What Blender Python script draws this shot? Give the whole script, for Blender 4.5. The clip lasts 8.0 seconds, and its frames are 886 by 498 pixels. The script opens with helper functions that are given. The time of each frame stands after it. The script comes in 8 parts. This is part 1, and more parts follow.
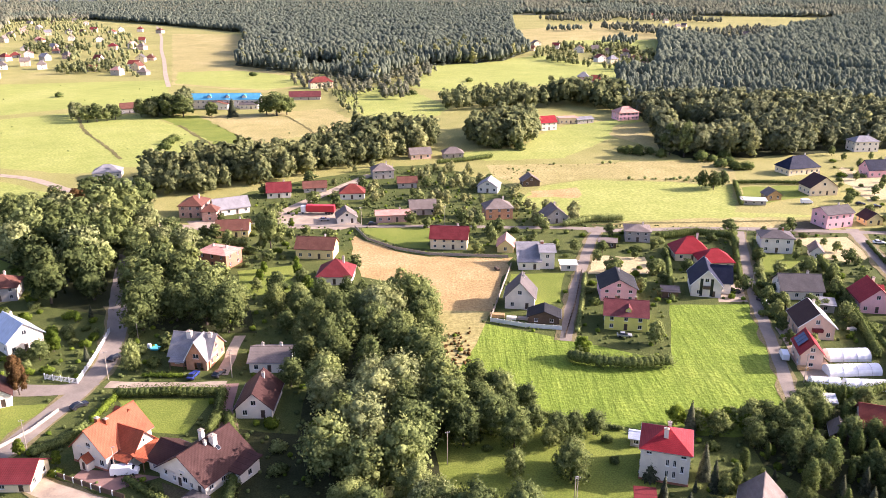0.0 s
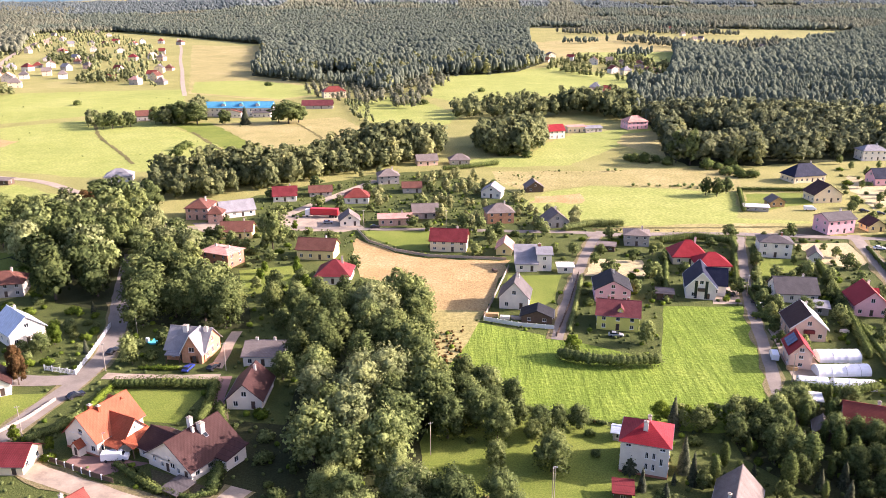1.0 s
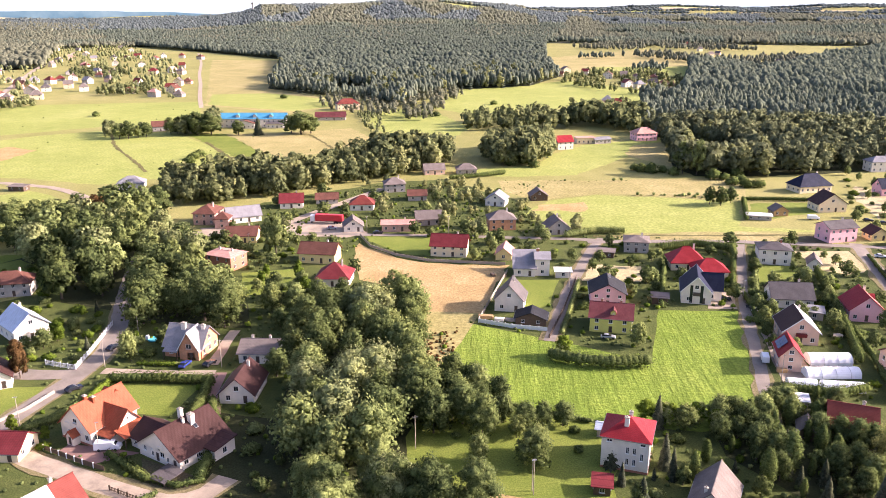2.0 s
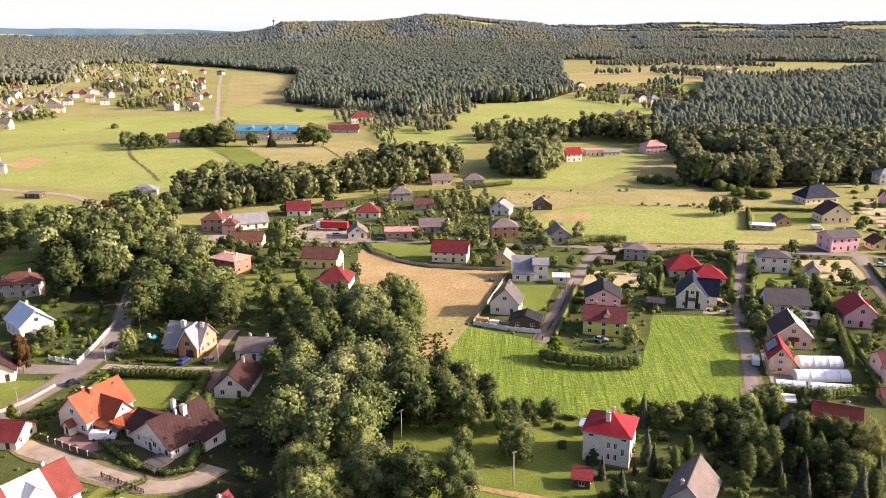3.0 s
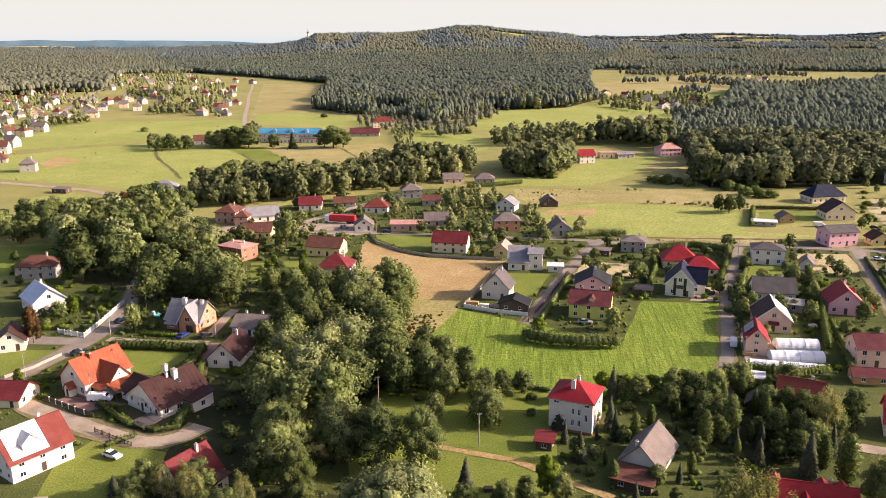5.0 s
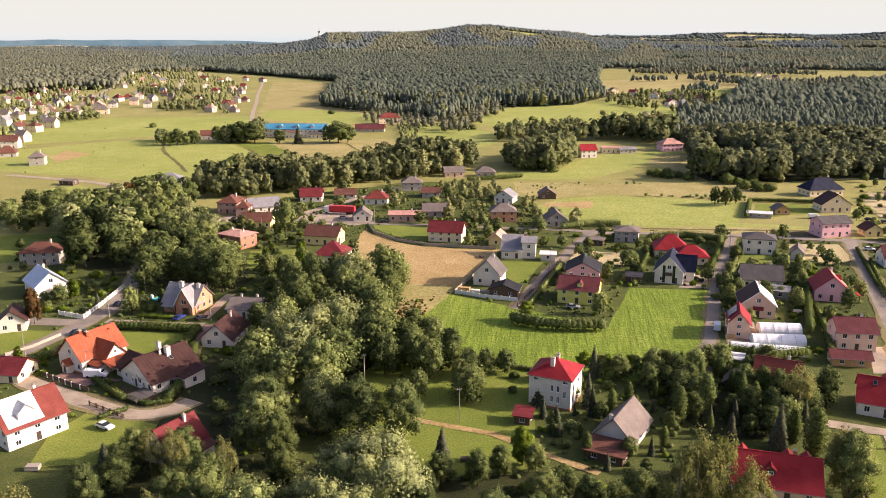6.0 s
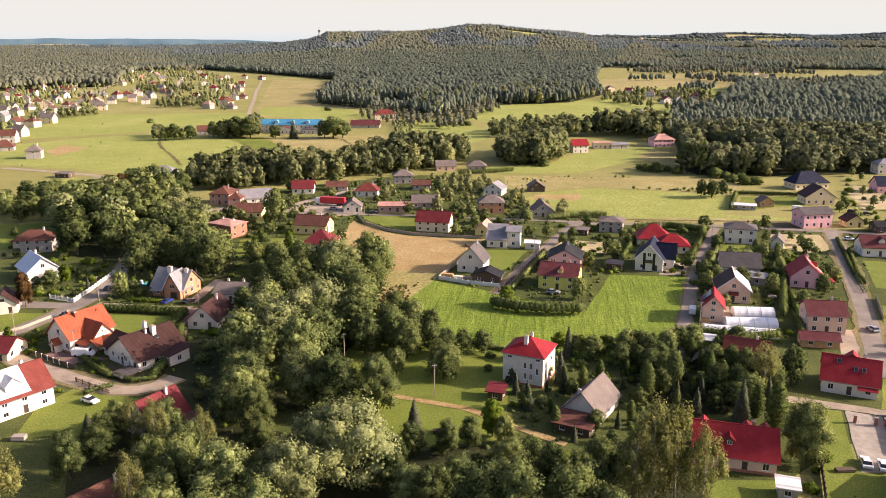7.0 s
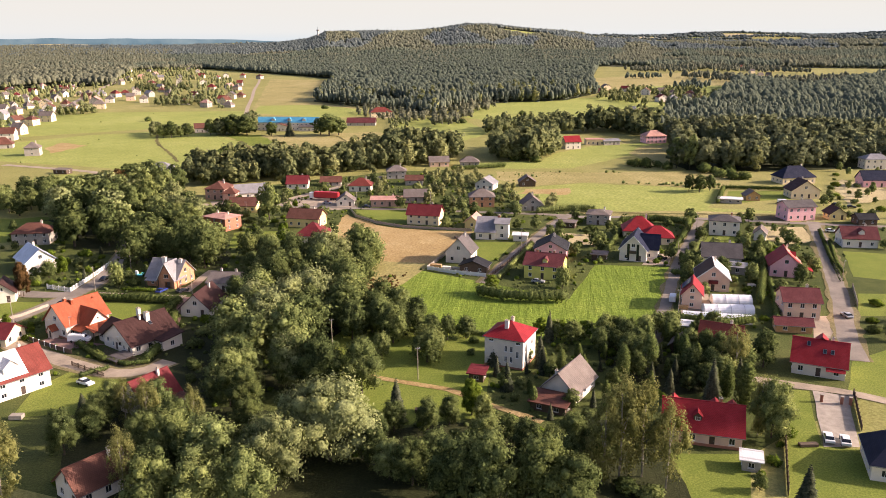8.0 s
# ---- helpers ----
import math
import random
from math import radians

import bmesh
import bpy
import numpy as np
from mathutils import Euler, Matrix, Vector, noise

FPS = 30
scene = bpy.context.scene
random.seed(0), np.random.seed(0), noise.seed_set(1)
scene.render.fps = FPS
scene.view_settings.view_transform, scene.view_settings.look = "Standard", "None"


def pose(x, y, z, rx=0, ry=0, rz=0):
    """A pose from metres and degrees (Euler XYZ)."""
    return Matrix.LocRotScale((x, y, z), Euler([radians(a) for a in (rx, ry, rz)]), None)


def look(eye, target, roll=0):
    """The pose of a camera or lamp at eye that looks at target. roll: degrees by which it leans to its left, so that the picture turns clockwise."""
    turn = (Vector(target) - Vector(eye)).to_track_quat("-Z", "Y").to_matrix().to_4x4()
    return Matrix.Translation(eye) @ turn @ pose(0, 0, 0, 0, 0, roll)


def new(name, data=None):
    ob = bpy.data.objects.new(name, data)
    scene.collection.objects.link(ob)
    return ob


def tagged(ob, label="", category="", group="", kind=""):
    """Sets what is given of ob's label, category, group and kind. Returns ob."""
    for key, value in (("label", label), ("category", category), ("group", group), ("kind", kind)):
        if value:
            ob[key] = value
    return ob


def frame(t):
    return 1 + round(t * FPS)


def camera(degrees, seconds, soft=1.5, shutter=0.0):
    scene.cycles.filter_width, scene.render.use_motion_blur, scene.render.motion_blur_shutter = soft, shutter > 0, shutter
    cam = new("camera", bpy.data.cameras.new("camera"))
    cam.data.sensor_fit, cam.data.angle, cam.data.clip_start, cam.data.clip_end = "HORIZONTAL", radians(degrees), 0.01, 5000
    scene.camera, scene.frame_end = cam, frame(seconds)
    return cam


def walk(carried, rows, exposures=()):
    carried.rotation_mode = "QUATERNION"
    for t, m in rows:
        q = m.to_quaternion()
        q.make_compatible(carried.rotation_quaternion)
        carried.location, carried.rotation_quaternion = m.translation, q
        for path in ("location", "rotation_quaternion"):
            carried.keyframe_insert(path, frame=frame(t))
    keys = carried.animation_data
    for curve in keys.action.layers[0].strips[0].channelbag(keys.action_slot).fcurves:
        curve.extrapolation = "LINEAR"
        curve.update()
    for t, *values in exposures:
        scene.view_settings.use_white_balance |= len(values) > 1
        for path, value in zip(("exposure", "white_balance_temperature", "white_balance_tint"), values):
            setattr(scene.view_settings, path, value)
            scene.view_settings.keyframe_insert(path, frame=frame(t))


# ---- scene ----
cam = camera(58.5, 8.0, soft=0.65)
METRES, EYE, TILT, LEAN, TURN = 70.0, 97.0, -19.0, 0.2, 0.0
ROWS = [
    (0.0, 0.0, 0.0, 0.0, 0.0, 0.0, -0.0),
    (0.5, 0.0494, -0.0211, -0.0272, 0.62, 0.36, -0.23),
    (1.0, 0.1027, -0.0436, -0.0575, 1.33, 0.93, -0.47),
    (1.5, 0.1533, -0.0644, -0.0851, 2.0, 1.47, -0.68),
    (3.0, 0.3106, -0.1338, -0.1749, 4.05, 3.22, -1.38),
    (3.5, 0.3587, -0.157, -0.2038, 4.67, 3.75, -1.6),
    (4.0, 0.4107, -0.1831, -0.2361, 5.26, 4.04, -1.79),
    (4.5, 0.458, -0.2078, -0.2654, 5.8, 4.03, -1.95),
    (6.0, 0.6063, -0.2886, -0.3594, 7.19, 3.96, -2.34),
    (6.5, 0.6517, -0.3147, -0.3891, 7.23, 3.99, -2.46),
    (7.0, 0.6958, -0.3471, -0.4223, 7.23, 3.96, -2.47),
    (7.5, 0.731, -0.3819, -0.4488, 7.22, 3.92, -2.45),
    (8.0, 0.7635, -0.4255, -0.4673, 7.22, 3.93, -2.37),
]
walk(cam, [(t, pose(0, 0, EYE, TILT, LEAN, TURN) @ pose(METRES * x, METRES * y, METRES * z, 90 + pitch, roll, yaw)) for t, x, y, z, yaw, pitch, roll in ROWS],
     exposures=[(0.0, 1.50, 6100, 31), (1.7, 1.50, 6150, 31), (2.4, 1.30, 6300, 29), (3.0, 1.04, 6500, 27), (3.5, 0.87, 6600, 26), (4.0, 0.83, 6650, 25), (8.0, 0.81, 6700, 25)])

# ---- sky and sun: low afternoon sun from the right ----
SUN_EL, SUN_AZ = radians(23), radians(-7)      # height; turn from +x towards the camera (minus: away)
sky_world = bpy.data.worlds.new("sky")
scene.world = sky_world
sky_world.use_nodes = True
wn = sky_world.node_tree
sky = wn.nodes.new("ShaderNodeTexSky")
sky.sky_type, sky.sun_disc, sky.sun_elevation = "NISHITA", False, SUN_EL
sky.sun_rotation = radians(90) + SUN_AZ
sky.dust_density, sky.air_density, sky.ozone_density = 3.0, 0.7, 0.6
wn.nodes["Background"].inputs["Strength"].default_value = 0.135
wn.links.new(sky.outputs[0], wn.nodes["Background"].inputs["Color"])
sun_data = bpy.data.lights.new("sun", "SUN")
sun_data.energy, sun_data.angle, sun_data.color = 5.0, radians(0.6), (1.0, 0.89, 0.74)
sun = new("sun", sun_data)
sun.matrix_world = look((300 * math.cos(SUN_EL) * math.cos(SUN_AZ), -300 * math.cos(SUN_EL) * math.sin(SUN_AZ), 300 * math.sin(SUN_EL)), (0, 0, 0))

# ---- materials ----
def nodes_of(name):
    m = bpy.data.materials.new(name)
    m.use_nodes = True
    nt = m.node_tree
    return m, nt, nt.nodes["Principled BSDF"]


def link(nt, a, b):
    nt.links.new(a, b)


def noise_node(nt, vec, scale, detail=4, rough=0.6):
    n = nt.nodes.new("ShaderNodeTexNoise")
    n.inputs["Scale"].default_value, n.inputs["Detail"].default_value, n.inputs["Roughness"].default_value = scale, detail, rough
    link(nt, vec, n.inputs["Vector"])
    return n.outputs["Fac"]


def ramp(nt, fac, stops):
    r = nt.nodes.new("ShaderNodeValToRGB")
    e = r.color_ramp.elements
    while len(e) < len(stops):
        e.new(0.5)
    for k, (p, c) in zip(e, stops):
        k.position, k.color = p, (*c, 1)
    link(nt, fac, r.inputs["Fac"])
    return r.outputs["Color"]


def mixc(nt, fac, a, b, mode="MIX"):
    m = nt.nodes.new("ShaderNodeMix")
    m.data_type, m.blend_type = "RGBA", mode
    for sock, v in ((m.inputs[0], fac), (m.inputs[6], a), (m.inputs[7], b)):
        if isinstance(v, bpy.types.NodeSocket):
            link(nt, v, sock)
        elif isinstance(v, (int, float)):
            sock.default_value = v
        else:
            sock.default_value = (*v, 1)
    return m.outputs[2]


def bumped(nt, bsdf, height, strength, distance):
    b = nt.nodes.new("ShaderNodeBump")
    b.inputs["Strength"].default_value, b.inputs["Distance"].default_value = strength, distance
    link(nt, height, b.inputs["Height"])
    link(nt, b.outputs["Normal"], bsdf.inputs["Normal"])


def math_node(nt, op, a, b):
    m = nt.nodes.new("ShaderNodeMath")
    m.operation = op
    for sock, v in zip(m.inputs, (a, b)):
        if isinstance(v, bpy.types.NodeSocket):
            link(nt, v, sock)
        else:
            sock.default_value = v
    return m.outputs[0]


def world_pos(nt):
    return nt.nodes.new("ShaderNodeNewGeometry").outputs["Position"]


def local_pos(nt):
    return nt.nodes.new("ShaderNodeTexCoord").outputs["Object"]


def plain(name, c, rough=0.8, metal=0.0, vary=0.15, scale=0.6, fine=9.0, bump=0.15, world=False):
    """A painted, plastered or mineral surface: stains at one scale, grain at another."""
    m, nt, b = nodes_of(name)
    v = world_pos(nt) if world else local_pos(nt)
    coarse, grain = noise_node(nt, v, scale), noise_node(nt, v, fine, 6)
    c2 = tuple(x * (1 - vary * 2) for x in c)
    c3 = tuple(min(1, x * (1 + vary)) for x in c)
    col = ramp(nt, coarse, ((0.3, c2), (0.7, c3)))
    col = mixc(nt, 0.35, col, ramp(nt, grain, ((0.3, tuple(x * 0.7 for x in c)), (0.7, c3))))
    link(nt, col, b.inputs["Base Color"])
    b.inputs["Roughness"].default_value, b.inputs["Metallic"].default_value = rough, metal
    bumped(nt, b, grain, bump, 0.05)
    return m


def roofing(name, c, rough=0.55, row=0.34, rib=0.9):
    """Tiled or sheet roofing: courses up the slope, ribs along it, weathering."""
    m, nt, b = nodes_of(name)
    v = local_pos(nt)
    sep = nt.nodes.new("ShaderNodeSeparateXYZ")
    link(nt, v, sep.inputs[0])
    course = math_node(nt, "FRACT", math_node(nt, "MULTIPLY", sep.outputs["Z"], 1 / (row * 0.6)), 0)
    ribx = math_node(nt, "PINGPONG", math_node(nt, "MULTIPLY", math_node(nt, "ADD", sep.outputs["X"], sep.outputs["Y"]), rib * 3), 0.5)
    coarse, grain = noise_node(nt, v, 0.35, 5), noise_node(nt, v, 3.5, 5)
    col = ramp(nt, coarse, ((0.25, tuple(x * 0.68 for x in c)), (0.5, c), (0.78, tuple(min(1, x * 1.2 + 0.01) for x in c))))
    col = mixc(nt, ramp(nt, grain, ((0.35, (0, 0, 0)), (0.75, (0.45, 0.45, 0.45)))), col, tuple(x * 0.6 for x in c))
    col = mixc(nt, math_node(nt, "MULTIPLY", math_node(nt, "LESS_THAN", course, 0.16), 0.45), col, tuple(x * 0.35 for x in c))
    link(nt, col, b.inputs["Base Color"])
    b.inputs["Roughness"].default_value = rough
    b.inputs["Specular IOR Level"].default_value = 0.08
    bumped(nt, b, math_node(nt, "ADD", course, ribx), 0.5, 0.06)
    return m


def leafage(name, dark, light, through_light=0.25, grain=1.7, gaps=0.6):
    """Leaves: each spray its own tone, each tree its own cast; tufts at the scale of grain, the shade between them
    painted dark, as strong as gaps; some light passes through.
    """
    m, nt, b = nodes_of(name)
    g = nt.nodes.new("ShaderNodeNewGeometry")
    o = nt.nodes.new("ShaderNodeObjectInfo")
    tone = math_node(nt, "ADD", math_node(nt, "MULTIPLY", g.outputs["Random Per Island"], 0.55), math_node(nt, "MULTIPLY", o.outputs["Random"], 0.45))
    col = ramp(nt, tone, ((0.05, dark), (0.95, light)))
    wide = noise_node(nt, g.outputs["Position"], 0.1, 2)
    col = mixc(nt, ramp(nt, wide, ((0.4, (0, 0, 0)), (0.7, (0.35, 0.35, 0.35)))), col, (light[0] * 1.1, light[1] * 1.0, light[2] * 0.8))
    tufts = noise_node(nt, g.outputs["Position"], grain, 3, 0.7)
    # darkens the colour where inner shade would fall between the tufts
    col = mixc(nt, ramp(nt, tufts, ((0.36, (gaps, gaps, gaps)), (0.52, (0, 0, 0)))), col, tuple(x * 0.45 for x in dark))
    at = nt.nodes.new("ShaderNodeAttribute")
    at.attribute_name = "lean"
    vt = nt.nodes.new("ShaderNodeVectorTransform")
    vt.vector_type, vt.convert_from, vt.convert_to = "NORMAL", "OBJECT", "WORLD"
    link(nt, at.outputs["Vector"], vt.inputs[0])
    bp = nt.nodes.new("ShaderNodeBump")
    bp.inputs["Strength"].default_value, bp.inputs["Distance"].default_value = 0.8, 0.8 / grain
    link(nt, tufts, bp.inputs["Height"])
    link(nt, vt.outputs[0], bp.inputs["Normal"])
    d, t, mx = (nt.nodes.new(k) for k in ("ShaderNodeBsdfDiffuse", "ShaderNodeBsdfTranslucent", "ShaderNodeMixShader"))
    link(nt, col, d.inputs["Color"])
    link(nt, col, t.inputs["Color"])
    link(nt, bp.outputs[0], d.inputs["Normal"])
    mx.inputs[0].default_value = through_light
    link(nt, d.outputs[0], mx.inputs[1])
    link(nt, t.outputs[0], mx.inputs[2])
    nt.nodes.remove(b)
    link(nt, mx.outputs[0], nt.nodes["Material Output"].inputs["Surface"])
    return m


def turf(name, a, b2, c, big=0.03, mid=0.25, fine=2.5, rows_=0.0, rows_turn=0.0, bump=0.6):
    """Grass, meadow, stubble or soil: broad drifts, patches, tufts; rows_ = spacing of mowing rows."""
    m, nt, b = nodes_of(name)
    v = world_pos(nt)
    f1, f2, f3 = noise_node(nt, v, big, 5), noise_node(nt, v, mid, 5), noise_node(nt, v, fine, 5, 0.7)
    col = ramp(nt, f1, ((0.3, a), (0.52, b2), (0.72, c)))
    col = mixc(nt, 0.4, col, ramp(nt, f2, ((0.3, a), (0.7, c))))
    dark = tuple(x * 0.55 for x in a)
    col = mixc(nt, ramp(nt, f3, ((0.42, (0.55, 0.55, 0.55)), (0.6, (0, 0, 0)))), col, dark)
    height = f3
    if rows_:
        mp = nt.nodes.new("ShaderNodeMapping")
        mp.inputs["Rotation"].default_value, mp.inputs["Scale"].default_value = (0, 0, radians(rows_turn)), (1 / rows_, 0.09 / rows_, 1)
        link(nt, v, mp.inputs["Vector"])
        w = noise_node(nt, mp.outputs[0], 1.0, 3)
        streak = ramp(nt, w, ((0.38, (0.42, 0.42, 0.42)), (0.58, (0, 0, 0))))
        col = mixc(nt, streak, col, dark)
        height = math_node(nt, "ADD", f3, w)
    link(nt, col, b.inputs["Base Color"])
    b.inputs["Roughness"].default_value = 0.95
    b.inputs["Specular IOR Level"].default_value = 0.1
    bumped(nt, b, height, bump, 0.35)
    return m


def glassy(name, c, rough=0.12):
    m, nt, b = nodes_of(name)
    b.inputs["Base Color"].default_value = (*c, 1)
    b.inputs["Roughness"].default_value, b.inputs["IOR"].default_value = rough, 1.5
    return m


GRASS = turf("village grass", (0.055, 0.075, 0.02), (0.10, 0.125, 0.032), (0.16, 0.165, 0.05))
LAWN = turf("lawn", (0.13, 0.175, 0.028), (0.195, 0.24, 0.04), (0.285, 0.30, 0.07), mid=0.15, bump=0.35)
MEADOW = turf("tall meadow", (0.14, 0.215, 0.026), (0.21, 0.295, 0.036), (0.30, 0.36, 0.065), big=0.04, mid=0.2, fine=1.0, rows_=1.7, rows_turn=12, bump=1.0)
PASTURE = turf("pasture", (0.235, 0.28, 0.065), (0.335, 0.365, 0.09), (0.435, 0.43, 0.14), big=0.012, mid=0.1, fine=0.7, bump=0.4)
DRYGRASS = turf("dry grass", (0.25, 0.225, 0.075), (0.39, 0.335, 0.13), (0.51, 0.42, 0.20), big=0.02, mid=0.09, fine=0.8, bump=0.5)
STUBBLE = turf("pale stubble", (0.42, 0.34, 0.17), (0.52, 0.43, 0.23), (0.58, 0.50, 0.29), big=0.02, mid=0.12, fine=1.2, bump=0.4)
SOIL = turf("tan bare earth", (0.34, 0.225, 0.09), (0.46, 0.325, 0.14), (0.56, 0.43, 0.22), big=0.05, mid=0.16, fine=1.1, bump=0.7)
GARDENSOIL = turf("garden soil", (0.10, 0.075, 0.05), (0.14, 0.11, 0.07), (0.12, 0.14, 0.05), mid=0.4, bump=0.6)
ASPHALT = plain("worn asphalt", (0.235, 0.195, 0.155), 0.95, vary=0.22, scale=0.15, fine=2.5, world=True)
GRAVEL = plain("pale gravel", (0.36, 0.285, 0.205), 0.95, vary=0.25, scale=0.2, fine=2.0, bump=0.4, world=True)
PAVING = plain("red-brown paving", (0.26, 0.15, 0.12), 0.9, vary=0.15, scale=0.3, fine=5, world=True)
CONCRETE = plain("concrete", (0.37, 0.315, 0.25), 0.9, vary=0.2)
PLASTER_WHITE = plain("white plaster", (0.76, 0.69, 0.58), 0.9, vary=0.07, bump=0.05)
PLASTER_CREAM = plain("cream plaster", (0.80, 0.65, 0.42), 0.9, vary=0.06, bump=0.05)
PLASTER_YELLOW = plain("yellow plaster", (0.82, 0.64, 0.28), 0.9, vary=0.07, bump=0.05)
PLASTER_LEMON = plain("lemon plaster", (0.75, 0.68, 0.16), 0.9, vary=0.07, bump=0.05)
PLASTER_PINK = plain("pink plaster", (0.80, 0.44, 0.46), 0.9, vary=0.06, bump=0.05)
PLASTER_SALMON = plain("salmon plaster", (0.76, 0.52, 0.38), 0.9, vary=0.06, bump=0.05)
PLASTER_GREY = plain("grey render", (0.40, 0.36, 0.31), 0.95, vary=0.12)
BRICK_RED = plain("red brick", (0.42, 0.17, 0.10), 0.9, vary=0.15, scale=1.2, fine=14)
BRICK_ORANGE = plain("orange brick", (0.56, 0.27, 0.14), 0.9, vary=0.15, scale=1.2, fine=14)
BRICK_PALE = plain("pale brick", (0.58, 0.36, 0.28), 0.9, vary=0.15, scale=1.2, fine=14)
WOOD_TAN = plain("tan boards", (0.45, 0.28, 0.12), 0.85, vary=0.2, scale=1.5)
WOOD_DARK = plain("dark boards", (0.10, 0.065, 0.04), 0.85, vary=0.2, scale=1.5)
WHITE_TRIM = plain("white trim", (0.80, 0.80, 0.78), 0.5, vary=0.03, bump=0.02)
DARK_TRIM = plain("dark brown trim", (0.07, 0.045, 0.035), 0.5, vary=0.1)
STEEL = plain("grey steel", (0.30, 0.31, 0.32), 0.45, metal=0.7)
PANE = glassy("dark window glass", (0.02, 0.025, 0.03))
R_RED = roofing("bright red roof", (0.30, 0.027, 0.032))
R_CRIMSON = roofing("crimson roof", (0.185, 0.034, 0.036))
R_ORANGE = roofing("orange tile roof", (0.34, 0.092, 0.045))
R_BRICKRED = roofing("brick red roof", (0.20, 0.05, 0.038))
R_BROWN = roofing("brown roof", (0.16, 0.07, 0.05))
R_DKBROWN = roofing("dark brown roof", (0.062, 0.03, 0.026))
R_MAROON = roofing("maroon roof", (0.15, 0.046, 0.046))
R_GREY = roofing("grey roof", (0.12, 0.105, 0.10))
R_LTGREY = roofing("light grey roof", (0.27, 0.26, 0.265), rough=0.5)
R_TAUPE = roofing("taupe fibre-cement roof", (0.20, 0.165, 0.145), rough=0.9)
R_DARK = roofing("anthracite roof", (0.03, 0.03, 0.033), rough=0.65)
R_NAVY = roofing("navy roof", (0.018, 0.022, 0.045), rough=0.6)
R_BLUE = roofing("bright blue sheet roof", (0.075, 0.30, 0.46), rough=0.5)
R_PINK = roofing("faded pink roof", (0.55, 0.30, 0.24), rough=0.8)
R_STEELBLUE = roofing("pale steel-blue sheet roof", (0.52, 0.58, 0.68), rough=0.3)
R_WHITE = roofing("white roofing sheet", (0.74, 0.73, 0.72), rough=0.4)
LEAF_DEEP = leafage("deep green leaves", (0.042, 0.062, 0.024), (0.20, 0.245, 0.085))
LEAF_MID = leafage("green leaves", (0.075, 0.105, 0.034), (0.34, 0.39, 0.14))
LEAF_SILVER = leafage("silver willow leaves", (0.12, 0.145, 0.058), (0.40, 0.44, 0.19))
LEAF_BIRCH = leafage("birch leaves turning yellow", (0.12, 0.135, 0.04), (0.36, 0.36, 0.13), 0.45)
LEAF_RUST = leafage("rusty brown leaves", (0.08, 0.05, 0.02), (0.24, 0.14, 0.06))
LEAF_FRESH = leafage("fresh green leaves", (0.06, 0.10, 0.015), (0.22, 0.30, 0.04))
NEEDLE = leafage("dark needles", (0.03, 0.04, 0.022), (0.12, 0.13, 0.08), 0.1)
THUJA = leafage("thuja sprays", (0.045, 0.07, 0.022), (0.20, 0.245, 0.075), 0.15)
# leaf colour lightened to carry the haze of distance
FARLEAF = leafage("haze-lightened woodland leaves", (0.15, 0.16, 0.11), (0.24, 0.25, 0.165), 0.3, 0.3, 0.3)
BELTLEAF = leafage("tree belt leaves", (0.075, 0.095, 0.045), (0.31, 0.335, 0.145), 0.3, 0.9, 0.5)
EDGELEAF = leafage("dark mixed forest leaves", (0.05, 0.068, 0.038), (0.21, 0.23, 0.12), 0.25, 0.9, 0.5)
# undergrowth darkened in its base colour to stand in for tree shade
SHADEFLOOR = turf("shaded undergrowth", (0.03, 0.035, 0.014), (0.045, 0.055, 0.018), (0.07, 0.07, 0.03))
# blue haze of the far distance mixed into the leaf colour itself
FARBLUE = leafage("haze-blued distant woods", (0.125, 0.155, 0.15), (0.20, 0.235, 0.22), 0.3, 0.25, 0.3)
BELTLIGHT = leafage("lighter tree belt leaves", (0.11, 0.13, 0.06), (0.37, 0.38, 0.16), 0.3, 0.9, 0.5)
# pine colour raised to stand in for haze over the forest
FARPINE = leafage("haze-lightened pine crowns", (0.105, 0.13, 0.10), (0.195, 0.225, 0.155), 0.3, 0.4, 0.3)
BARK = plain("bark", (0.10, 0.075, 0.055), 0.95, vary=0.25, scale=2)
BIRCHBARK = plain("birch bark", (0.36, 0.32, 0.26), 0.9, vary=0.3, scale=2)
TUNNEL = plain("milky greenhouse film", (0.80, 0.81, 0.82), 0.35, vary=0.06, scale=0.8)
TYRE = plain("tyre rubber", (0.02, 0.02, 0.02), 0.8)


# ---- mesh helpers ----
def mesh_of(name, verts, faces, material=None):
    me = bpy.data.meshes.new(name)
    me.from_pydata([tuple(v) for v in verts], [], [tuple(f) for f in faces])
    if material:
        me.materials.append(material)
    me.update()
    return me


def big_mesh(name, verts, faces, lean, material):
    """A mesh from numpy arrays: n x 3 corners, m x 3 faces, and at each corner the way its spray of leaves leans."""
    me = bpy.data.meshes.new(name)
    n, (m, k) = len(verts), faces.shape
    me.vertices.add(n)
    me.vertices.foreach_set("co", np.ascontiguousarray(verts, np.float32).ravel())
    me.loops.add(m * k)
    me.loops.foreach_set("vertex_index", np.ascontiguousarray(faces, np.int32).ravel())
    me.polygons.add(m)
    me.polygons.foreach_set("loop_start", np.arange(0, m * k, k, dtype=np.int32))
    me.materials.append(material)
    me.update(calc_edges=True)
    me.attributes.new("lean", "FLOAT_VECTOR", "POINT").data.foreach_set("vector", np.ascontiguousarray(lean, np.float32).ravel())
    return me


def child(name, me, parent, label="", at=None):
    ob = new(name, me)
    ob.parent = parent
    if at is not None:
        ob.matrix_basis = at
    return tagged(ob, label) if label else ob


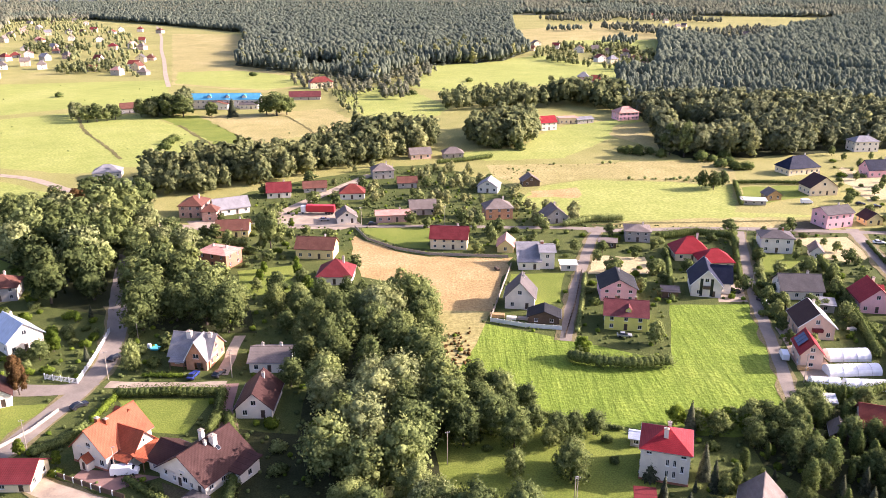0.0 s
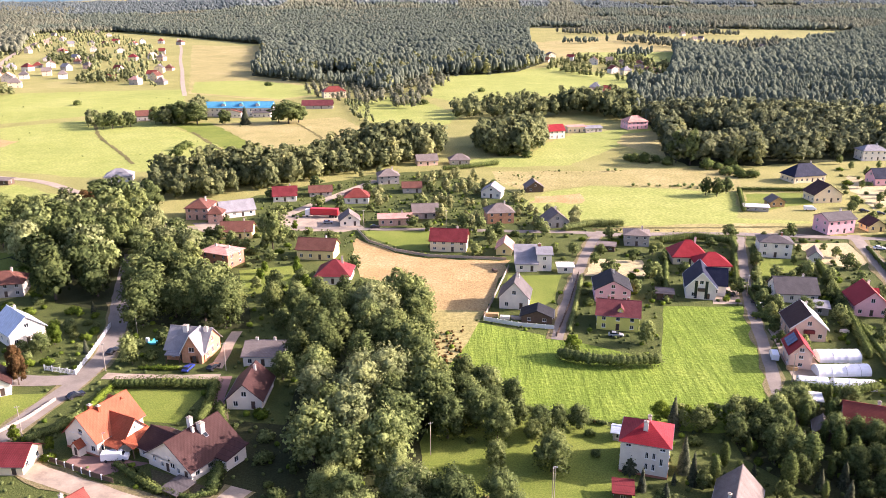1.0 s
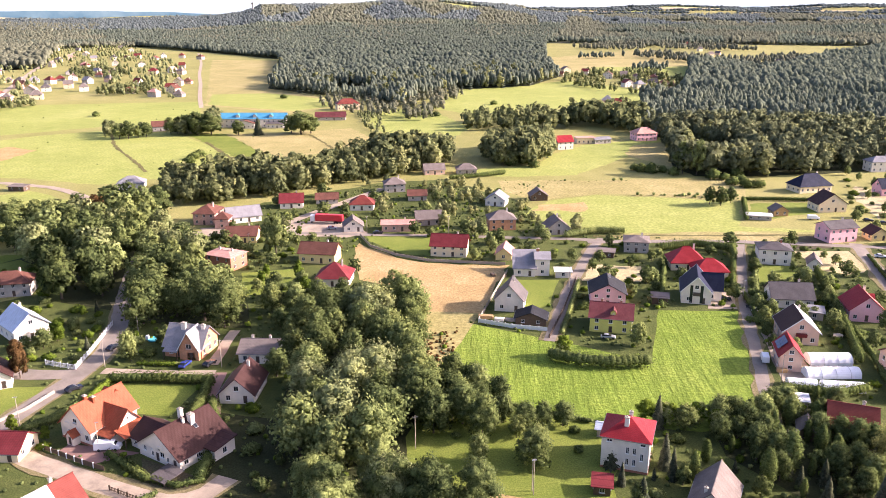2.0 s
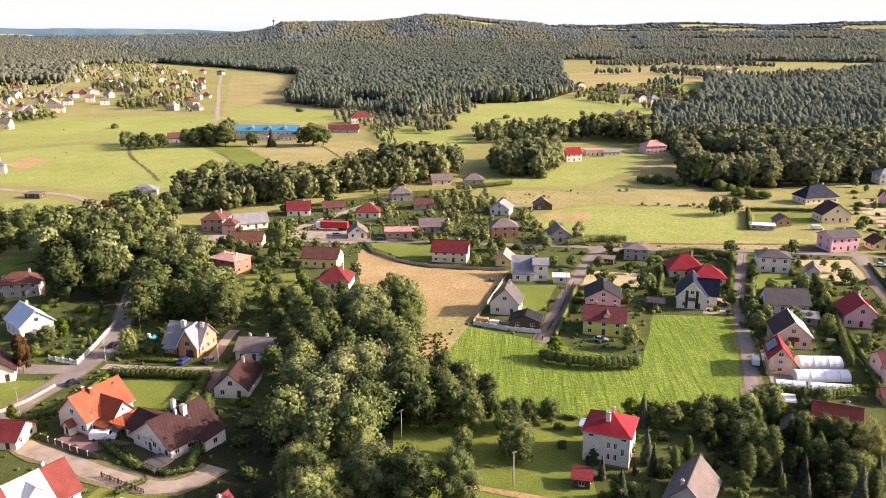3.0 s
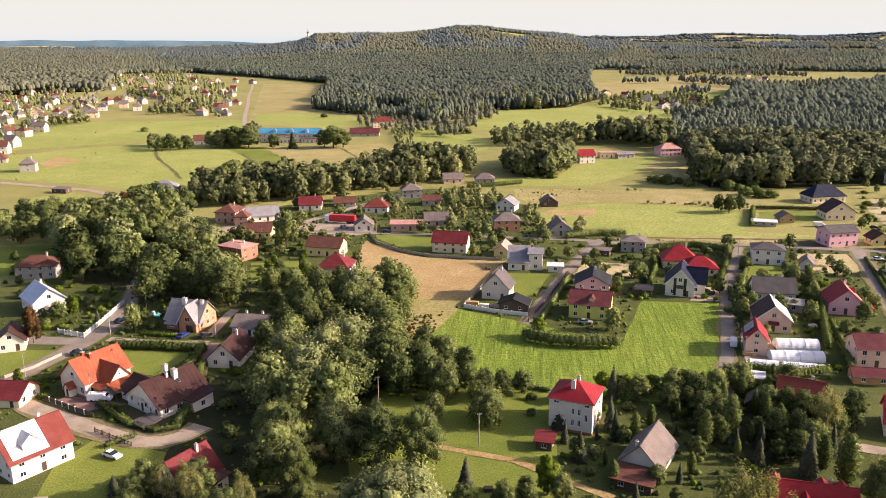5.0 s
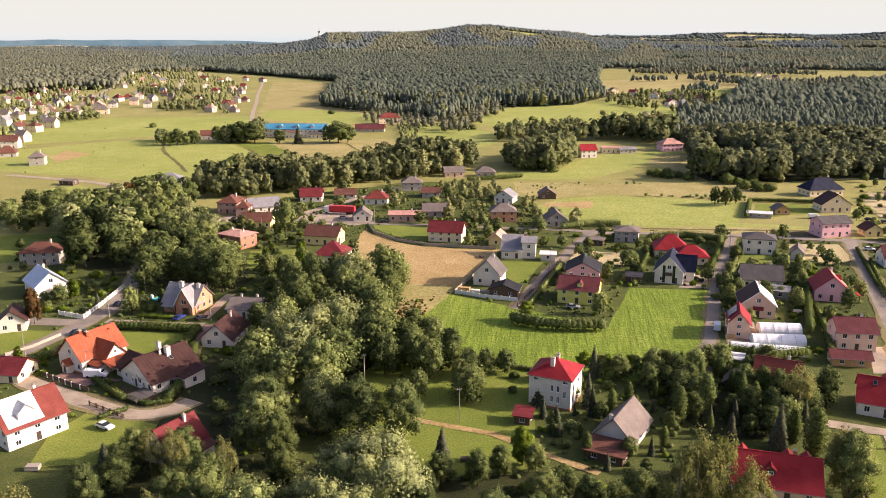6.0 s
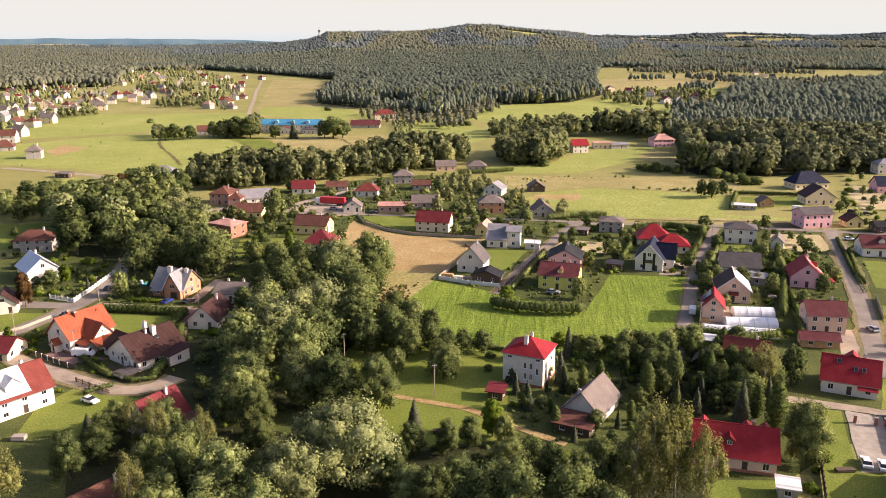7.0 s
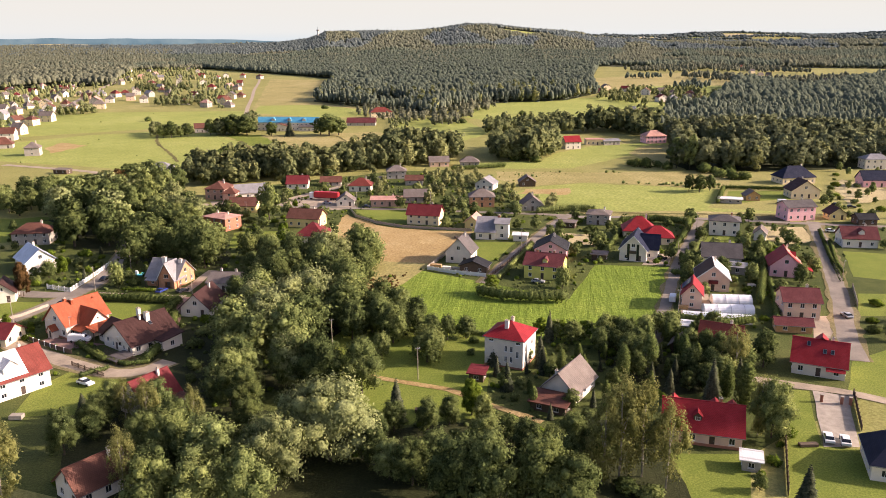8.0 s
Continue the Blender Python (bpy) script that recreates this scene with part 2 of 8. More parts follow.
def part(name, bm, material, parent, label=""):
    me = bpy.data.meshes.new(name)
    bm.to_mesh(me)
    bm.free()
    me.materials.append(material)
    return child(name, me, parent, label)


def box_into(bm, x0, x1, y0, y1, z0, z1, m=None):
    vs = [bm.verts.new(Vector(p) if m is None else m @ Vector(p)) for p in
          ((x0, y0, z0), (x1, y0, z0), (x1, y1, z0), (x0, y1, z0), (x0, y0, z1), (x1, y0, z1), (x1, y1, z1), (x0, y1, z1))]
    for f in ((0, 3, 2, 1), (4, 5, 6, 7), (0, 1, 5, 4), (1, 2, 6, 5), (2, 3, 7, 6), (3, 0, 4, 7)):
        bm.faces.new([vs[i] for i in f])


def box_mesh(name, x0, x1, y0, y1, z0, z1, material, bevel=0.0):
    bm = bmesh.new()
    box_into(bm, x0, x1, y0, y1, z0, z1)
    if bevel:
        bmesh.ops.bevel(bm, geom=bm.edges[:], offset=bevel, segments=1, affect="EDGES")
    me = bpy.data.meshes.new(name)
    bm.to_mesh(me)
    bm.free()
    me.materials.append(material)
    return me


def tube_into(bm, path, radii, sides=7):
    rings = []
    for i, (p, r) in enumerate(zip(path, radii)):
        a, b = Vector(path[max(i - 1, 0)]), Vector(path[min(i + 1, len(path) - 1)])
        q = (b - a).to_track_quat("Z", "X").to_matrix()
        rings.append([bm.verts.new(Vector(p) + q @ Vector((r * math.cos(6.2832 * k / sides), r * math.sin(6.2832 * k / sides), 0))) for k in range(sides)])
    for r0, r1 in zip(rings, rings[1:]):
        for k in range(sides):
            bm.faces.new((r0[k], r0[(k + 1) % sides], r1[(k + 1) % sides], r1[k]))
    bm.faces.new(rings[-1])


LIFT = [0.0]
OPEN_LAND = []       # lawns and fields that stay free of weeds
KEEP_CLEAR = []      # discs that scattered plants avoid


def sheet(name, pts, material, z, label, category, kind="structure"):
    """A flat piece of ground (field, lawn, yard) with a slightly uneven rim."""
    rng = random.Random(len(name) * 7 + int(pts[0][0] * 3))
    LIFT[0] += 0.001
    z = z * 0.1
    if material in (LAWN, MEADOW, PASTURE, SOIL, STUBBLE):
        OPEN_LAND.append(pts)
    out = []
    for (x0, y0), (x1, y1) in zip(pts, pts[1:] + pts[:1]):
        n = max(1, int(math.hypot(x1 - x0, y1 - y0) / 6))
        for i in range(n):
            k = i / n
            j = 0.0 if i == 0 else (0.4 if y0 < 260 else 1.6)
            out.append((x0 + (x1 - x0) * k + rng.uniform(-j, j), y0 + (y1 - y0) * k + rng.uniform(-j, j), z + LIFT[0]))
    bm = bmesh.new()
    bm.faces.new([bm.verts.new(p) for p in out])
    bmesh.ops.triangulate(bm, faces=bm.faces[:])
    bmesh.ops.recalc_face_normals(bm, faces=bm.faces[:])
    if sum(f.normal.z for f in bm.faces) < 0:
        bmesh.ops.reverse_faces(bm, faces=bm.faces[:])
    me = bpy.data.meshes.new(name)
    bm.to_mesh(me)
    bm.free()
    me.materials.append(material)
    return tagged(new(name, me), label, category, "", kind)


def smooth_line(pts, step=4.0):
    out = []
    P = [Vector((*p, 0)) for p in pts]
    P = [P[0] * 2 - P[1]] + P + [P[-1] * 2 - P[-2]]
    for i in range(1, len(P) - 2):
        a, b, c, d = P[i - 1:i + 3]
        n = max(2, int((c - b).length / step))
        for k in range(n):
            t = k / n
            out.append(0.5 * (2 * b + (c - a) * t + (2 * a - 5 * b + 4 * c - d) * t * t + (3 * b - a - 3 * c + d) * t ** 3))
    return out + [P[-2]]


def strip(name, pts, width, material, z, label, category="road", rough_edge=0.25):
    """A road or path along a smooth line."""
    rng = random.Random(int(width * 10) + int(pts[0][0]))
    LIFT[0] += 0.001
    z = z * 0.1 + 0.05
    line = smooth_line(pts)
    vs, fs = [], []
    for i, p in enumerate(line):
        d = (line[min(i + 1, len(line) - 1)] - line[max(i - 1, 0)]).normalized()
        n = Vector((-d.y, d.x, 0))
        w0, w1 = (width / 2 + rng.uniform(-rough_edge, rough_edge) for _ in range(2))
        vs += [p + n * w0 + Vector((0, 0, z + LIFT[0])), p + n * 0 + Vector((0, 0, z + LIFT[0] + 0.015)), p - n * w1 + Vector((0, 0, z + LIFT[0]))]
        if i:
            a = 3 * i
            fs += [(a - 3, a - 2, a + 1, a), (a - 2, a - 1, a + 2, a + 1)]
    KEEP_CLEAR.extend((q.x, q.y, width / 2 + 0.9) for q in line[::1])
    me = mesh_of(name, vs, [f[::-1] for f in fs], material)
    if me.polygons[0].normal.z < 0:
        me.flip_normals()
    return tagged(new(name, me), label, category, "", "structure")


# ---- trees ----
def ico(sub=1):
    bm = bmesh.new()
    bmesh.ops.create_icosphere(bm, subdivisions=sub, radius=1)
    v = np.array([q.co[:] for q in bm.verts])
    f = np.array([[q.index for q in p.verts] for p in bm.faces])
    bm.free()
    return v, f


ICO0, ICO1 = ico(1), ico(2)


def clumps(rng, lobes, count, size, droop=0.0, hearts=99, tuft=1):
    """Corners and faces of leaf clumps over the lobes (x, y, z, rx, rz), with a darker dense heart in each lobe."""
    L = np.array(lobes)
    area = L[:, 3] * (L[:, 3] + L[:, 4])
    vs, fs, ns, base = [], [], [], 0
    mid = (L[:, :3] * area[:, None]).sum(0) / area.sum()
    for i, lobe in enumerate(L):
        n = int(count * area[i] / area.sum() / tuft)
        d = rng.normal(size=(n, 3))
        d /= np.linalg.norm(d, axis=1, keepdims=True)
        d = d[d[:, 2] > -0.75]
        r = lobe[[3, 3, 4]]
        bumps = 1 + 0.16 * np.sin(d[:, :1] * 5 + i) * np.sin(d[:, 1:2] * 5 + 2 * i) + 0.12 * np.sin(d[:, 2:3] * 7 + i)
        c = lobe[:3] + d * r * bumps * rng.uniform(0.86, 1.16, (len(d), 1))
        keep = np.ones(len(c), bool)
        for j, other in enumerate(L):
            if j != i:
                keep &= (((c - other[:3]) / other[[3, 3, 4]]) ** 2).sum(1) > 0.72
        c, d = c[keep], d[keep]
        if tuft > 1:
            c = np.repeat(c, tuft, 0) + rng.normal(scale=size * 1.7, size=(len(c) * tuft, 3)) * (1, 1, 1 + droop)
            d = np.repeat(d, tuft, 0)
        nrm = d + rng.normal(scale=0.6, size=d.shape)
        nrm[:, 2] += 0.25
        nrm /= np.linalg.norm(nrm, axis=1, keepdims=True)
        u = np.cross(nrm, rng.normal(size=nrm.shape))
        u /= np.linalg.norm(u, axis=1, keepdims=True)
        w = np.cross(nrm, u)
        s = size * rng.uniform(0.55, 1.35, (len(c), 1))
        w[:, 2] -= droop
        quad = np.stack([c + u * s, c + w * s * 0.8 + nrm * s * 0.3, c - u * s * 0.9, c - w * s * 0.9 - nrm * s * 0.15], 1)
        vs.append(quad.reshape(-1, 3))
        out = c - mid
        out /= np.linalg.norm(out, axis=1, keepdims=True) + 1e-6
        lean = d * 0.75 + out * 0.45 + nrm * 0.38
        lean /= np.linalg.norm(lean, axis=1, keepdims=True)
        ns.append(np.repeat(lean, 4, 0))
        fs.append(base + np.arange(len(c) * 4).reshape(-1, 4)[:, [0, 1, 2, 3]])
        base += len(c) * 4
    v, f, n = np.concatenate(vs), np.concatenate(fs), np.concatenate(ns)
    tri = np.concatenate([f[:, [0, 1, 2]], f[:, [0, 2, 3]]])
    hv, hf = ICO0
    for lobe in L[:hearts]:
        tri = np.concatenate([tri, hf + len(v)])
        v = np.concatenate([v, lobe[:3] + hv * lobe[[3, 3, 4]] * 0.8])
        n = np.concatenate([n, hv])
    return v, tri, n


def broad_lobes(rng, h, w, n=9, low=0.06):
    """Lobes of a broad crown: a tree h tall and w wide."""
    out = [(0, 0, h * 0.52, w * 0.33, h * 0.36)]
    for k in range(n * 2):
        a, q = 2.4 * k + rng.uniform(-0.5, 0.5), (k + rng.uniform(0, 1)) / (n * 2)
        z = h * (low + 0.14 + 0.72 * q)
        d = w * 0.36 * math.sin(math.pi * (0.22 + 0.7 * q)) ** 0.8 * rng.uniform(0.75, 1.15)
        out.append((d * math.cos(a), d * math.sin(a), z, w * rng.uniform(0.10, 0.18), h * rng.uniform(0.08, 0.14)))
    out.append((rng.uniform(-0.08, 0.08) * w, rng.uniform(-0.08, 0.08) * w, h * 0.9, w * 0.15, h * 0.1))
    return out


def trunk_mesh(h, r, material, top=0.6, lean=0.03, limbs=5, seed=0, spread=0.2):
    rng = random.Random(seed)
    bm = bmesh.new()
    path = [(rng.uniform(-lean, lean) * h * k, rng.uniform(-lean, lean) * h * k, h * top * k) for k in (0, 0.15, 0.5, 1)]
    path[0] = (0, 0, -0.3)
    tube_into(bm, path, (r * 1.3, r, r * 0.75, r * 0.3))
    for i in range(limbs):
        k = rng.uniform(0.3, 0.85)
        a = rng.uniform(0, 6.28)
        s = Vector((path[2][0] * k, path[2][1] * k, h * top * k))
        e = s + Vector((math.cos(a) * h * spread, math.sin(a) * h * spread, h * 0.2))
        tube_into(bm, (s, (s + e) / 2 + Vector((0, 0, -h * 0.02)), e), (r * 0.45, r * 0.3, r * 0.12), 5)
    me = bpy.data.meshes.new("trunk")
    bm.to_mesh(me)
    bm.free()
    me.materials.append(material)
    return me


def conifer_crown(rng, h, w, tiers, per, size):
    vs, fs, ns = [], [], []
    for t in range(tiers):
        k = t / tiers
        z, r = h * (0.06 + 0.93 * k), w / 2 * (1 - k) ** 0.85 * rng.uniform(0.85, 1.1) + 0.12
        n = max(4, int(per * (1 - k * 0.7)))
        for i in range(n):
            a = 6.283 * (i + rng.uniform(-0.3, 0.3)) / n
            ln = r * rng.uniform(0.7, 1.1)
            d, e = np.array((math.cos(a), math.sin(a), 0)), np.array((-math.sin(a), math.cos(a), 0))
            s = min(size, ln * 0.5)
            b = len(vs)
            vs += [d * ln * 0.1 + (0, 0, z), d * ln * 0.65 + e * s + (0, 0, z - ln * 0.16), d * ln + (0, 0, z - ln * 0.36), d * ln * 0.65 - e * s + (0, 0, z - ln * 0.16), d * ln * 0.6 + (0, 0, z - ln * 0.02)]
            fs += [(b, b + 1, b + 4), (b + 1, b + 2, b + 4), (b + 2, b + 3, b + 4), (b + 3, b, b + 4)]
            ns += [(d + e * q + (0, 0, 0.45)) / 1.15 for q in (0, 0.5, 0, -0.5, 0)]
    return np.array(vs), np.array(fs), np.array(ns)


KINDS = {}


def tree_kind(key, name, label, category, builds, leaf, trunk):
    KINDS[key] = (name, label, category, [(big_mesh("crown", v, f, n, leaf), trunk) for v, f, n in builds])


def sparser(key, builds):
    """Coarser crowns of a kind for the trees far from the camera."""
    name, label, category, near = KINDS[key]
    KINDS[key + "_far"] = (name, label, category, [(big_mesh("crown", v, f, n, near[0][0].materials[0]), near[0][1]) for v, f, n in builds])


def denser(key, builds):
    """Finer-leaved crowns of a kind for the trees the camera passes nearest."""
    name, label, category, mid = KINDS[key]
    KINDS[key + "_near"] = (name, label, category, [(big_mesh("crown", v, f, n, mid[0][0].materials[0]), mid[0][1]) for v, f, n in builds])


def make_kinds():
    rng = np.random.default_rng(5)
    bare = lambda h, r, m=BARK, **k: trunk_mesh(h, r, m, **k)
    tree_kind("broad", "broadleaf_tree", "broad dark green leafy tree with a rounded uneven crown", "tree",
              [clumps(rng, broad_lobes(rng, 12, 10, n), 3100, 0.32, tuft=2) for n in (8, 10, 9)], LEAF_DEEP, bare(12, 0.28))
    tree_kind("green", "broadleaf_tree", "leafy green tree with a lobed sunlit crown", "tree",
              [clumps(rng, broad_lobes(rng, 12, 10, n), 3100, 0.32, tuft=2) for n in (9, 11)], LEAF_MID, bare(12, 0.26, seed=2))
    tree_kind("willow", "willow_tree", "silvery green willow with a wide billowing crown", "tree",
              [clumps(rng, broad_lobes(rng, 12, 12, n, 0.04), 4000, 0.29, 0.4, tuft=2) for n in (11, 13)], LEAF_SILVER, bare(12, 0.35, seed=3))
    tree_kind("rust", "broadleaf_tree", "tree with rust-brown autumn leaves", "tree",
              [clumps(rng, broad_lobes(rng, 12, 7, 8), 3000, 0.28)], LEAF_RUST, bare(12, 0.22, seed=4))
    tree_kind("fresh", "young_tree", "young tree with fresh bright green leaves", "tree",
              [clumps(rng, broad_lobes(rng, 12, 9, 8, 0.02), 2600, 0.36)], LEAF_FRESH, bare(12, 0.2, seed=5))
    b = []
    for s in (1, 2):
        lobes = []
        for k in range(48):
            q = rng.uniform(0, 1)
            a, d = rng.uniform(0, 6.28), 2.5 * math.sin(math.pi * (0.12 + 0.8 * q)) ** 0.9 * rng.uniform(0.35, 1.0)
            lobes.append((d * math.cos(a), d * math.sin(a), 1.3 + 10.0 * q, rng.uniform(0.32, 0.6), rng.uniform(0.6, 1.15)))
        b.append(clumps(rng, lobes, 7500, 0.105, 0.6, hearts=12, tuft=4))
    tree_kind("birch", "birch_tree", "slender pale-trunked birch with thin yellowing leaves", "tree", b, LEAF_BIRCH, bare(12, 0.14, BIRCHBARK, top=0.85, limbs=4, seed=6, spread=0.07))
    tree_kind("spruce", "spruce_tree", "dark conical spruce with tiered branches", "tree",
              [conifer_crown(rng, 12, 5, 24, 20, 0.5), conifer_crown(rng, 12, 6, 22, 22, 0.55)], NEEDLE, bare(12, 0.2, top=0.9, limbs=0))
    col = []
    for s in (0.0, 0.05):
        lobes = [(0, 0, 1.2 + 1.05 * k, (1.9 + s) * math.sin(math.pi * (0.16 + 0.8 * k / 10)) ** 0.6, 1.3) for k in range(10)]
        col.append(clumps(rng, lobes, 1900, 0.26))
    tree_kind("thuja", "thuja", "tall dense columnar thuja", "conifer", col, THUJA, bare(12, 0.2, top=0.3, limbs=0))
    tree_kind("shrub", "shrub", "rounded leafy garden shrub", "shrub",
              [clumps(rng, [(0, 0, 0.9, 1.2, 0.9), (0.8, 0.3, 0.8, 0.8, 0.7), (-0.6, -0.5, 0.7, 0.9, 0.7), (0.1, -0.7, 1.3, 0.7, 0.6)], 700, 0.18)], LEAF_MID, bare(2, 0.06, limbs=2))
    tree_kind("lowshrub", "shrub", "bright green rounded garden shrub", "shrub",
              [clumps(rng, [(0, 0, 0.9, 1.2, 0.9), (0.7, -0.4, 0.7, 0.8, 0.7), (-0.7, 0.4, 0.8, 0.8, 0.7)], 380, 0.22)], LEAF_FRESH, bare(2, 0.06, limbs=2))
    tree_kind("darkshrub", "shrub", "dark evergreen rounded shrub", "shrub",
              [clumps(rng, [(0, 0, 0.9, 1.1, 0.95), (0.6, 0.4, 0.7, 0.8, 0.7), (-0.5, -0.5, 0.8, 0.8, 0.8)], 380, 0.22)], THUJA, None)
    tree_kind("mid", "broadleaf_tree", "dark green leafy tree in the tree belt", "tree",
              [clumps(rng, broad_lobes(rng, 12, 10, n), 900, 0.58, hearts=8) for n in (5, 6, 7)], LEAF_DEEP, bare(12, 0.28, limbs=3))
    tree_kind("midgreen", "broadleaf_tree", "sunlit green leafy tree in the tree belt", "tree",
              [clumps(rng, broad_lobes(rng, 12, 9, n), 900, 0.58, hearts=8) for n in (5, 6)], LEAF_MID, bare(12, 0.28, limbs=3))
    tree_kind("gardentree", "garden_tree", "small dark green leafy garden tree", "tree",
              [clumps(rng, broad_lobes(rng, 12, 11, n), 420, 0.8, hearts=6) for n in (5, 6, 7)], LEAF_DEEP, bare(12, 0.25, limbs=2))
    tree_kind("gardenlight", "garden_tree", "small sunlit green leafy garden tree", "tree",
              [clumps(rng, broad_lobes(rng, 12, 11, n), 420, 0.8, hearts=6) for n in (5, 6)], LEAF_MID, bare(12, 0.25, limbs=2))
    for key, w in (("broad", 10), ("green", 10), ("willow", 12), ("rust", 7), ("fresh", 9)):
        sparser(key, [clumps(rng, broad_lobes(rng, 12, w, n), 1250, 0.46, hearts=8) for n in (5, 6)])
    for key, w, droop, count in (("broad", 10, 0.0, 8000), ("green", 10, 0.0, 8000), ("willow", 12, 0.5, 9500)):
        denser(key, [clumps(rng, broad_lobes(rng, 12, w, n), count, 0.18, droop, tuft=6) for n in (9, 11)])


make_kinds()
TREE_RNG = random.Random(11)


def tree(key, x, y, h, wide=1.0, z=0.0, group=""):
    """A tree of a kind at (x, y), h metres tall; wide: its width against the kind's own."""
    if key + "_far" in KINDS and (y > 225 or h < 6):
        key += "_far"
    elif key + "_near" in KINDS and y < 128:
        key += "_near"
    name, label, category, builds = KINDS[key]
    crown, trunk = TREE_RNG.choice(builds)
    low = key in ("shrub", "lowshrub", "darkshrub")
    e = new(name, crown) if low else new(name)
    s = h / (2.0 if low else 12.0)
    e.matrix_basis = Matrix.LocRotScale((x, y, z), Euler((0, 0, TREE_RNG.uniform(0, 6.28))), (s * wide, s * wide, s))
    if not low:
        child("trunk", trunk, e)
        child("crown", crown, e)
    return tagged(e, label, category, group)


def inside(x, y, poly):
    hit = False
    for (x0, y0), (x1, y1) in zip(poly, poly[1:] + poly[:1]):
        if (y0 > y) != (y1 > y) and x < (x1 - x0) * (y - y0) / (y1 - y0) + x0:
            hit = not hit
    return hit


def grove(poly, kinds, spacing, h0, h1, seed, group, wide=(0.85, 1.15)):
    """Trees scattered over a patch of ground, no two closer than spacing."""
    rng = random.Random(seed)
    xs, ys = [p[0] for p in poly], [p[1] for p in poly]
    placed = []
    tries = int((max(xs) - min(xs)) * (max(ys) - min(ys)) / spacing ** 2 * 9)
    for _ in range(tries):
        x, y = rng.uniform(min(xs), max(xs)), rng.uniform(min(ys), max(ys))
        if not inside(x, y, poly) or any((x - a) ** 2 + (y - b) ** 2 < spacing ** 2 for a, b in placed):
            continue
        if any((x - a) ** 2 + (y - b) ** 2 < r * r for a, b, r in KEEP_CLEAR):
            continue
        placed.append((x, y))
        tree(rng.choice(kinds), x, y, rng.uniform(h0, h1), rng.uniform(*wide), group=group)


def hedge(pts, h, w, leaf, label, density=26, size=0.22):
    rng = np.random.default_rng(int(abs(pts[0][0] * 10)))
    lobes = []
    for (x0, y0), (x1, y1) in zip(pts, pts[1:]):
        n = max(1, int(math.hypot(x1 - x0, y1 - y0) / (w * 0.42)))
        loose = 0.06 if leaf is THUJA else 0.2
        for i in range(n + 1):
            k = i / n
            lobes.append((x0 + (x1 - x0) * k, y0 + (y1 - y0) * k, h * 0.5, w * 0.55 * rng.uniform(1 - loose, 1 + loose), h * 0.52 * rng.uniform(1 - loose, 1 + loose)))
    ln = sum(math.dist(a, b) for a, b in zip(pts, pts[1:]))
    v, f, n = clumps(rng, lobes, int(ln * density * (h + w) / 1.1), size * 0.8)
    return tagged(new("hedge", big_mesh("hedge", v, f, n, leaf)), label, "hedge")


# ---- houses ----
CACHE = {}


def window_meshes(w, h):
    key = (round(w, 2), round(h, 2))
    if key not in CACHE:
        t = 0.07
        xs, zs = (-w / 2, -w / 2 + t, -0.03, 0.03, w / 2 - t, w / 2), (0, t, h - t, h)

        def frame_mesh(panes):
            """One moulded frame with a mullion; its panes set back in it where asked."""
            bm = bmesh.new()
            grid = {(i, k): bm.verts.new((x, 0, z)) for i, x in enumerate(xs) for k, z in enumerate(zs)}
            for i in range(5):
                for k in range(3):
                    q = [grid[i, k], grid[i + 1, k], grid[i + 1, k + 1], grid[i, k + 1]]
                    if k == 1 and i in (1, 3):
                        deep = [bm.verts.new(v.co + Vector((0, 0.05, 0))) for v in q]
                        for j in range(4):
                            bm.faces.new((q[j], q[(j + 1) % 4], deep[(j + 1) % 4], deep[j]))
                        if panes:
                            bm.faces.new(deep).material_index = 1
                    else:
                        bm.faces.new(q)
            me = bpy.data.meshes.new("window")
            bm.to_mesh(me)
            bm.free()
            me.materials.append(WHITE_TRIM)
            if panes:
                me.materials.append(PANE)
            return me
        fr = frame_mesh(False)
        CACHE[("lite", *key)] = frame_mesh(True)
        CACHE[key] = (fr, box_mesh("pane", -w / 2 + 0.02, w / 2 - 0.02, 0.03, 0.045, 0.02, h - 0.02, PANE), box_mesh("sill", -w / 2 - 0.08, w / 2 + 0.08, -0.2, 0.0, -0.06, -0.003, WHITE_TRIM))
    return CACHE[key]


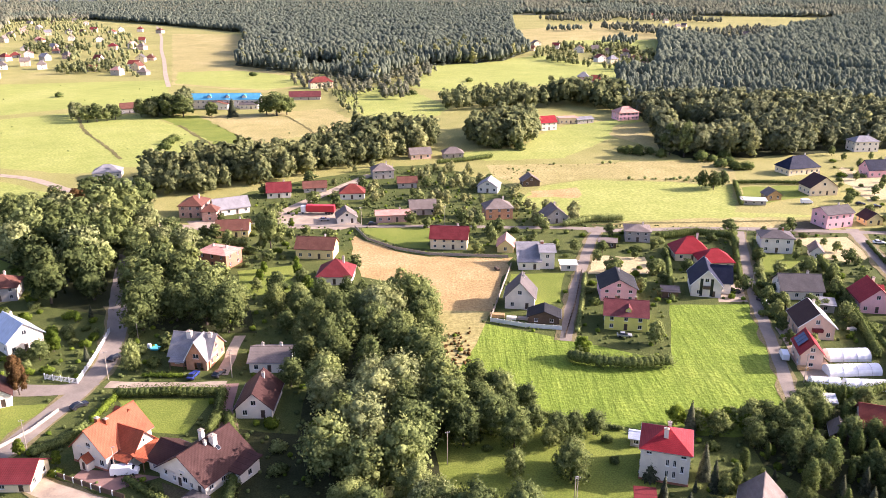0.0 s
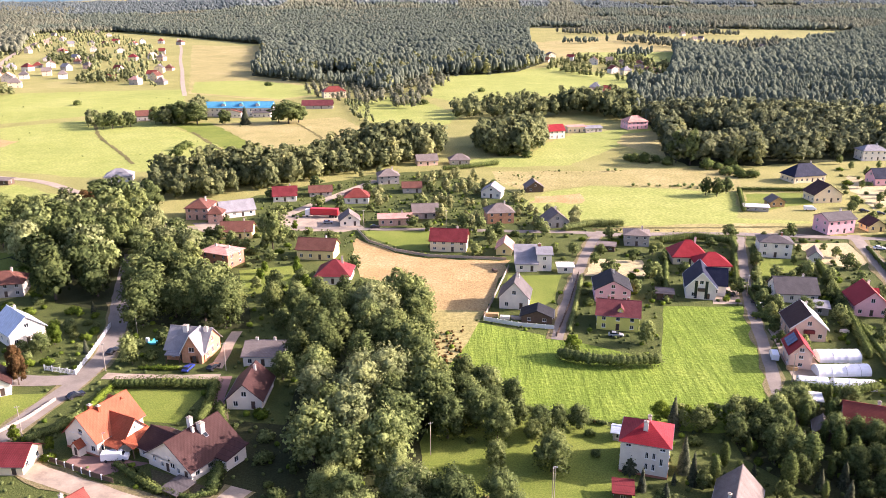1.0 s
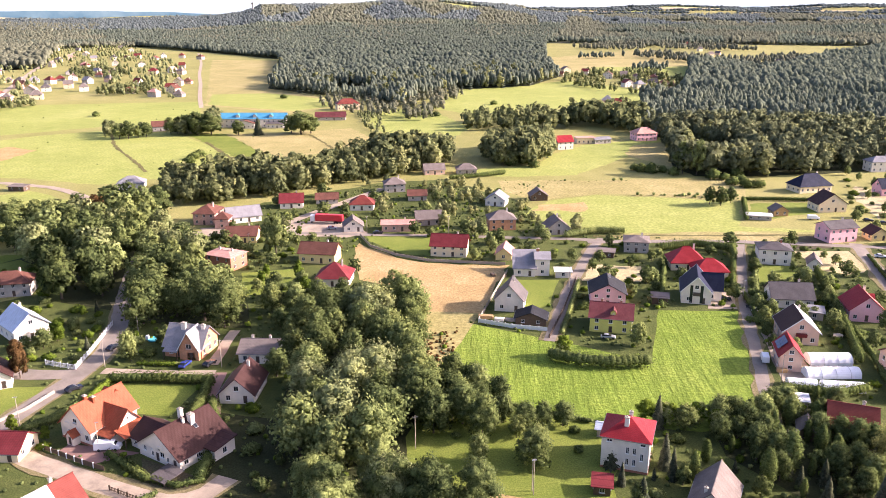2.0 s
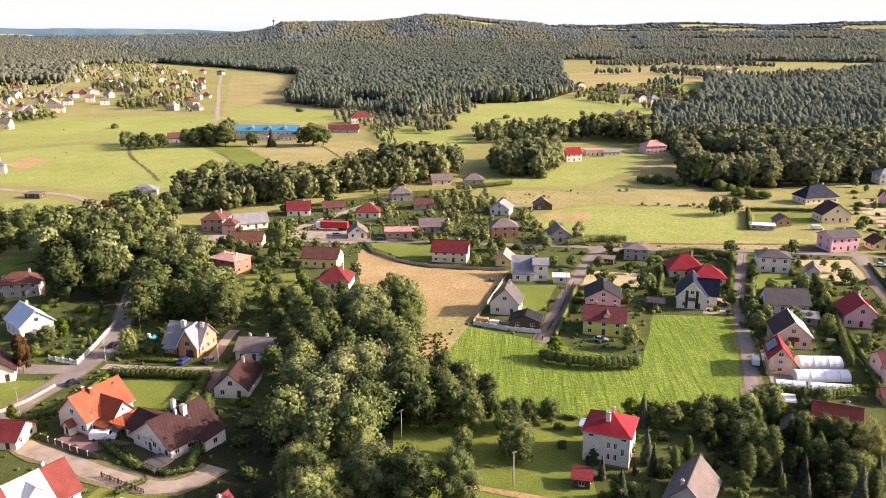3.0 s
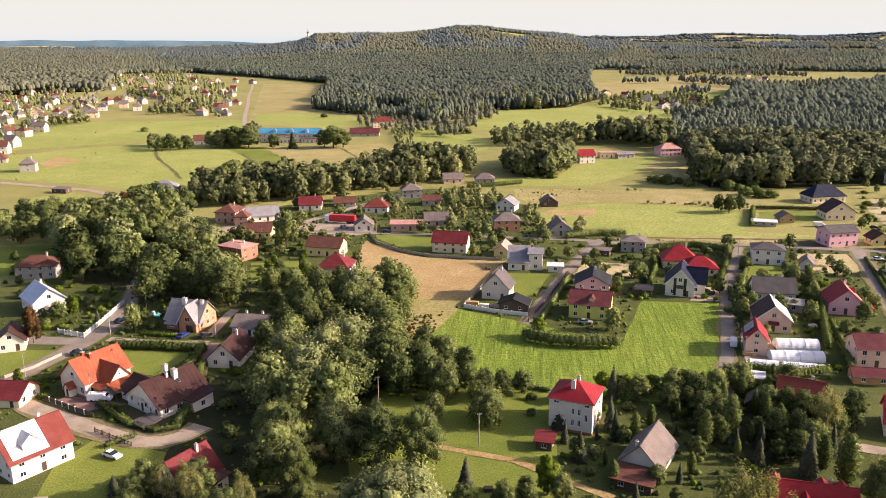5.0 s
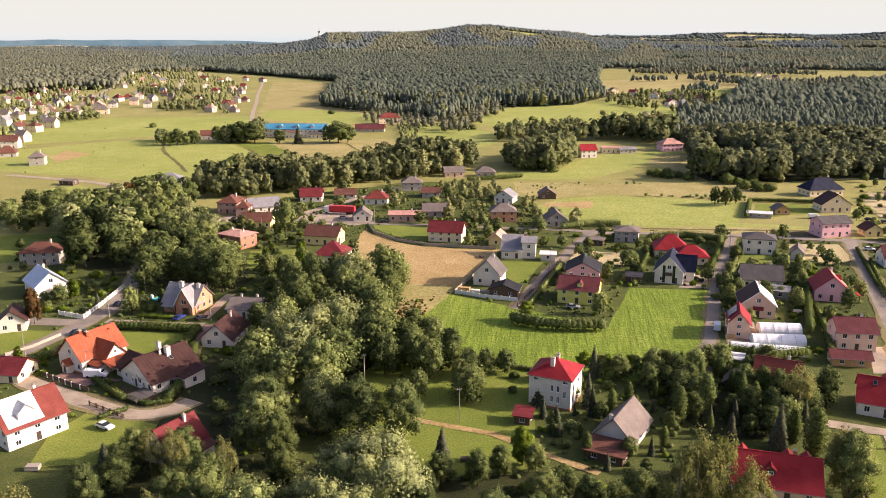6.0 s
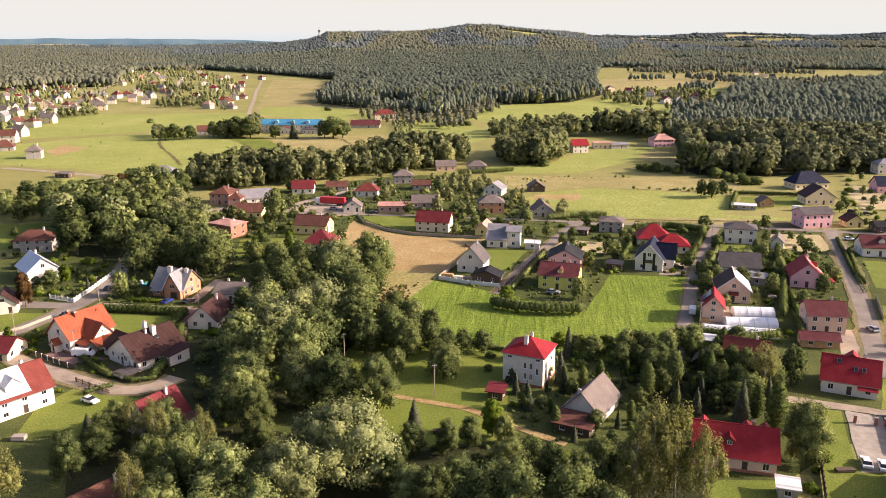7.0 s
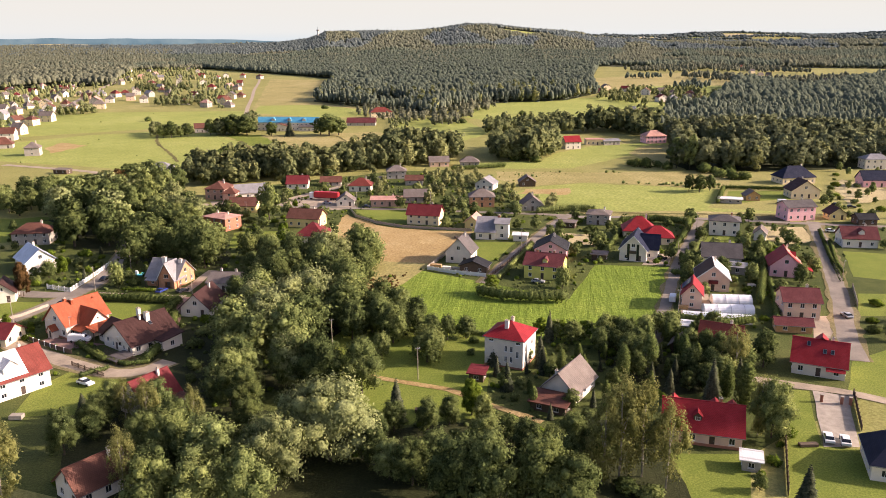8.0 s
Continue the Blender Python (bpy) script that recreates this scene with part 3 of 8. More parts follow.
class House:
    """A house of walls with real openings, windows, doors, roofs, chimneys. Local x runs along the facade, y away from it."""

    def __init__(self, x, y, turn, label, category="house", name="house", group="village houses"):
        self.e = new(name)
        self.e.matrix_basis = pose(x, y, 0, 0, 0, turn)
        tagged(self.e, label, category, group)
        self.xy = (x, y)
        if 225 < y < 420:
            KEEP_CLEAR.append((x * (1 - 8 / y), y - 8, 6.0))     # open front yard

    def facade(self, vs, fs, m, width, z0, h, holes, peak=0.0):
        """One wall face in the frame m (x along, y inwards); holes (u, z, w, h); peak: gable rise above h."""
        depth = 0.16

        def quad(*p):
            b = len(vs)
            vs.extend(m @ Vector(q) for q in p)
            fs.append(tuple(range(b, b + len(p))))
        low = [q for q in holes if q[1] + q[3] <= h + 1e-6]
        us = sorted({-width / 2, width / 2, *[q[0] - q[2] / 2 for q in low], *[q[0] + q[2] / 2 for q in low]})
        for u0, u1 in zip(us, us[1:]):
            spans = sorted((q[1], q[1] + q[3]) for q in low if q[0] - q[2] / 2 < (u0 + u1) / 2 < q[0] + q[2] / 2)
            z = z0
            for a, b in spans:
                if a > z + 1e-6:
                    quad((u0, 0, z), (u1, 0, z), (u1, 0, a), (u0, 0, a))
                z = max(z, b)
            if z < h:
                quad((u0, 0, z), (u1, 0, z), (u1, 0, h), (u0, 0, h))
        high = [q for q in holes if q[1] + q[3] > h + 1e-6]
        if peak:
            a = width / 2
            if high:
                u, zz, w, hh = 0, high[0][1], high[0][2], high[0][3]
                e0, e1 = a * (1 - (zz - h) / peak), a * (1 - (zz + hh - h) / peak)
                quad((-a, 0, h), (a, 0, h), (e0, 0, zz), (-e0, 0, zz))
                quad((-e0, 0, zz), (-w / 2, 0, zz), (-w / 2, 0, zz + hh), (-e1, 0, zz + hh))
                quad((w / 2, 0, zz), (e0, 0, zz), (e1, 0, zz + hh), (w / 2, 0, zz + hh))
                quad((-e1, 0, zz + hh), (e1, 0, zz + hh), (0, 0, h + peak))
            else:
                quad((-a, 0, h), (a, 0, h), (0, 0, h + peak))
        for u, z, w, hh in holes:
            a, b, c, d = (u - w / 2, 0, z), (u + w / 2, 0, z), (u + w / 2, 0, z + hh), (u - w / 2, 0, z + hh)
            for p, q in ((a, b), (b, c), (c, d), (d, a)):
                quad(q, p, (p[0], depth, p[2]), (q[0], depth, q[2]))

    def block(self, wall, L, D, h, roof, kind="gx", rise=3.0, over=0.55, at=(0, 0), storeys=None, z0=0.0, door=True, base=None, wins=(1.1, 1.3), gable_win=True, trim=None, names=("wall", "roof"), gaps=3.1, skip=(), own={}):
        """Walls, windows and roof of one volume. kind: gx ridge along the facade, gy ridge across it, hip, pyr, flat, mono."""
        ox, oy = at
        storeys = storeys or max(1, round((h - z0) / 2.9))
        fl = (h - z0) / storeys
        vs, fs = [], []
        sides = [("front", L, Matrix.Translation((ox, oy - D / 2, 0)), kind == "gy"), ("back", L, Matrix.Translation((ox, oy + D / 2, 0)) @ Matrix.Rotation(math.pi, 4, "Z"), kind == "gy"),
                 ("right", D, Matrix.Translation((ox + L / 2, oy, 0)) @ Matrix.Rotation(math.pi / 2, 4, "Z"), kind == "gx"), ("left", D, Matrix.Translation((ox - L / 2, oy, 0)) @ Matrix.Rotation(-math.pi / 2, 4, "Z"), kind == "gx")]
        todo = []
        for side, width, m, gable in sides:
            holes = []
            for q in own.get(side, ()):
                holes.append(q[:4])
                todo.append((m, q[:4], "door" if len(q) > 4 else "window"))
            if side not in skip and side not in own and not (side == "back" and math.hypot(*self.xy) > 255):
                n = max(1, int(width / gaps))
                for s in range(storeys):
                    for i in range(n):
                        u = width * ((i + 0.5) / n - 0.5)
                        zb = z0 + s * fl + min(0.9, fl * 0.32)
                        wh = min(wins[1], fl - 1.1 if fl > 2.2 else fl * 0.45)
                        if door and side == "front" and s == 0 and i == n // 2 and n > 1:
                            holes.append((u, z0 + 0.12, 1.0, min(2.05, fl - 0.3)))
                            todo.append((m, holes[-1], "door"))
                        else:
                            holes.append((u, zb, wins[0], wh))
                            todo.append((m, holes[-1], "window"))
            if gable and gable_win and rise > 2.6:
                hw = 1.2
                holes.append((0, h + rise * 0.16, hw, min(1.3, rise * 0.36)))
                todo.append((m, holes[-1], "window"))
            self.facade(vs, fs, m, width, z0, h, holes, rise if gable else 0.0)
            if kind == "mono" and side != "front":
                k = len(vs)
                high = {"back": ((-width / 2, h + rise), (width / 2, h + rise)), "right": ((width / 2, h + rise),), "left": ((-width / 2, h + rise),)}[side]
                vs.extend(m @ Vector(q) for q in [(-width / 2, 0, h), (width / 2, 0, h)] + [(u, 0, z) for u, z in reversed(high)])
                fs.append(tuple(range(k, len(vs))))
        w = child(names[0], mesh_of(names[0], vs, fs, wall), self.e)
        for m, (u, z, ww, hh), what in todo:
            at_m = m @ Matrix.Translation((u, 0.08, z))
            if what == "door":
                d = child("door", CACHE.setdefault(("door", round(hh, 2)), box_mesh("door", -0.5, 0.5, 0, 0.06, 0, hh, DARK_TRIM)), self.e, "", at_m)
                child("handle", CACHE.setdefault("handle", box_mesh("handle", 0.32, 0.4, -0.06, 0.0, 0.95, 1.1, STEEL)), d)
            else:
                fr, pane, sill = window_meshes(ww, hh)
                if math.hypot(*self.xy) > 255:
                    child("window", CACHE[("lite", round(ww, 2), round(hh, 2))], self.e, "", at_m)
                else:
                    o = child("window", fr, self.e, "", at_m)
                    child("pane", pane, o)
                    child("sill", sill, o)
        if base:
            b = bmesh.new()
            box_into(b, ox - L / 2 - 0.05, ox + L / 2 + 0.05, oy - D / 2 - 0.05, oy + D / 2 + 0.05, -0.3, 0.5)
            part("plinth", b, base, self.e)
        self.roof(roof, L, D, h, kind, rise, over, at, names[1], trim)
        return self

    def roof(self, material, L, D, h, kind, rise, over=0.55, at=(0, 0), name="roof", trim=None):
        ox, oy = at
        t = 0.2
        half = (L if kind == "gy" else D) / 2
        drop = rise * over / half if kind in ("gx", "gy") else (rise * over / (min(L, D) / 2) if kind in ("hip", "pyr") else 0.0)
        a, b, z = L / 2 + over, D / 2 + over, h - drop
        top = h + rise
        if kind == "gx":
            V = [(-a, -b, z), (a, -b, z), (a, b, z), (-a, b, z), (-a, 0, top), (a, 0, top)]
            F, ridge = [(0, 1, 5, 4), (2, 3, 4, 5)], ((-a, 0), (a, 0))
        elif kind == "gy":
            V = [(-a, -b, z), (a, -b, z), (a, b, z), (-a, b, z), (0, -b, top), (0, b, top)]
            F, ridge = [(1, 2, 5, 4), (3, 0, 4, 5)], ((0, -b), (0, b))
        elif kind in ("hip", "pyr"):
            k = min(a, b) if kind == "hip" else min(a, b) * 0.98
            r = max(0.15, (a - k) if a >= b else 0.15)
            q = max(0.15, (b - k) if b > a else 0.15)
            if a >= b:
                V = [(-a, -b, z), (a, -b, z), (a, b, z), (-a, b, z), (-r, 0, top), (r, 0, top)]
                F, ridge = [(0, 1, 5, 4), (1, 2, 5), (2, 3, 4, 5), (3, 0, 4)], ((-r, 0), (r, 0))
            else:
                V = [(-a, -b, z), (a, -b, z), (a, b, z), (-a, b, z), (0, -q, top), (0, q, top)]
                F, ridge = [(0, 1, 4), (1, 2, 5, 4), (2, 3, 5), (3, 0, 4, 5)], ((0, -q), (0, q))
        elif kind == "mono":
            V = [(-a, -b, h), (a, -b, h), (a, b, h + rise), (-a, b, h + rise)]
            F, ridge = [(0, 1, 2, 3)], None
        else:
            V = [(-a, -b, h + 0.05), (a, -b, h + 0.05), (a, b, h + 0.05), (-a, b, h + 0.05)]
            F, ridge = [(0, 1, 2, 3)], None
        n = len(V)
        V = [(x + ox, y + oy, zz + t) for x, y, zz in V] + [(x + ox, y + oy, zz) for x, y, zz in V]
        faces = list(F) + [tuple(i + n for i in reversed(f)) for f in F]
        edges = {}
        for f in F:
            for i, j in zip(f, f[1:] + f[:1]):
                edges[(i, j)] = 1
        for i, j in edges:
            if (j, i) not in edges:
                faces.append((j, i, i + n, j + n))
        r = child(name, mesh_of(name, V, faces, material), self.e)
        if ridge:
            (x0, y0), (x1, y1) = ridge
            bm = bmesh.new()
            box_into(bm, min(x0, x1) + ox - 0.1, max(x0, x1) + ox + 0.1, min(y0, y1) + oy - 0.1, max(y0, y1) + oy + 0.1, top + t - 0.1, top + t + 0.06)
            part("ridge_cap", bm, material, r)
        if kind in ("gx", "gy", "hip", "pyr"):
            runs = {"gx": ((-a, a, -b, -b), (-a, a, b, b)), "gy": ((-a, -a, -b, b), (a, a, -b, b))}.get(kind, ((-a, a, -b, -b), (-a, a, b, b), (-a, -a, -b, b), (a, a, -b, b)))
            for x0, x1, y0, y1 in runs if math.hypot(*self.xy) < 255 else ():
                ex, ey = (0, 0.07) if y0 == y1 else (0.07, 0)
                bm = bmesh.new()
                box_into(bm, x0 - ex + ox, x1 + ex + ox, y0 - ey + oy, y1 + ey + oy, z + t - 0.14, z + t - 0.02)
                part("gutter", bm, STEEL, r)
        if trim and kind in ("gx", "gy"):
            for s in (-1, 1):
                bm = bmesh.new()
                for u in (-1, 1):
                    p = [(u * (b if kind == "gx" else a), z - 0.06), (0, top - 0.06), (0, top + t + 0.05), (u * (b if kind == "gx" else a), z + t + 0.05)]
                    e0, e1 = (a if kind == "gx" else b) - 0.02, (a if kind == "gx" else b) + 0.06
                    vv = []
                    for e in (e0, e1):
                        vv.append([bm.verts.new((s * e + ox, q[0] + oy, q[1]) if kind == "gx" else (q[0] + ox, s * e + oy, q[1])) for q in p])
                    bm.faces.new(vv[0])
                    bm.faces.new(vv[1][::-1])
                    for i in range(4):
                        bm.faces.new((vv[0][i], vv[1][i], vv[1][(i + 1) % 4], vv[0][(i + 1) % 4]))
                part("bargeboard", bm, trim, r)
        return r

    def slab(self, name, material, x0, x1, y0, y1, z0, z1, along="x", t=0.16, label="", posts=True):
        """A lean-to roof from height z0 to z1 along local x or y, on posts at its lower edge."""
        low = lambda x, y: z0 + (z1 - z0) * ((x - x0) / (x1 - x0) if along == "x" else (y - y0) / (y1 - y0))
        v = [(x, y, low(x, y) + e) for e in (0, t) for x, y in ((x0, y0), (x1, y0), (x1, y1), (x0, y1))]
        o = child(name, mesh_of(name, v, [(3, 2, 1, 0), (4, 5, 6, 7), (0, 1, 5, 4), (1, 2, 6, 5), (2, 3, 7, 6), (3, 0, 4, 7)], material), self.e, label)
        corners = [c for c in ((x0, y0), (x1, y0), (x1, y1), (x0, y1)) if low(*c) < (z0 + z1) / 2 + 0.01] if posts else []
        mx, my = (x0 + x1) / 2, (y0 + y1) / 2
        for x, y in corners:
            bm = bmesh.new()
            px, py = x + (0.25 if x < mx else -0.25), y + (0.25 if y < my else -0.25)
            box_into(bm, px - 0.09, px + 0.09, py - 0.09, py + 0.09, -0.1, low(px, py) + 0.02)
            part("post", bm, WOOD_DARK, self.e)
        return o

    def chimney(self, x, y, z0, z1, material=None, w=0.6):
        bm = bmesh.new()
        box_into(bm, x - w / 2, x + w / 2, y - w / 2 * 0.8, y + w / 2 * 0.8, z0, z1)
        c = part("chimney", bm, material or PLASTER_WHITE, self.e)
        bm = bmesh.new()
        box_into(bm, x - w / 2 - 0.1, x + w / 2 + 0.1, y - w * 0.4 - 0.1, y + w * 0.4 + 0.1, z1, z1 + 0.12)
        box_into(bm, x - 0.12, x + 0.12, y - 0.12, y + 0.12, z1 + 0.12, z1 + 0.4)
        part("chimney_cap", bm, CONCRETE, c)
        return self

    def dormer(self, x, y, z, w, h, d, wall, roof, turn=0):
        """A small gabled dormer whose face looks along -y (turned by turn degrees)."""
        m = pose(x, y, z, 0, 0, turn)
        bm = bmesh.new()
        box_into(bm, -w / 2, w / 2, 0, d, 0, h, m)
        v = [bm.verts.new(m @ Vector(p)) for p in ((-w / 2, 0, h), (w / 2, 0, h), (0, 0, h + w * 0.45))]
        bm.faces.new(v)
        o = part("dormer", bm, wall, self.e)
        bm = bmesh.new()
        for s in (-1, 1):
            p = [(0, -0.25, h + w * 0.45 + 0.1), (s * (w / 2 + 0.25), -0.25, h - 0.15), (s * (w / 2 + 0.25), d + 1.2, h - 0.15), (0, d + 1.2, h + w * 0.45 + 0.1)]
            vv = [[bm.verts.new(m @ Vector((q[0], q[1], q[2] + e))) for q in p] for e in (0, 0.12)]
            bm.faces.new(vv[0])
            bm.faces.new(vv[1][::-1])
            for i in range(4):
                bm.faces.new((vv[0][i], vv[1][i], vv[1][(i + 1) % 4], vv[0][(i + 1) % 4]))
        bmesh.ops.recalc_face_normals(bm, faces=bm.faces[:])
        part("dormer_roof", bm, roof, o)
        fr, pane, sill = window_meshes(min(1.0, w * 0.6), min(1.0, h * 0.7))
        q = child("dormer_window", fr, o, "", m @ Matrix.Translation((0, -0.075, h * 0.2)))
        return self

    def cover(self, name, material, x0, x1, k0, k1, half, h, rise, label=""):
        """A thin sheet laid on the front slope from x0 to x1, between shares k0 and k1 of the way up."""
        v = [(x, -half * (1 - k), h + rise * k + 0.26 + e) for e in (0, 0.05) for x, k in ((x0, k0), (x1, k0), (x1, k1), (x0, k1))]
        child(name, mesh_of(name, v, [(3, 2, 1, 0), (4, 5, 6, 7), (0, 1, 5, 4), (1, 2, 6, 5), (2, 3, 7, 6), (3, 0, 4, 7)], material), self.e, label)
        return self

    def cover_side(self, name, material, y0, y1, half, h, rise, label=""):
        """A thin sheet over the whole right slope of a roof whose ridge runs away from the facade."""
        v = [(half * (1 - k), y, h + rise * k + 0.26 + e) for e in (0, 0.05) for y, k in ((y0, -0.1), (y1, -0.1), (y1, 1), (y0, 1))]
        child(name, mesh_of(name, v, [(3, 2, 1, 0), (4, 5, 6, 7), (0, 1, 5, 4), (1, 2, 6, 5), (2, 3, 7, 6), (3, 0, 4, 7)], material), self.e, label)
        return self

    def skylights(self, spots, rise, run, half, h, side=-1, kind="gx"):
        """Flush roof windows; spots (along, share of the way up)."""
        ang = math.atan2(rise, half)
        me = CACHE.setdefault("sky", box_mesh("skylight", -0.4, 0.4, -0.6, 0.6, 0, 0.1, STEEL))
        gl = CACHE.setdefault("skyg", box_mesh("pane", -0.33, 0.33, -0.53, 0.53, 0.1, 0.112, PANE))
        for u, k in spots:
            yy, zz = side * half * (1 - k), h + rise * k + 0.24
            m = Matrix.Translation((u, yy, zz)) @ Matrix.Rotation(-side * ang, 4, "X") if kind == "gx" else Matrix.Translation((yy, u, zz)) @ Matrix.Rotation(side * ang, 4, "Y") @ Matrix.Rotation(math.pi / 2, 4, "Z")
            o = child("skylight", me, self.e, "", m)
            child("pane", gl, o)
        return self


def simple_house(x, y, turn, L, D, wall, roof, label, h=3.2, kind="gx", rise=3.0, chim=1, storeys=None, name="house", category="house", door=True, trim=None, chm=None, gable_win=True, over=0.55, group="village houses", gaps=3.1):
    H = House(x, y, turn, label, category, name, group)
    H.block(wall, L, D, h, roof, kind, rise, storeys=storeys, door=door, trim=trim, gable_win=gable_win, over=over, gaps=gaps)
    KEEP_CLEAR.append((x, y, max(L, D) * 0.5 + 2.2))
    top = h + rise
    for i in range(chim):
        s = (0.22, -0.25)[i % 2]
        if kind == "gy":
            H.chimney(0.7, s * D, top - 1.6, top + 0.8, chm)
        else:
            H.chimney(s * L, 0.6, top - 1.6, top + 0.8, chm)
    return H


# ---- land: one sheet of ground out to the horizon, with the wooded hill ----
def ease(k):
    k = min(1.0, max(0.0, k))
    return k * k * (3 - 2 * k)


def land(x, y):
    r, az = math.hypot(x, y), math.degrees(math.atan2(x, y))
    if abs(az) > 75:
        return 0.0
    fade = ease((75 - abs(az)) / 25)
    far = 50 + 38 * ease((az + 14) / 22) + 7 * math.sin(az * 0.55 + 1) * ease((r - 3500) / 900)
    crest = float(np.interp(az, (-26, -21, -18.5, -16.3, -15, -12.6, -9, -7, -5.3, -3.6, -1, 2.7, 8), (0, 3, 14, 34, 62, 64, 60, 70, 84, 79, 58, 30, 0)))
    hill = crest * math.exp(-((r - 3550) / (650 if r < 3550 else 500)) ** 2)
    rough = 5 * noise.noise(Vector((x / 420, y / 420, 0))) * ease((r - 2300) / 900)
    return fade * (far * ease((r - 1900) / 2700) + hill + rough)


rings = [0, 40, 80, 120, 160, 200, 260, 330, 420, 540, 700, 900, 1150, 1450] + list(range(1700, 4951, 90))
angles = [radians(-60 + 1.0 * i) for i in range(121)] + [radians(60 + 10 * i) for i in range(1, 24)]
gv, gf, na = [(0, 0, 0)], [], len(angles)
for r in rings[1:]:
    gv += [(r * math.sin(a), r * math.cos(a), land(r * math.sin(a), r * math.cos(a))) for a in angles]
for j in range(na):
    k = (j + 1) % na
    gf.append((0, 1 + k, 1 + j))
    for i in range(len(rings) - 2):
        b, c = 1 + i * na, 1 + (i + 1) * na
        gf.append((b + j, b + k, c + k, c + j))
LANDMAT = turf("rough grassland", (0.225, 0.225, 0.065), (0.315, 0.30, 0.095), (0.42, 0.37, 0.15), big=0.01, mid=0.06, fine=1.2)
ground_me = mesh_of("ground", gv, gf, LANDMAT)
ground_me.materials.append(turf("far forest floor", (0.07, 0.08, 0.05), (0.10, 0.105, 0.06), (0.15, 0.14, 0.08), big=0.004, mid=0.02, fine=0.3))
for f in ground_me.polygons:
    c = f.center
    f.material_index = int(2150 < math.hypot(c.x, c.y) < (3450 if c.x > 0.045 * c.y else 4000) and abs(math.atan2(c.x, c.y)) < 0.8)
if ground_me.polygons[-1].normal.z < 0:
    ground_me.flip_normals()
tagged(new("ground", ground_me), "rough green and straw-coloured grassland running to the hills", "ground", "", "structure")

# hazy bright sky low over the horizon, beyond all land
haze_mat, haze_nt, haze_b = nodes_of("hazy horizon sky")
haze_nt.nodes.remove(haze_b)
haze_e = haze_nt.nodes.new("ShaderNodeEmission")
haze_sep = haze_nt.nodes.new("ShaderNodeSeparateXYZ")
link(haze_nt, world_pos(haze_nt), haze_sep.inputs[0])
link(haze_nt, ramp(haze_nt, math_node(haze_nt, "MULTIPLY", haze_sep.outputs["Z"], 1 / 400), ((0.16, (0.39, 0.47, 0.475)), (0.3, (0.455, 0.50, 0.465)), (0.6, (0.465, 0.497, 0.447)))), haze_e.inputs["Color"])
link(haze_nt, haze_e.outputs[0], haze_nt.nodes["Material Output"].inputs["Surface"])
bv = [(4960 * math.sin(radians(5 * i)), 4960 * math.cos(radians(5 * i)), z) for z in (-20, 400) for i in range(72)]
tagged(new("backdrop", mesh_of("backdrop", bv, [(i, (i + 1) % 72, 72 + (i + 1) % 72, 72 + i) for i in range(72)], haze_mat)), "pale cream hazy sky above the horizon", "sky", "", "structure")

# the village's gardens and rough grass
sheet("lawn", [(-115.8, 259.2), (-106.3, 312.2), (-93.3, 366.5), (-43.7, 412.6), (-7.8, 425.6), (31.7, 375.5), (52.8, 331.1), (78.5, 314.1), (118.6, 308.1), (157.1, 301.6), (180.8, 309.0), (223.9, 293.7), (192.9, 202.1), (120.8, 127.5), (69.6, 79.7), (7.4, 65.1), (-75.8, 80.1), (-130.0, 128.6), (-166.8, 204.8), (-139.5, 229.2)], GRASS, 0.02, "patchy green garden ground between the houses", "lawn")


def far_field(r0, r1, a0, a1, material, label):
    """A far field laid over the rising land."""
    n = 10
    vs, fs = [], []
    for i in range(n + 1):
        for j in range(n + 1):
            r, a = r0 + (r1 - r0) * i / n, radians(a0 + (a1 - a0) * j / n)
            x, y = r * math.sin(a), r * math.cos(a)
            vs.append((x, y, land(x, y) + 1.6))
            if i and j:
                k = i * (n + 1) + j
                fs.append((k - n - 2, k - n - 1, k, k - 1))
    me = mesh_of("field", vs, fs, material)
    if me.polygons[0].normal.z < 0:
        me.flip_normals()
    tagged(new("field", me), label, "field", "", "structure")


# blue ridge on the far left, and a lower one on the right; both glow, with haze painted in
ridge_mat, ridge_nt, ridge_b = nodes_of("glowing haze-blue ridge")
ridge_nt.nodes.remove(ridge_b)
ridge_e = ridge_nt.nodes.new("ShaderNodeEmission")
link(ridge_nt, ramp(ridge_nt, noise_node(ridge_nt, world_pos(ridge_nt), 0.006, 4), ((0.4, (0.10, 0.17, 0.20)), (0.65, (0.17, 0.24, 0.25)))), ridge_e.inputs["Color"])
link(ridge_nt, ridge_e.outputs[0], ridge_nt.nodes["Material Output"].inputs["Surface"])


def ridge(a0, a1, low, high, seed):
    """A low wooded ridge at the horizon: a self-glowing strip with haze in its colour."""
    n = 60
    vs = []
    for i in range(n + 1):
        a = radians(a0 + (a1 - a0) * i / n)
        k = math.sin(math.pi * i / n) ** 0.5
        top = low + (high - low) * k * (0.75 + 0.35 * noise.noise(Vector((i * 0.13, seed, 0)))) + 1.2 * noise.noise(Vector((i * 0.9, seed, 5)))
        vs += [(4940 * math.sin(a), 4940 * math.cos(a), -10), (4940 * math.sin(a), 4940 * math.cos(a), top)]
    tagged(new("backdrop", mesh_of("backdrop", vs, [(2 * i, 2 * i + 1, 2 * i + 3, 2 * i + 2) for i in range(n)], ridge_mat)), "glowing backdrop ridge with blue haze in its colour", "hills", "", "structure")


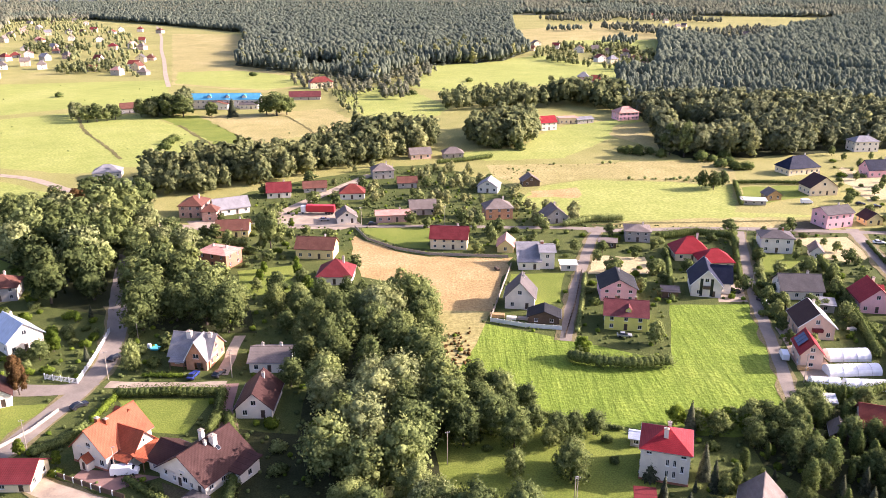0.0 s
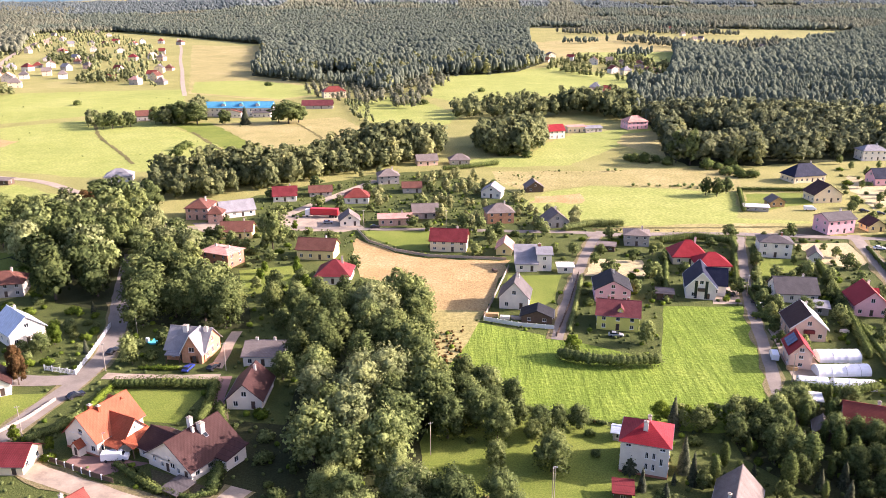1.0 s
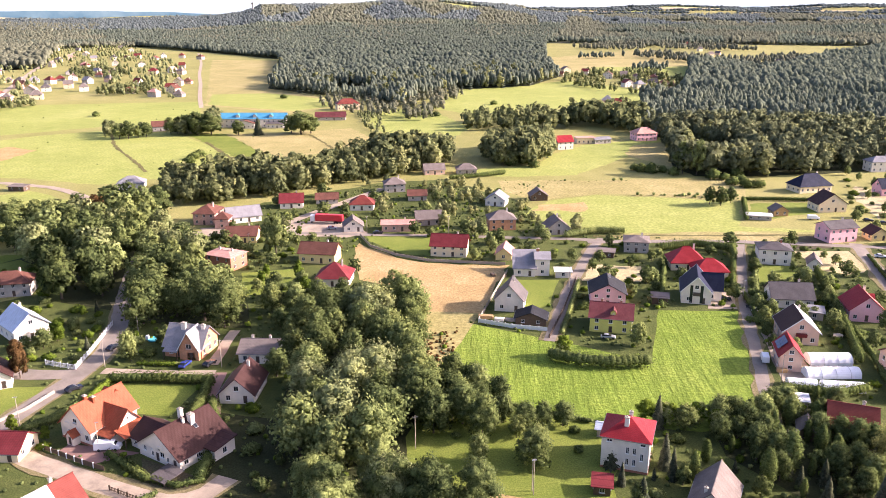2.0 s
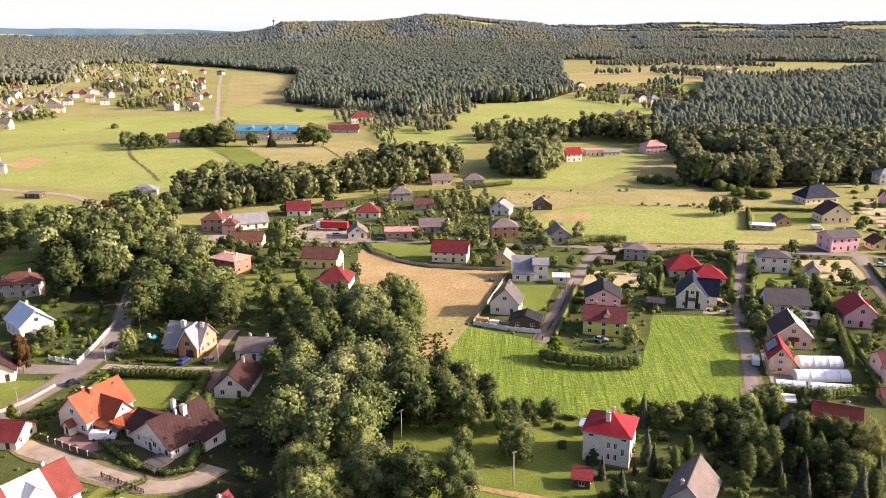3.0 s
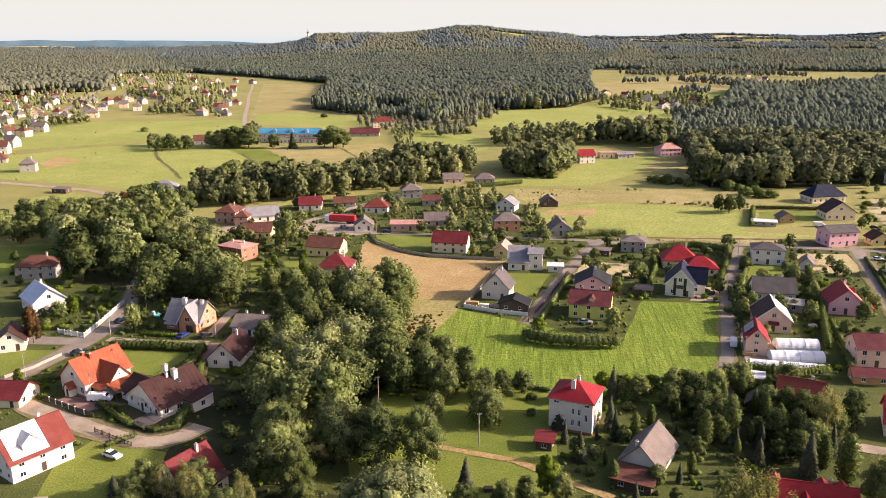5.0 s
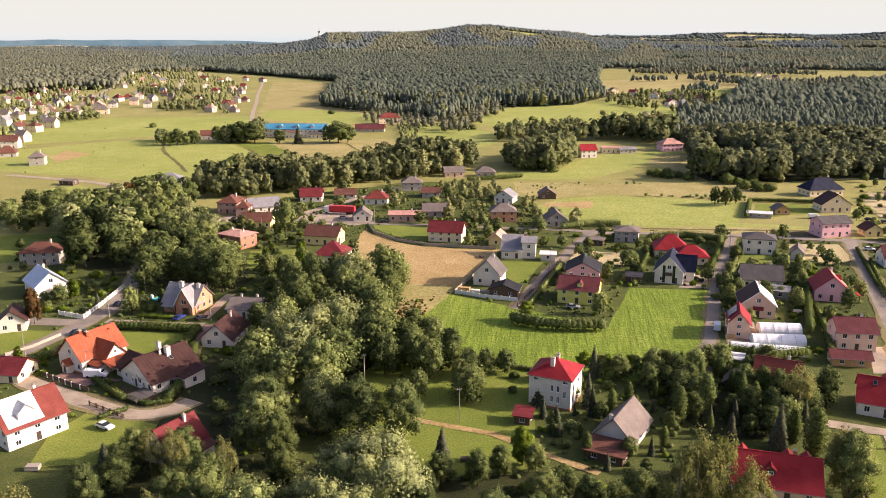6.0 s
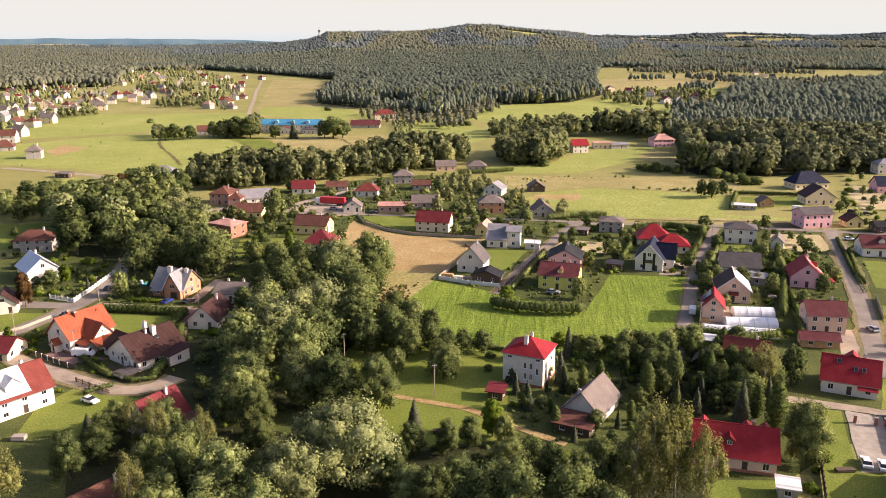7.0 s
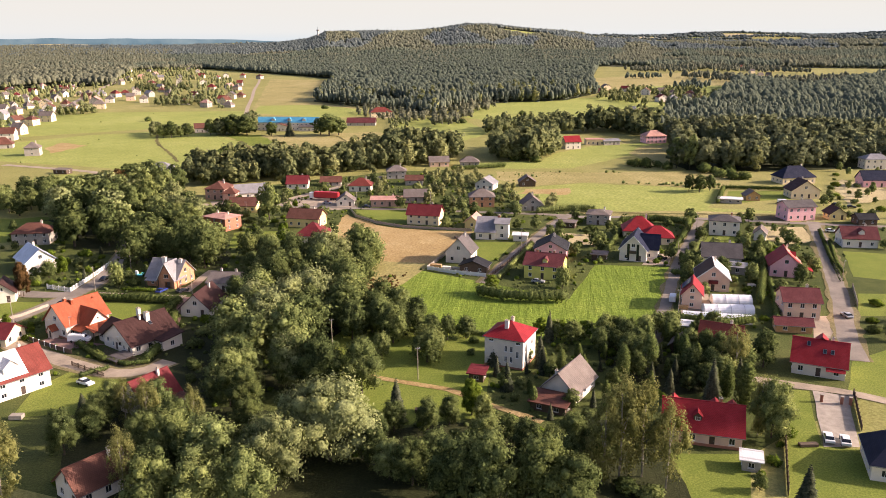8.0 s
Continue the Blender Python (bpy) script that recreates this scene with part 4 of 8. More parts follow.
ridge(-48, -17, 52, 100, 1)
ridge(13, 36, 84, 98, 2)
for r0, r1, a0, a1 in ((3700, 4000, 4, 9), (4000, 4250, 10, 15), (3650, 3900, 17, 24), (4400, 4700, 4, 10), (4350, 4600, 19, 28), (4300, 4600, -38, -30), (4150, 4400, 15, 19)):
    far_field(r0, r1, a0, a1, STUBBLE, "far tan stubble field on rising land")
for r0, r1, a0, a1 in ((3700, 3950, 9.5, 12), (4280, 4480, 11, 18), (4600, 4850, 12, 16), (4650, 4850, 20, 32), (3310, 3440, -2.6, 0.6), (3060, 3170, 13, 21)):
    far_field(r0, r1, a0, a1, PASTURE, "far pale green field on rising land")

# fields
sheet("field", [(72.6, 388.6), (142.4, 376.3), (126.3, 330.2), (164.6, 322.9), (74.3, 316.5), (52.2, 326.7), (35.9, 333.9), (36.6, 354.6), (48.2, 375.3)], PASTURE, 0.05, "sunlit yellow-green pasture beyond the houses", "field")
sheet("field", [(23.1, 422.3), (78.8, 424.2), (163.6, 437.1), (143.5, 379.6), (73.0, 391.0), (40.0, 375.4), (24.8, 398.9)], DRYGRASS, 0.04, "rough straw-coloured meadow with tussocks", "field")
sheet("field", [(1.6, 451.8), (23.6, 432.1), (68.5, 438.6), (110.9, 505.1), (143.9, 534.8), (151.4, 580.8), (83.7, 542.4), (55.5, 496.6), (49.0, 467.0)], PASTURE, 0.04, "yellow-green pasture beside the wooded belt", "field")
sheet("field", [(107.3, 505.1), (128.5, 460.8), (146.1, 514.1), (151.3, 563.8), (118.5, 541.7)], DRYGRASS, 0.06, "dry straw-coloured meadow near the forest edge", "field")
sheet("field", [(-305.5, 430.1), (-239.6, 418.2), (-193.9, 404.6), (-157.4, 427.9), (-127.6, 457.0), (-166.3, 520.0), (-218.4, 588.6), (-281.5, 602.8), (-321.9, 573.4), (-364.2, 513.7)], PASTURE, 0.05, "wide bright yellow-green meadow", "field")
sheet("field", [(-216.3, 588.5), (-164.5, 519.9), (-125.9, 457.0), (-116.6, 481.7), (-182.5, 587.8)], LAWN, 0.06, "fresh green mown meadow strip", "field")
sheet("field", [(-180.9, 585.2), (-115.9, 481.7), (-69.6, 524.2), (-67.0, 568.2), (-90.4, 620.4), (-141.5, 592.0)], DRYGRASS, 0.05, "straw-coloured meadow below the long building", "field")
sheet("field", [(-512.7, 665.8), (-427.8, 773.4), (-274.3, 804.3), (-212.3, 614.8), (-291.3, 624.9), (-331.1, 590.9), (-409.1, 524.5)], PASTURE, 0.03, "pale yellow-green pasture", "field")
sheet("field", [(-260.0, 768.8), (-495.4, 1496.2), (-347.1, 1458.8), (-270.7, 1183.2), (-246.5, 967.6), (-173.8, 870.6), (-132.0, 765.3), (-157.6, 707.8)], DRYGRASS, 0.03, "pale straw and green open grassland", "field")
sheet("field", [(-260.0, 777.3), (-287.9, 874.1), (-227.1, 888.6), (-155.0, 834.1), (-132.0, 765.3), (-161.5, 726.3)], PASTURE, 0.08, "light green meadow strip behind the long building", "field")
sheet("field", [(-97.3, 706.3), (-45.5, 762.9), (6.8, 623.9), (-10.1, 567.1), (-60.5, 585.2)], PASTURE, 0.04, "yellow-green pasture between belts of trees", "field")
sheet("field", [(-45.5, 762.9), (-15.8, 922.2), (128.9, 1054.2), (232.0, 858.0), (194.4, 800.0), (140.1, 779.1), (87.6, 751.1), (7.6, 703.6)], PASTURE, 0.05, "bright open pasture below the far hamlet", "field")
sheet("field", [(128.3, 1541.1), (378.6, 1862.7), (440.3, 1573.9), (318.3, 1158.3), (166.3, 1164.7), (128.1, 1269.7)], DRYGRASS, 0.05, "far straw-coloured field in a forest clearing", "field")
sheet("field", [(163.6, 1174.4), (194.3, 1301.2), (369.8, 1316.8), (306.3, 1113.4)], PASTURE, 0.09, "far green field in a forest clearing", "field")
sheet("field", [(642.5, 1512.4), (995.0, 1576.6), (786.6, 1239.5), (657.4, 1327.5)], DRYGRASS, 0.05, "far straw-coloured field in a forest clearing", "field")
sheet("field", [(-238.1, 373.7), (-223.7, 388.1), (-180.6, 362.4), (-164.2, 355.1), (-178.7, 331.2), (-206.5, 319.7)], PASTURE, 0.05, "grassy verge field beside the lane", "field")
sheet("field", [(-209.5, 265.8), (-165.1, 277.6), (-147.6, 276.1), (-126.5, 233.7), (-144.4, 238.6), (-178.0, 220.7)], LAWN, 0.05, "mown green meadow shaded by the wood", "field")
sheet("field", [(-311.7, 495.5), (-316.8, 524.3), (-287.5, 510.4), (-289.2, 468.0)], SOIL, 0.14, "ploughed tan plot in the meadow", "field")
sheet("field", [(37.9, 354.6), (41.8, 366.8), (64.4, 372.9), (64.9, 359.2), (62.7, 354.2)], SOIL, 0.14, "bare tan garden plot", "field")
sheet("field", [(-35.2, 297.9), (-18.1, 279.3), (-5.3, 272.9), (25.2, 272.0), (18.1, 237.2), (13.5, 219.2), (7.1, 207.3), (-2.6, 203.6), (-7.9, 219.4), (-16.3, 247.5), (-28.2, 252.9), (-34.2, 276.3)], SOIL, 0.06, "bare tan building plot with tyre marks", "plot")
sheet("field", [(-8.4, 224.5), (14.2, 222.6), (10.4, 206.5), (2.7, 180.8), (-2.7, 188.0), (-6.1, 205.5)], DRYGRASS, 0.16, "golden dry grass below the building plot", "grass")
sheet("field", [(11.5, 214.3), (31.9, 204.1), (60.7, 189.2), (70.3, 227.4), (95.2, 228.1), (89.9, 202.9), (84.9, 176.7), (81.3, 156.2), (64.4, 152.4), (47.4, 154.8), (40.3, 157.2), (28.1, 161.4), (19.3, 165.5), (3.4, 181.7), (5.4, 203.5)], MEADOW, 0.07, "lush bright green unmown meadow", "field")
sheet("field", [(46.8, 142.8), (40.1, 156.0), (27.9, 160.4), (15.1, 163.5), (-3.4, 156.2), (-5.5, 141.0), (1.2, 111.1), (20.3, 108.3), (34.4, 119.7)], LAWN, 0.05, "sunlit orchard grass", "lawn")
sheet("field", [(144.1, 371.8), (178.1, 375.8), (172.9, 357.8), (159.5, 351.0), (146.2, 343.5), (132.9, 341.8)], LAWN, 0.09, "fresh green walled lawn", "lawn")
sheet("field", [(136.3, 294.3), (157.6, 294.6), (155.3, 272.4), (145.0, 265.2), (136.1, 270.3)], STUBBLE, 0.1, "dry straw-coloured plot between houses", "plot")
sheet("field", [(201.3, 392.4), (212.7, 414.2), (225.5, 386.8), (224.7, 364.3), (192.0, 344.4)], STUBBLE, 0.1, "dry straw-coloured plot", "plot")
sheet("field", [(160.6, 256.2), (174.8, 253.9), (166.5, 218.6), (152.8, 223.2)], LAWN, 0.09, "yellowing lawn beside the lane", "lawn")
sheet("field", [(147.7, 204.8), (165.0, 206.8), (156.1, 185.4), (140.6, 183.5)], LAWN, 0.09, "green lawn beside the lane", "lawn")
sheet("field", [(127.2, 149.6), (138.1, 158.1), (144.8, 151.8), (134.0, 126.1), (127.1, 129.4), (120.5, 132.8)], LAWN, 0.09, "bright mown lawn", "lawn")
sheet("field", [(107.9, 131.3), (111.9, 131.2), (106.7, 105.8), (117.9, 105.1), (117.1, 86.3), (92.2, 75.4), (99.7, 102.8)], LAWN, 0.09, "bright mown lawn beside the parking bay", "lawn")
sheet("field", [(73.9, 99.6), (92.6, 100.9), (87.6, 79.4), (69.5, 77.1)], LAWN, 0.07, "garden lawn with shrubs", "lawn")
sheet("field", [(9.8, 135.5), (26.9, 152.6), (41.3, 135.8), (42.1, 109.6), (17.8, 101.7)], LAWN, 0.12, "sunlit orchard grass by the track", "lawn")
sheet("field", [(-59.5, 110.9), (-57.1, 122.2), (-35.8, 116.8), (-35.9, 102.6), (-55.6, 97.6)], LAWN, 0.09, "worn sunny lawn with a parked car", "lawn")
sheet("field", [(-33.6, 308.3), (-5.9, 308.0), (-4.6, 281.8), (-15.1, 283.8), (-23.2, 292.1), (-31.8, 301.5)], LAWN, 0.1, "green lawn inside a curved fence", "lawn")
sheet("field", [(23.2, 255.1), (41.8, 255.5), (36.3, 230.0), (28.7, 225.6), (20.1, 227.9)], LAWN, 0.1, "mown green house lawn", "lawn")
sheet("field", [(-72.2, 258.8), (-53.4, 264.3), (-48.7, 237.8), (-64.6, 235.5)], LAWN, 0.09, "sunlit green garden", "lawn")
sheet("field", [(-80.2, 170.7), (-56.0, 170.5), (-57.9, 154.2), (-67.2, 155.4)], LAWN, 0.09, "shaded green garden lawn", "lawn")
sheet("field", [(-106.4, 166.8), (-94.1, 168.1), (-92.1, 156.7), (-97.5, 149.9), (-107.4, 150.0), (-115.8, 164.3)], LAWN, 0.09, "sunlit corner lawn beside the road", "lawn")
sheet("field", [(52.5, 272.3), (73.1, 272.1), (70.9, 254.7), (49.5, 254.9)], STUBBLE, 0.1, "weedy straw-coloured yard", "plot")
sheet("field", [(116.4, 274.8), (134.7, 271.5), (121.6, 259.8), (108.6, 251.6)], LAWN, 0.1, "green house lawn", "lawn")
sheet("field", [(66.8, 314.2), (123.4, 321.7), (163.6, 315.5), (158.8, 305.4), (117.8, 305.8), (72.2, 306.3)], DRYGRASS, 0.08, "grassy strip beside the street", "verge")
sheet("field", [(143.8, 313.3), (159.7, 314.7), (153.1, 298.0), (137.8, 296.0)], GARDENSOIL, 0.11, "dark dug vegetable plot", "plot")

# ditches and rough strips between the meadows
DITCH = turf("weedy ditch", (0.10, 0.095, 0.035), (0.17, 0.15, 0.055), (0.25, 0.21, 0.085), mid=0.3, fine=1.2, bump=0.8)
strip("ditch", [(-268.9, 582.0), (-240.5, 527.3), (-207.3, 478.0), (-182.2, 439.6)], 2.4, DITCH, 0.2, "weedy dark ditch between two meadows", "ditch", 0.7)
strip("ditch", [(-183.2, 547.5), (-151.6, 494.7), (-127.5, 457.0)], 2.2, DITCH, 0.2, "weedy dark ditch between two meadows", "ditch", 0.8)
strip("ditch", [(-117.1, 586.3), (-94.7, 539.3), (-82.3, 508.5)], 2.0, DITCH, 0.2, "weedy dark ditch between two meadows", "ditch", 0.8)
strip("ditch", [(61.0, 312.0), (100.0, 314.5), (134.0, 315.5), (164.0, 317.0)], 2.2, DITCH, 0.2, "weedy ditch along the edge of the pasture", "ditch", 0.7)

# roads, yards and paths
VERGE = turf("dusty verge", (0.16, 0.14, 0.06), (0.24, 0.20, 0.09), (0.32, 0.26, 0.14), mid=0.4, fine=2.0, bump=0.5)
strip("verge", [(118.3, 302.1), (107.2, 262.8), (99.5, 236.5), (93.7, 210.5), (88.9, 189.0), (84.7, 171.1), (81.9, 155.8)], 5.0, VERGE, 0.11, "dusty worn verge beside the lane", "verge", 0.8)
strip("verge", [(164.6, 304.7), (157.1, 268.3), (148.1, 229.2), (139.3, 193.2), (131.4, 165.1), (128.8, 149.8)], 8.0, VERGE, 0.11, "dusty worn verge beside the lane", "verge", 0.9)
strip("verge", [(63.9, 308.7), (56.4, 288.5), (46.1, 252.2), (38.8, 223.3), (34.0, 201.8)], 5.4, VERGE, 0.11, "dusty worn verge beside the narrow lane", "verge", 0.7)
strip("verge", [(-102.4, 144.7), (-87.6, 138.0), (-75.7, 132.4), (-61.0, 126.2), (-46.5, 121.2), (-39.4, 124.4), (-36.7, 129.8)], 6.8, VERGE, 0.11, "dusty worn verge beside the gravel lane", "verge", 0.8)
strip("verge", [(-97.7, 141.5), (-95.0, 149.9), (-92.4, 162.9), (-90.4, 173.5), (-90.2, 188.6), (-94.8, 208.0), (-102.2, 228.9)], 7.6, VERGE, 0.11, "grassy worn verge beside the lane", "verge", 0.8)
sheet("yard", [(-50.4, 123.0), (-57.5, 136.5), (-41.5, 129.3), (-34.3, 125.0), (-42.5, 121.7)], GARDENSOIL, 0.11, "dark garden yard with bare soil", "yard")
sheet("yard", [(90.7, 244.0), (100.6, 246.4), (96.6, 229.5), (86.3, 229.6)], GRAVEL, 0.1, "paved drive beside the navy roof", "yard")
sheet("yard", [(128.1, 182.1), (134.4, 182.8), (129.9, 164.9), (122.7, 164.0)], GRAVEL, 0.1, "pale yard beside the salmon house", "yard")
sheet("yard", [(96.4, 210.4), (105.0, 214.5), (100.0, 178.7), (91.4, 177.7)], GRAVEL, 0.1, "cluttered pale yard beside the tunnels", "yard")
strip("road", [(-83.5, 314.3), (-62.0, 312.5), (-33.8, 310.6), (-5.9, 310.3), (26.4, 308.4), (49.4, 307.4), (62.9, 305.7)], 3.6, ASPHALT, 0.12, "pale worn asphalt village street")
strip("road", [(57.5, 302.9), (85.6, 304.9), (104.9, 305.9), (132.9, 304.5), (163.8, 300.4), (202.3, 297.5)], 4.2, ASPHALT, 0.12, "pale worn asphalt village street")
strip("road", [(63.9, 308.7), (56.4, 288.5), (46.1, 252.2), (38.8, 223.3), (34.0, 201.8)], 3.6, ASPHALT, 0.13, "narrow grey asphalt lane between gardens")
strip("road", [(118.3, 302.1), (107.2, 262.8), (99.5, 236.5), (93.7, 210.5), (88.9, 189.0), (84.7, 171.1), (81.9, 155.8)], 3.3, ASPHALT, 0.13, "grey asphalt lane beside the meadow")
strip("road", [(164.6, 304.7), (157.1, 268.3), (148.1, 229.2), (139.3, 193.2), (131.4, 165.1), (128.8, 149.8)], 5.0, ASPHALT, 0.13, "grey asphalt lane with pale verges")
strip("road", [(-97.7, 141.5), (-95.0, 149.9), (-92.4, 162.9), (-90.4, 173.5), (-90.2, 188.6), (-94.8, 208.0), (-102.2, 228.9), (-108.8, 248.3), (-117.6, 277.1)], 5.6, ASPHALT, 0.13, "grey asphalt lane running into the wood")
strip("road", [(-88.6, 179.3), (-93.8, 175.0), (-102.0, 174.4), (-119.3, 175.1)], 5.6, ASPHALT, 0.135, "grey asphalt side lane")
strip("road", [(-102.4, 144.7), (-87.6, 138.0), (-75.7, 132.4), (-61.0, 126.2), (-46.5, 121.2), (-39.4, 124.4), (-36.7, 129.8)], 4.8, GRAVEL, 0.13, "pale gravelled lane between garden walls")
strip("road", [(-85.0, 177.5), (-71.8, 176.6), (-55.0, 177.3)], 3.2, GRAVEL, 0.12, "pale gravel drive")
strip("path", [(-53.9, 177.6), (-52.7, 166.5), (-48.3, 155.3)], 4.2, PAVING, 0.12, "red-brown paved drive", "path")
strip("path", [(-58.4, 205.8), (-57.4, 182.1)], 3.2, GRAVEL, 0.12, "gravel drive beside the house", "path")
strip("road", [(-287.2, 416.2), (-230.7, 401.4), (-208.2, 391.4), (-185.9, 374.1), (-162.9, 355.1), (-127.4, 318.8), (-105.9, 310.6), (-83.5, 314.3)], 5.0, GRAVEL, 0.12, "pale country lane curving across the meadow")
strip("road", [(-72.2, 328.2), (-59.2, 355.8), (-46.4, 382.2), (-38.1, 399.8)], 5.0, GRAVEL, 0.13, "pale unpaved village street")
sheet("yard", [(-70.0, 329.9), (-46.6, 338.5), (-34.0, 313.0), (-42.4, 305.3), (-73.6, 311.8)], GRAVEL, 0.1, "pale gravel yard around the lorry", "yard")
sheet("yard", [(-108.3, 318.6), (-87.2, 320.0), (-84.9, 310.4), (-102.8, 304.5)], GRAVEL, 0.1, "pale paved yard", "yard")
strip("path", [(11.7, 127.6), (20.2, 125.2), (32.3, 122.1), (41.6, 116.1), (53.7, 109.0)], 2.0, SOIL, 0.13, "sandy garden track", "path")
strip("road", [(100.7, 135.9), (108.8, 133.8), (117.8, 131.9), (131.4, 125.2)], 3.4, GRAVEL, 0.12, "pale gravel access road")
sheet("yard", [(112.6, 131.3), (119.5, 129.3), (113.7, 106.2), (106.9, 105.4)], CONCRETE, 0.13, "pale concrete parking bay", "yard")
sheet("yard", [(-75.6, 141.0), (-68.3, 140.3), (-58.2, 138.3), (-66.3, 133.6), (-76.3, 138.4)], PAVING, 0.1, "red-brown paved forecourt", "yard")
strip("road", [(-258.0, 752.0), (-296.2, 858.0), (-345.0, 1000.0), (-403.9, 1165.0), (-490.0, 1420.0), (-600.0, 1720.0)], 4.5, GRAVEL, 0.1, "far pale track crossing the fields")
strip("road", [(-444.2, 677.6), (-543.5, 903.4), (-737.1, 1338.7), (-897.6, 1772.9)], 7.0, GRAVEL, 0.1, "far pale village road")

# ---- houses ----
W, TR = PLASTER_WHITE, WHITE_TRIM
H = House(45.5, 140.4, -17, "three-storey white house with a bright red hipped roof")
H.block(W, 9.6, 9.4, 7.4, R_RED, "hip", 2.7, storeys=3, base=BRICK_RED, over=0.45,
        own={"front": [(-3.2, 6.2, 1.1, 0.6), (3.5, 6.2, 1.1, 0.6), (0.5, 4.1, 0.65, 1.45), (1.9, 4.1, 0.65, 1.45), (0.5, 1.5, 0.65, 1.45), (1.9, 1.5, 0.65, 1.45), (3.4, 2.9, 0.65, 1.6), (-2.6, 0.6, 1.0, 2.05, "door")],
             "right": [(-2.6, 1.4, 0.8, 1.3), (1.0, 1.4, 0.8, 1.3), (-2.6, 4.1, 0.8, 1.3), (1.8, 4.4, 1.5, 1.1), (3.4, 6.2, 0.9, 0.6)]})
H.chimney(-0.2, -2.0, 8.2, 10.9, None, 0.9)
H.chimney(0.3, 0.5, 9.4, 11.0, None, 0.7)
KEEP_CLEAR.append((*H.xy, 8))
H = House(-71.6, 148.0, -25, "white house with a bright orange tiled roof and side gable")
H.block(W, 9.6, 12.6, 3.9, R_ORANGE, "gy", 4.7, base=BRICK_RED, gable_win=True,
        own={"front": [(-2.6, 4.3, 1.2, 1.3), (-2.2, 1.2, 1.0, 1.3), (1.6, 2.9, 0.9, 1.2), (3.3, 1.0, 1.2, 1.4)]})
H.block(W, 7.4, 6.8, 3.2, R_ORANGE, "gx", 3.7, at=(5.1, 0.4), names=("wing_wall", "wing_roof"), skip=("front",), own={"right": [(-0.5, 4.6, 0.5, 0.5), (0.5, 4.6, 0.5, 0.5)]}, gable_win=False)
H.slab("carport_roof", R_ORANGE, 8.9, 12.2, -3.6, 3.6, 3.5, 2.4, "x", label="low orange tiled carport roof")
H.slab("carport_roof", R_ORANGE, 4.0, 9.4, -5.2, -3.0, 2.5, 3.2, "y", label="low orange tiled carport roof")
H.block(W, 2.2, 1.9, 2.2, R_ORANGE, "gy", 1.1, at=(0.0, -7.1), names=("porch_wall", "porch_roof"), storeys=1, over=0.3, gable_win=False, own={"front": [(0, 0.15, 0.9, 1.95, "door")]}, skip=("left", "right", "back"))
H.chimney(-0.6, -2.6, 7.6, 9.4, R_ORANGE, 0.9)
H.chimney(0.8, -1.6, 7.4, 9.0, R_ORANGE, 0.8)
H.skylights([(0.6, 0.5)], 3.7, 0, 3.4, 3.2)
H.dormer(-2.6, 4.4, 5.4, 2.6, 1.4, 2.6, W, R_ORANGE, -90)
KEEP_CLEAR.append((*H.xy, 11))
H = House(-49.4, 140.6, -30, "white house with a steep dark brown roof and chimneys")
H.block(W, 13.0, 13.2, 2.9, R_DKBROWN, "gy", 4.5, over=0.7, gable_win=False,
        own={"front": [(-4.6, 1.5, 0.9, 1.2), (-2.2, 2.6, 0.6, 0.6), (-2.2, 0.9, 0.8, 1.1), (0.3, 3.9, 1.2, 1.3), (0.9, 1.4, 1.3, 1.4), (-0.6, 0.12, 1.0, 2.05, "door"), (2.6, 0.8, 0.8, 1.2), (4.9, 0.2, 1.0, 1.9, "door")]})
H.block(W, 6.4, 8.2, 2.5, R_DKBROWN, "gx", 2.6, at=(-7.6, -1.4), names=("wing_wall", "wing_roof"), own={"front": [(-1.8, 0.9, 0.8, 1.1)]})
H.chimney(-1.2, 0.6, 6.4, 9.0, None, 1.0)
H.chimney(1.6, 1.0, 5.8, 8.4, None, 1.3)
H.chimney(0.9, -0.6, 6.4, 7.8, None, 0.6)
H.skylights([(1.2, 0.6)], 4.5, 0, 6.5, 2.9, 1, "gy")
H.block(W, 3.6, 5.6, 2.7, R_DKBROWN, "mono", 0.9, at=(7.9, 2.6), names=("annex_wall", "annex_roof"), door=False)
H.slab("terrace_roof", R_GREY, 3.6, 8.6, -12.4, -7.2, 0.9, 1.2, "y", label="low dark flat shed roof before the house")
KEEP_CLEAR.append((*H.xy, 10.5))
H = House(-66.1, 191.4, -8, "orange brick house with a light grey sheet roof and front gable")
H.block(BRICK_ORANGE, 11.0, 9.5, 3.4, R_LTGREY, "gx", 4.4, own={"front": [(-3.6, 0.9, 1.1, 1.3), (-1.2, 0.12, 1.0, 2.05, "door")]})
H.block(BRICK_ORANGE, 5.6, 5.6, 3.4, R_LTGREY, "gy", 4.7, at=(2.4, -3.2), names=("wing_wall", "wing_roof"), trim=WHITE_TRIM, gable_win=False, own={"front": [(0.0, 3.3, 1.6, 1.3), (0.6, 0.1, 2.4, 2.1, "door")]})
H.slab("porch_roof", R_LTGREY, -4.8, -0.5, -7.2, -4.6, 2.4, 3.2, "y", label="grey porch roof on posts")
H.chimney(-1.2, -0.9, 6.4, 8.6, None, 1.3)
H.chimney(4.4, -0.6, 6.4, 8.3, None, 1.0)
KEEP_CLEAR.append((*H.xy, 9))
simple_house(-45.3, 188.6, -0, 10.3, 10, PLASTER_WHITE, R_TAUPE, "white bungalow with a low taupe roof and two white chimneys", 3.0, "gx", 2.0, 2)
simple_house(-44.2, 167.1, -0, 8.4, 12, PLASTER_WHITE, R_DKBROWN, "white cottage with a steep dark brown gable roof", 2.7, "gy", 3.9, 1)
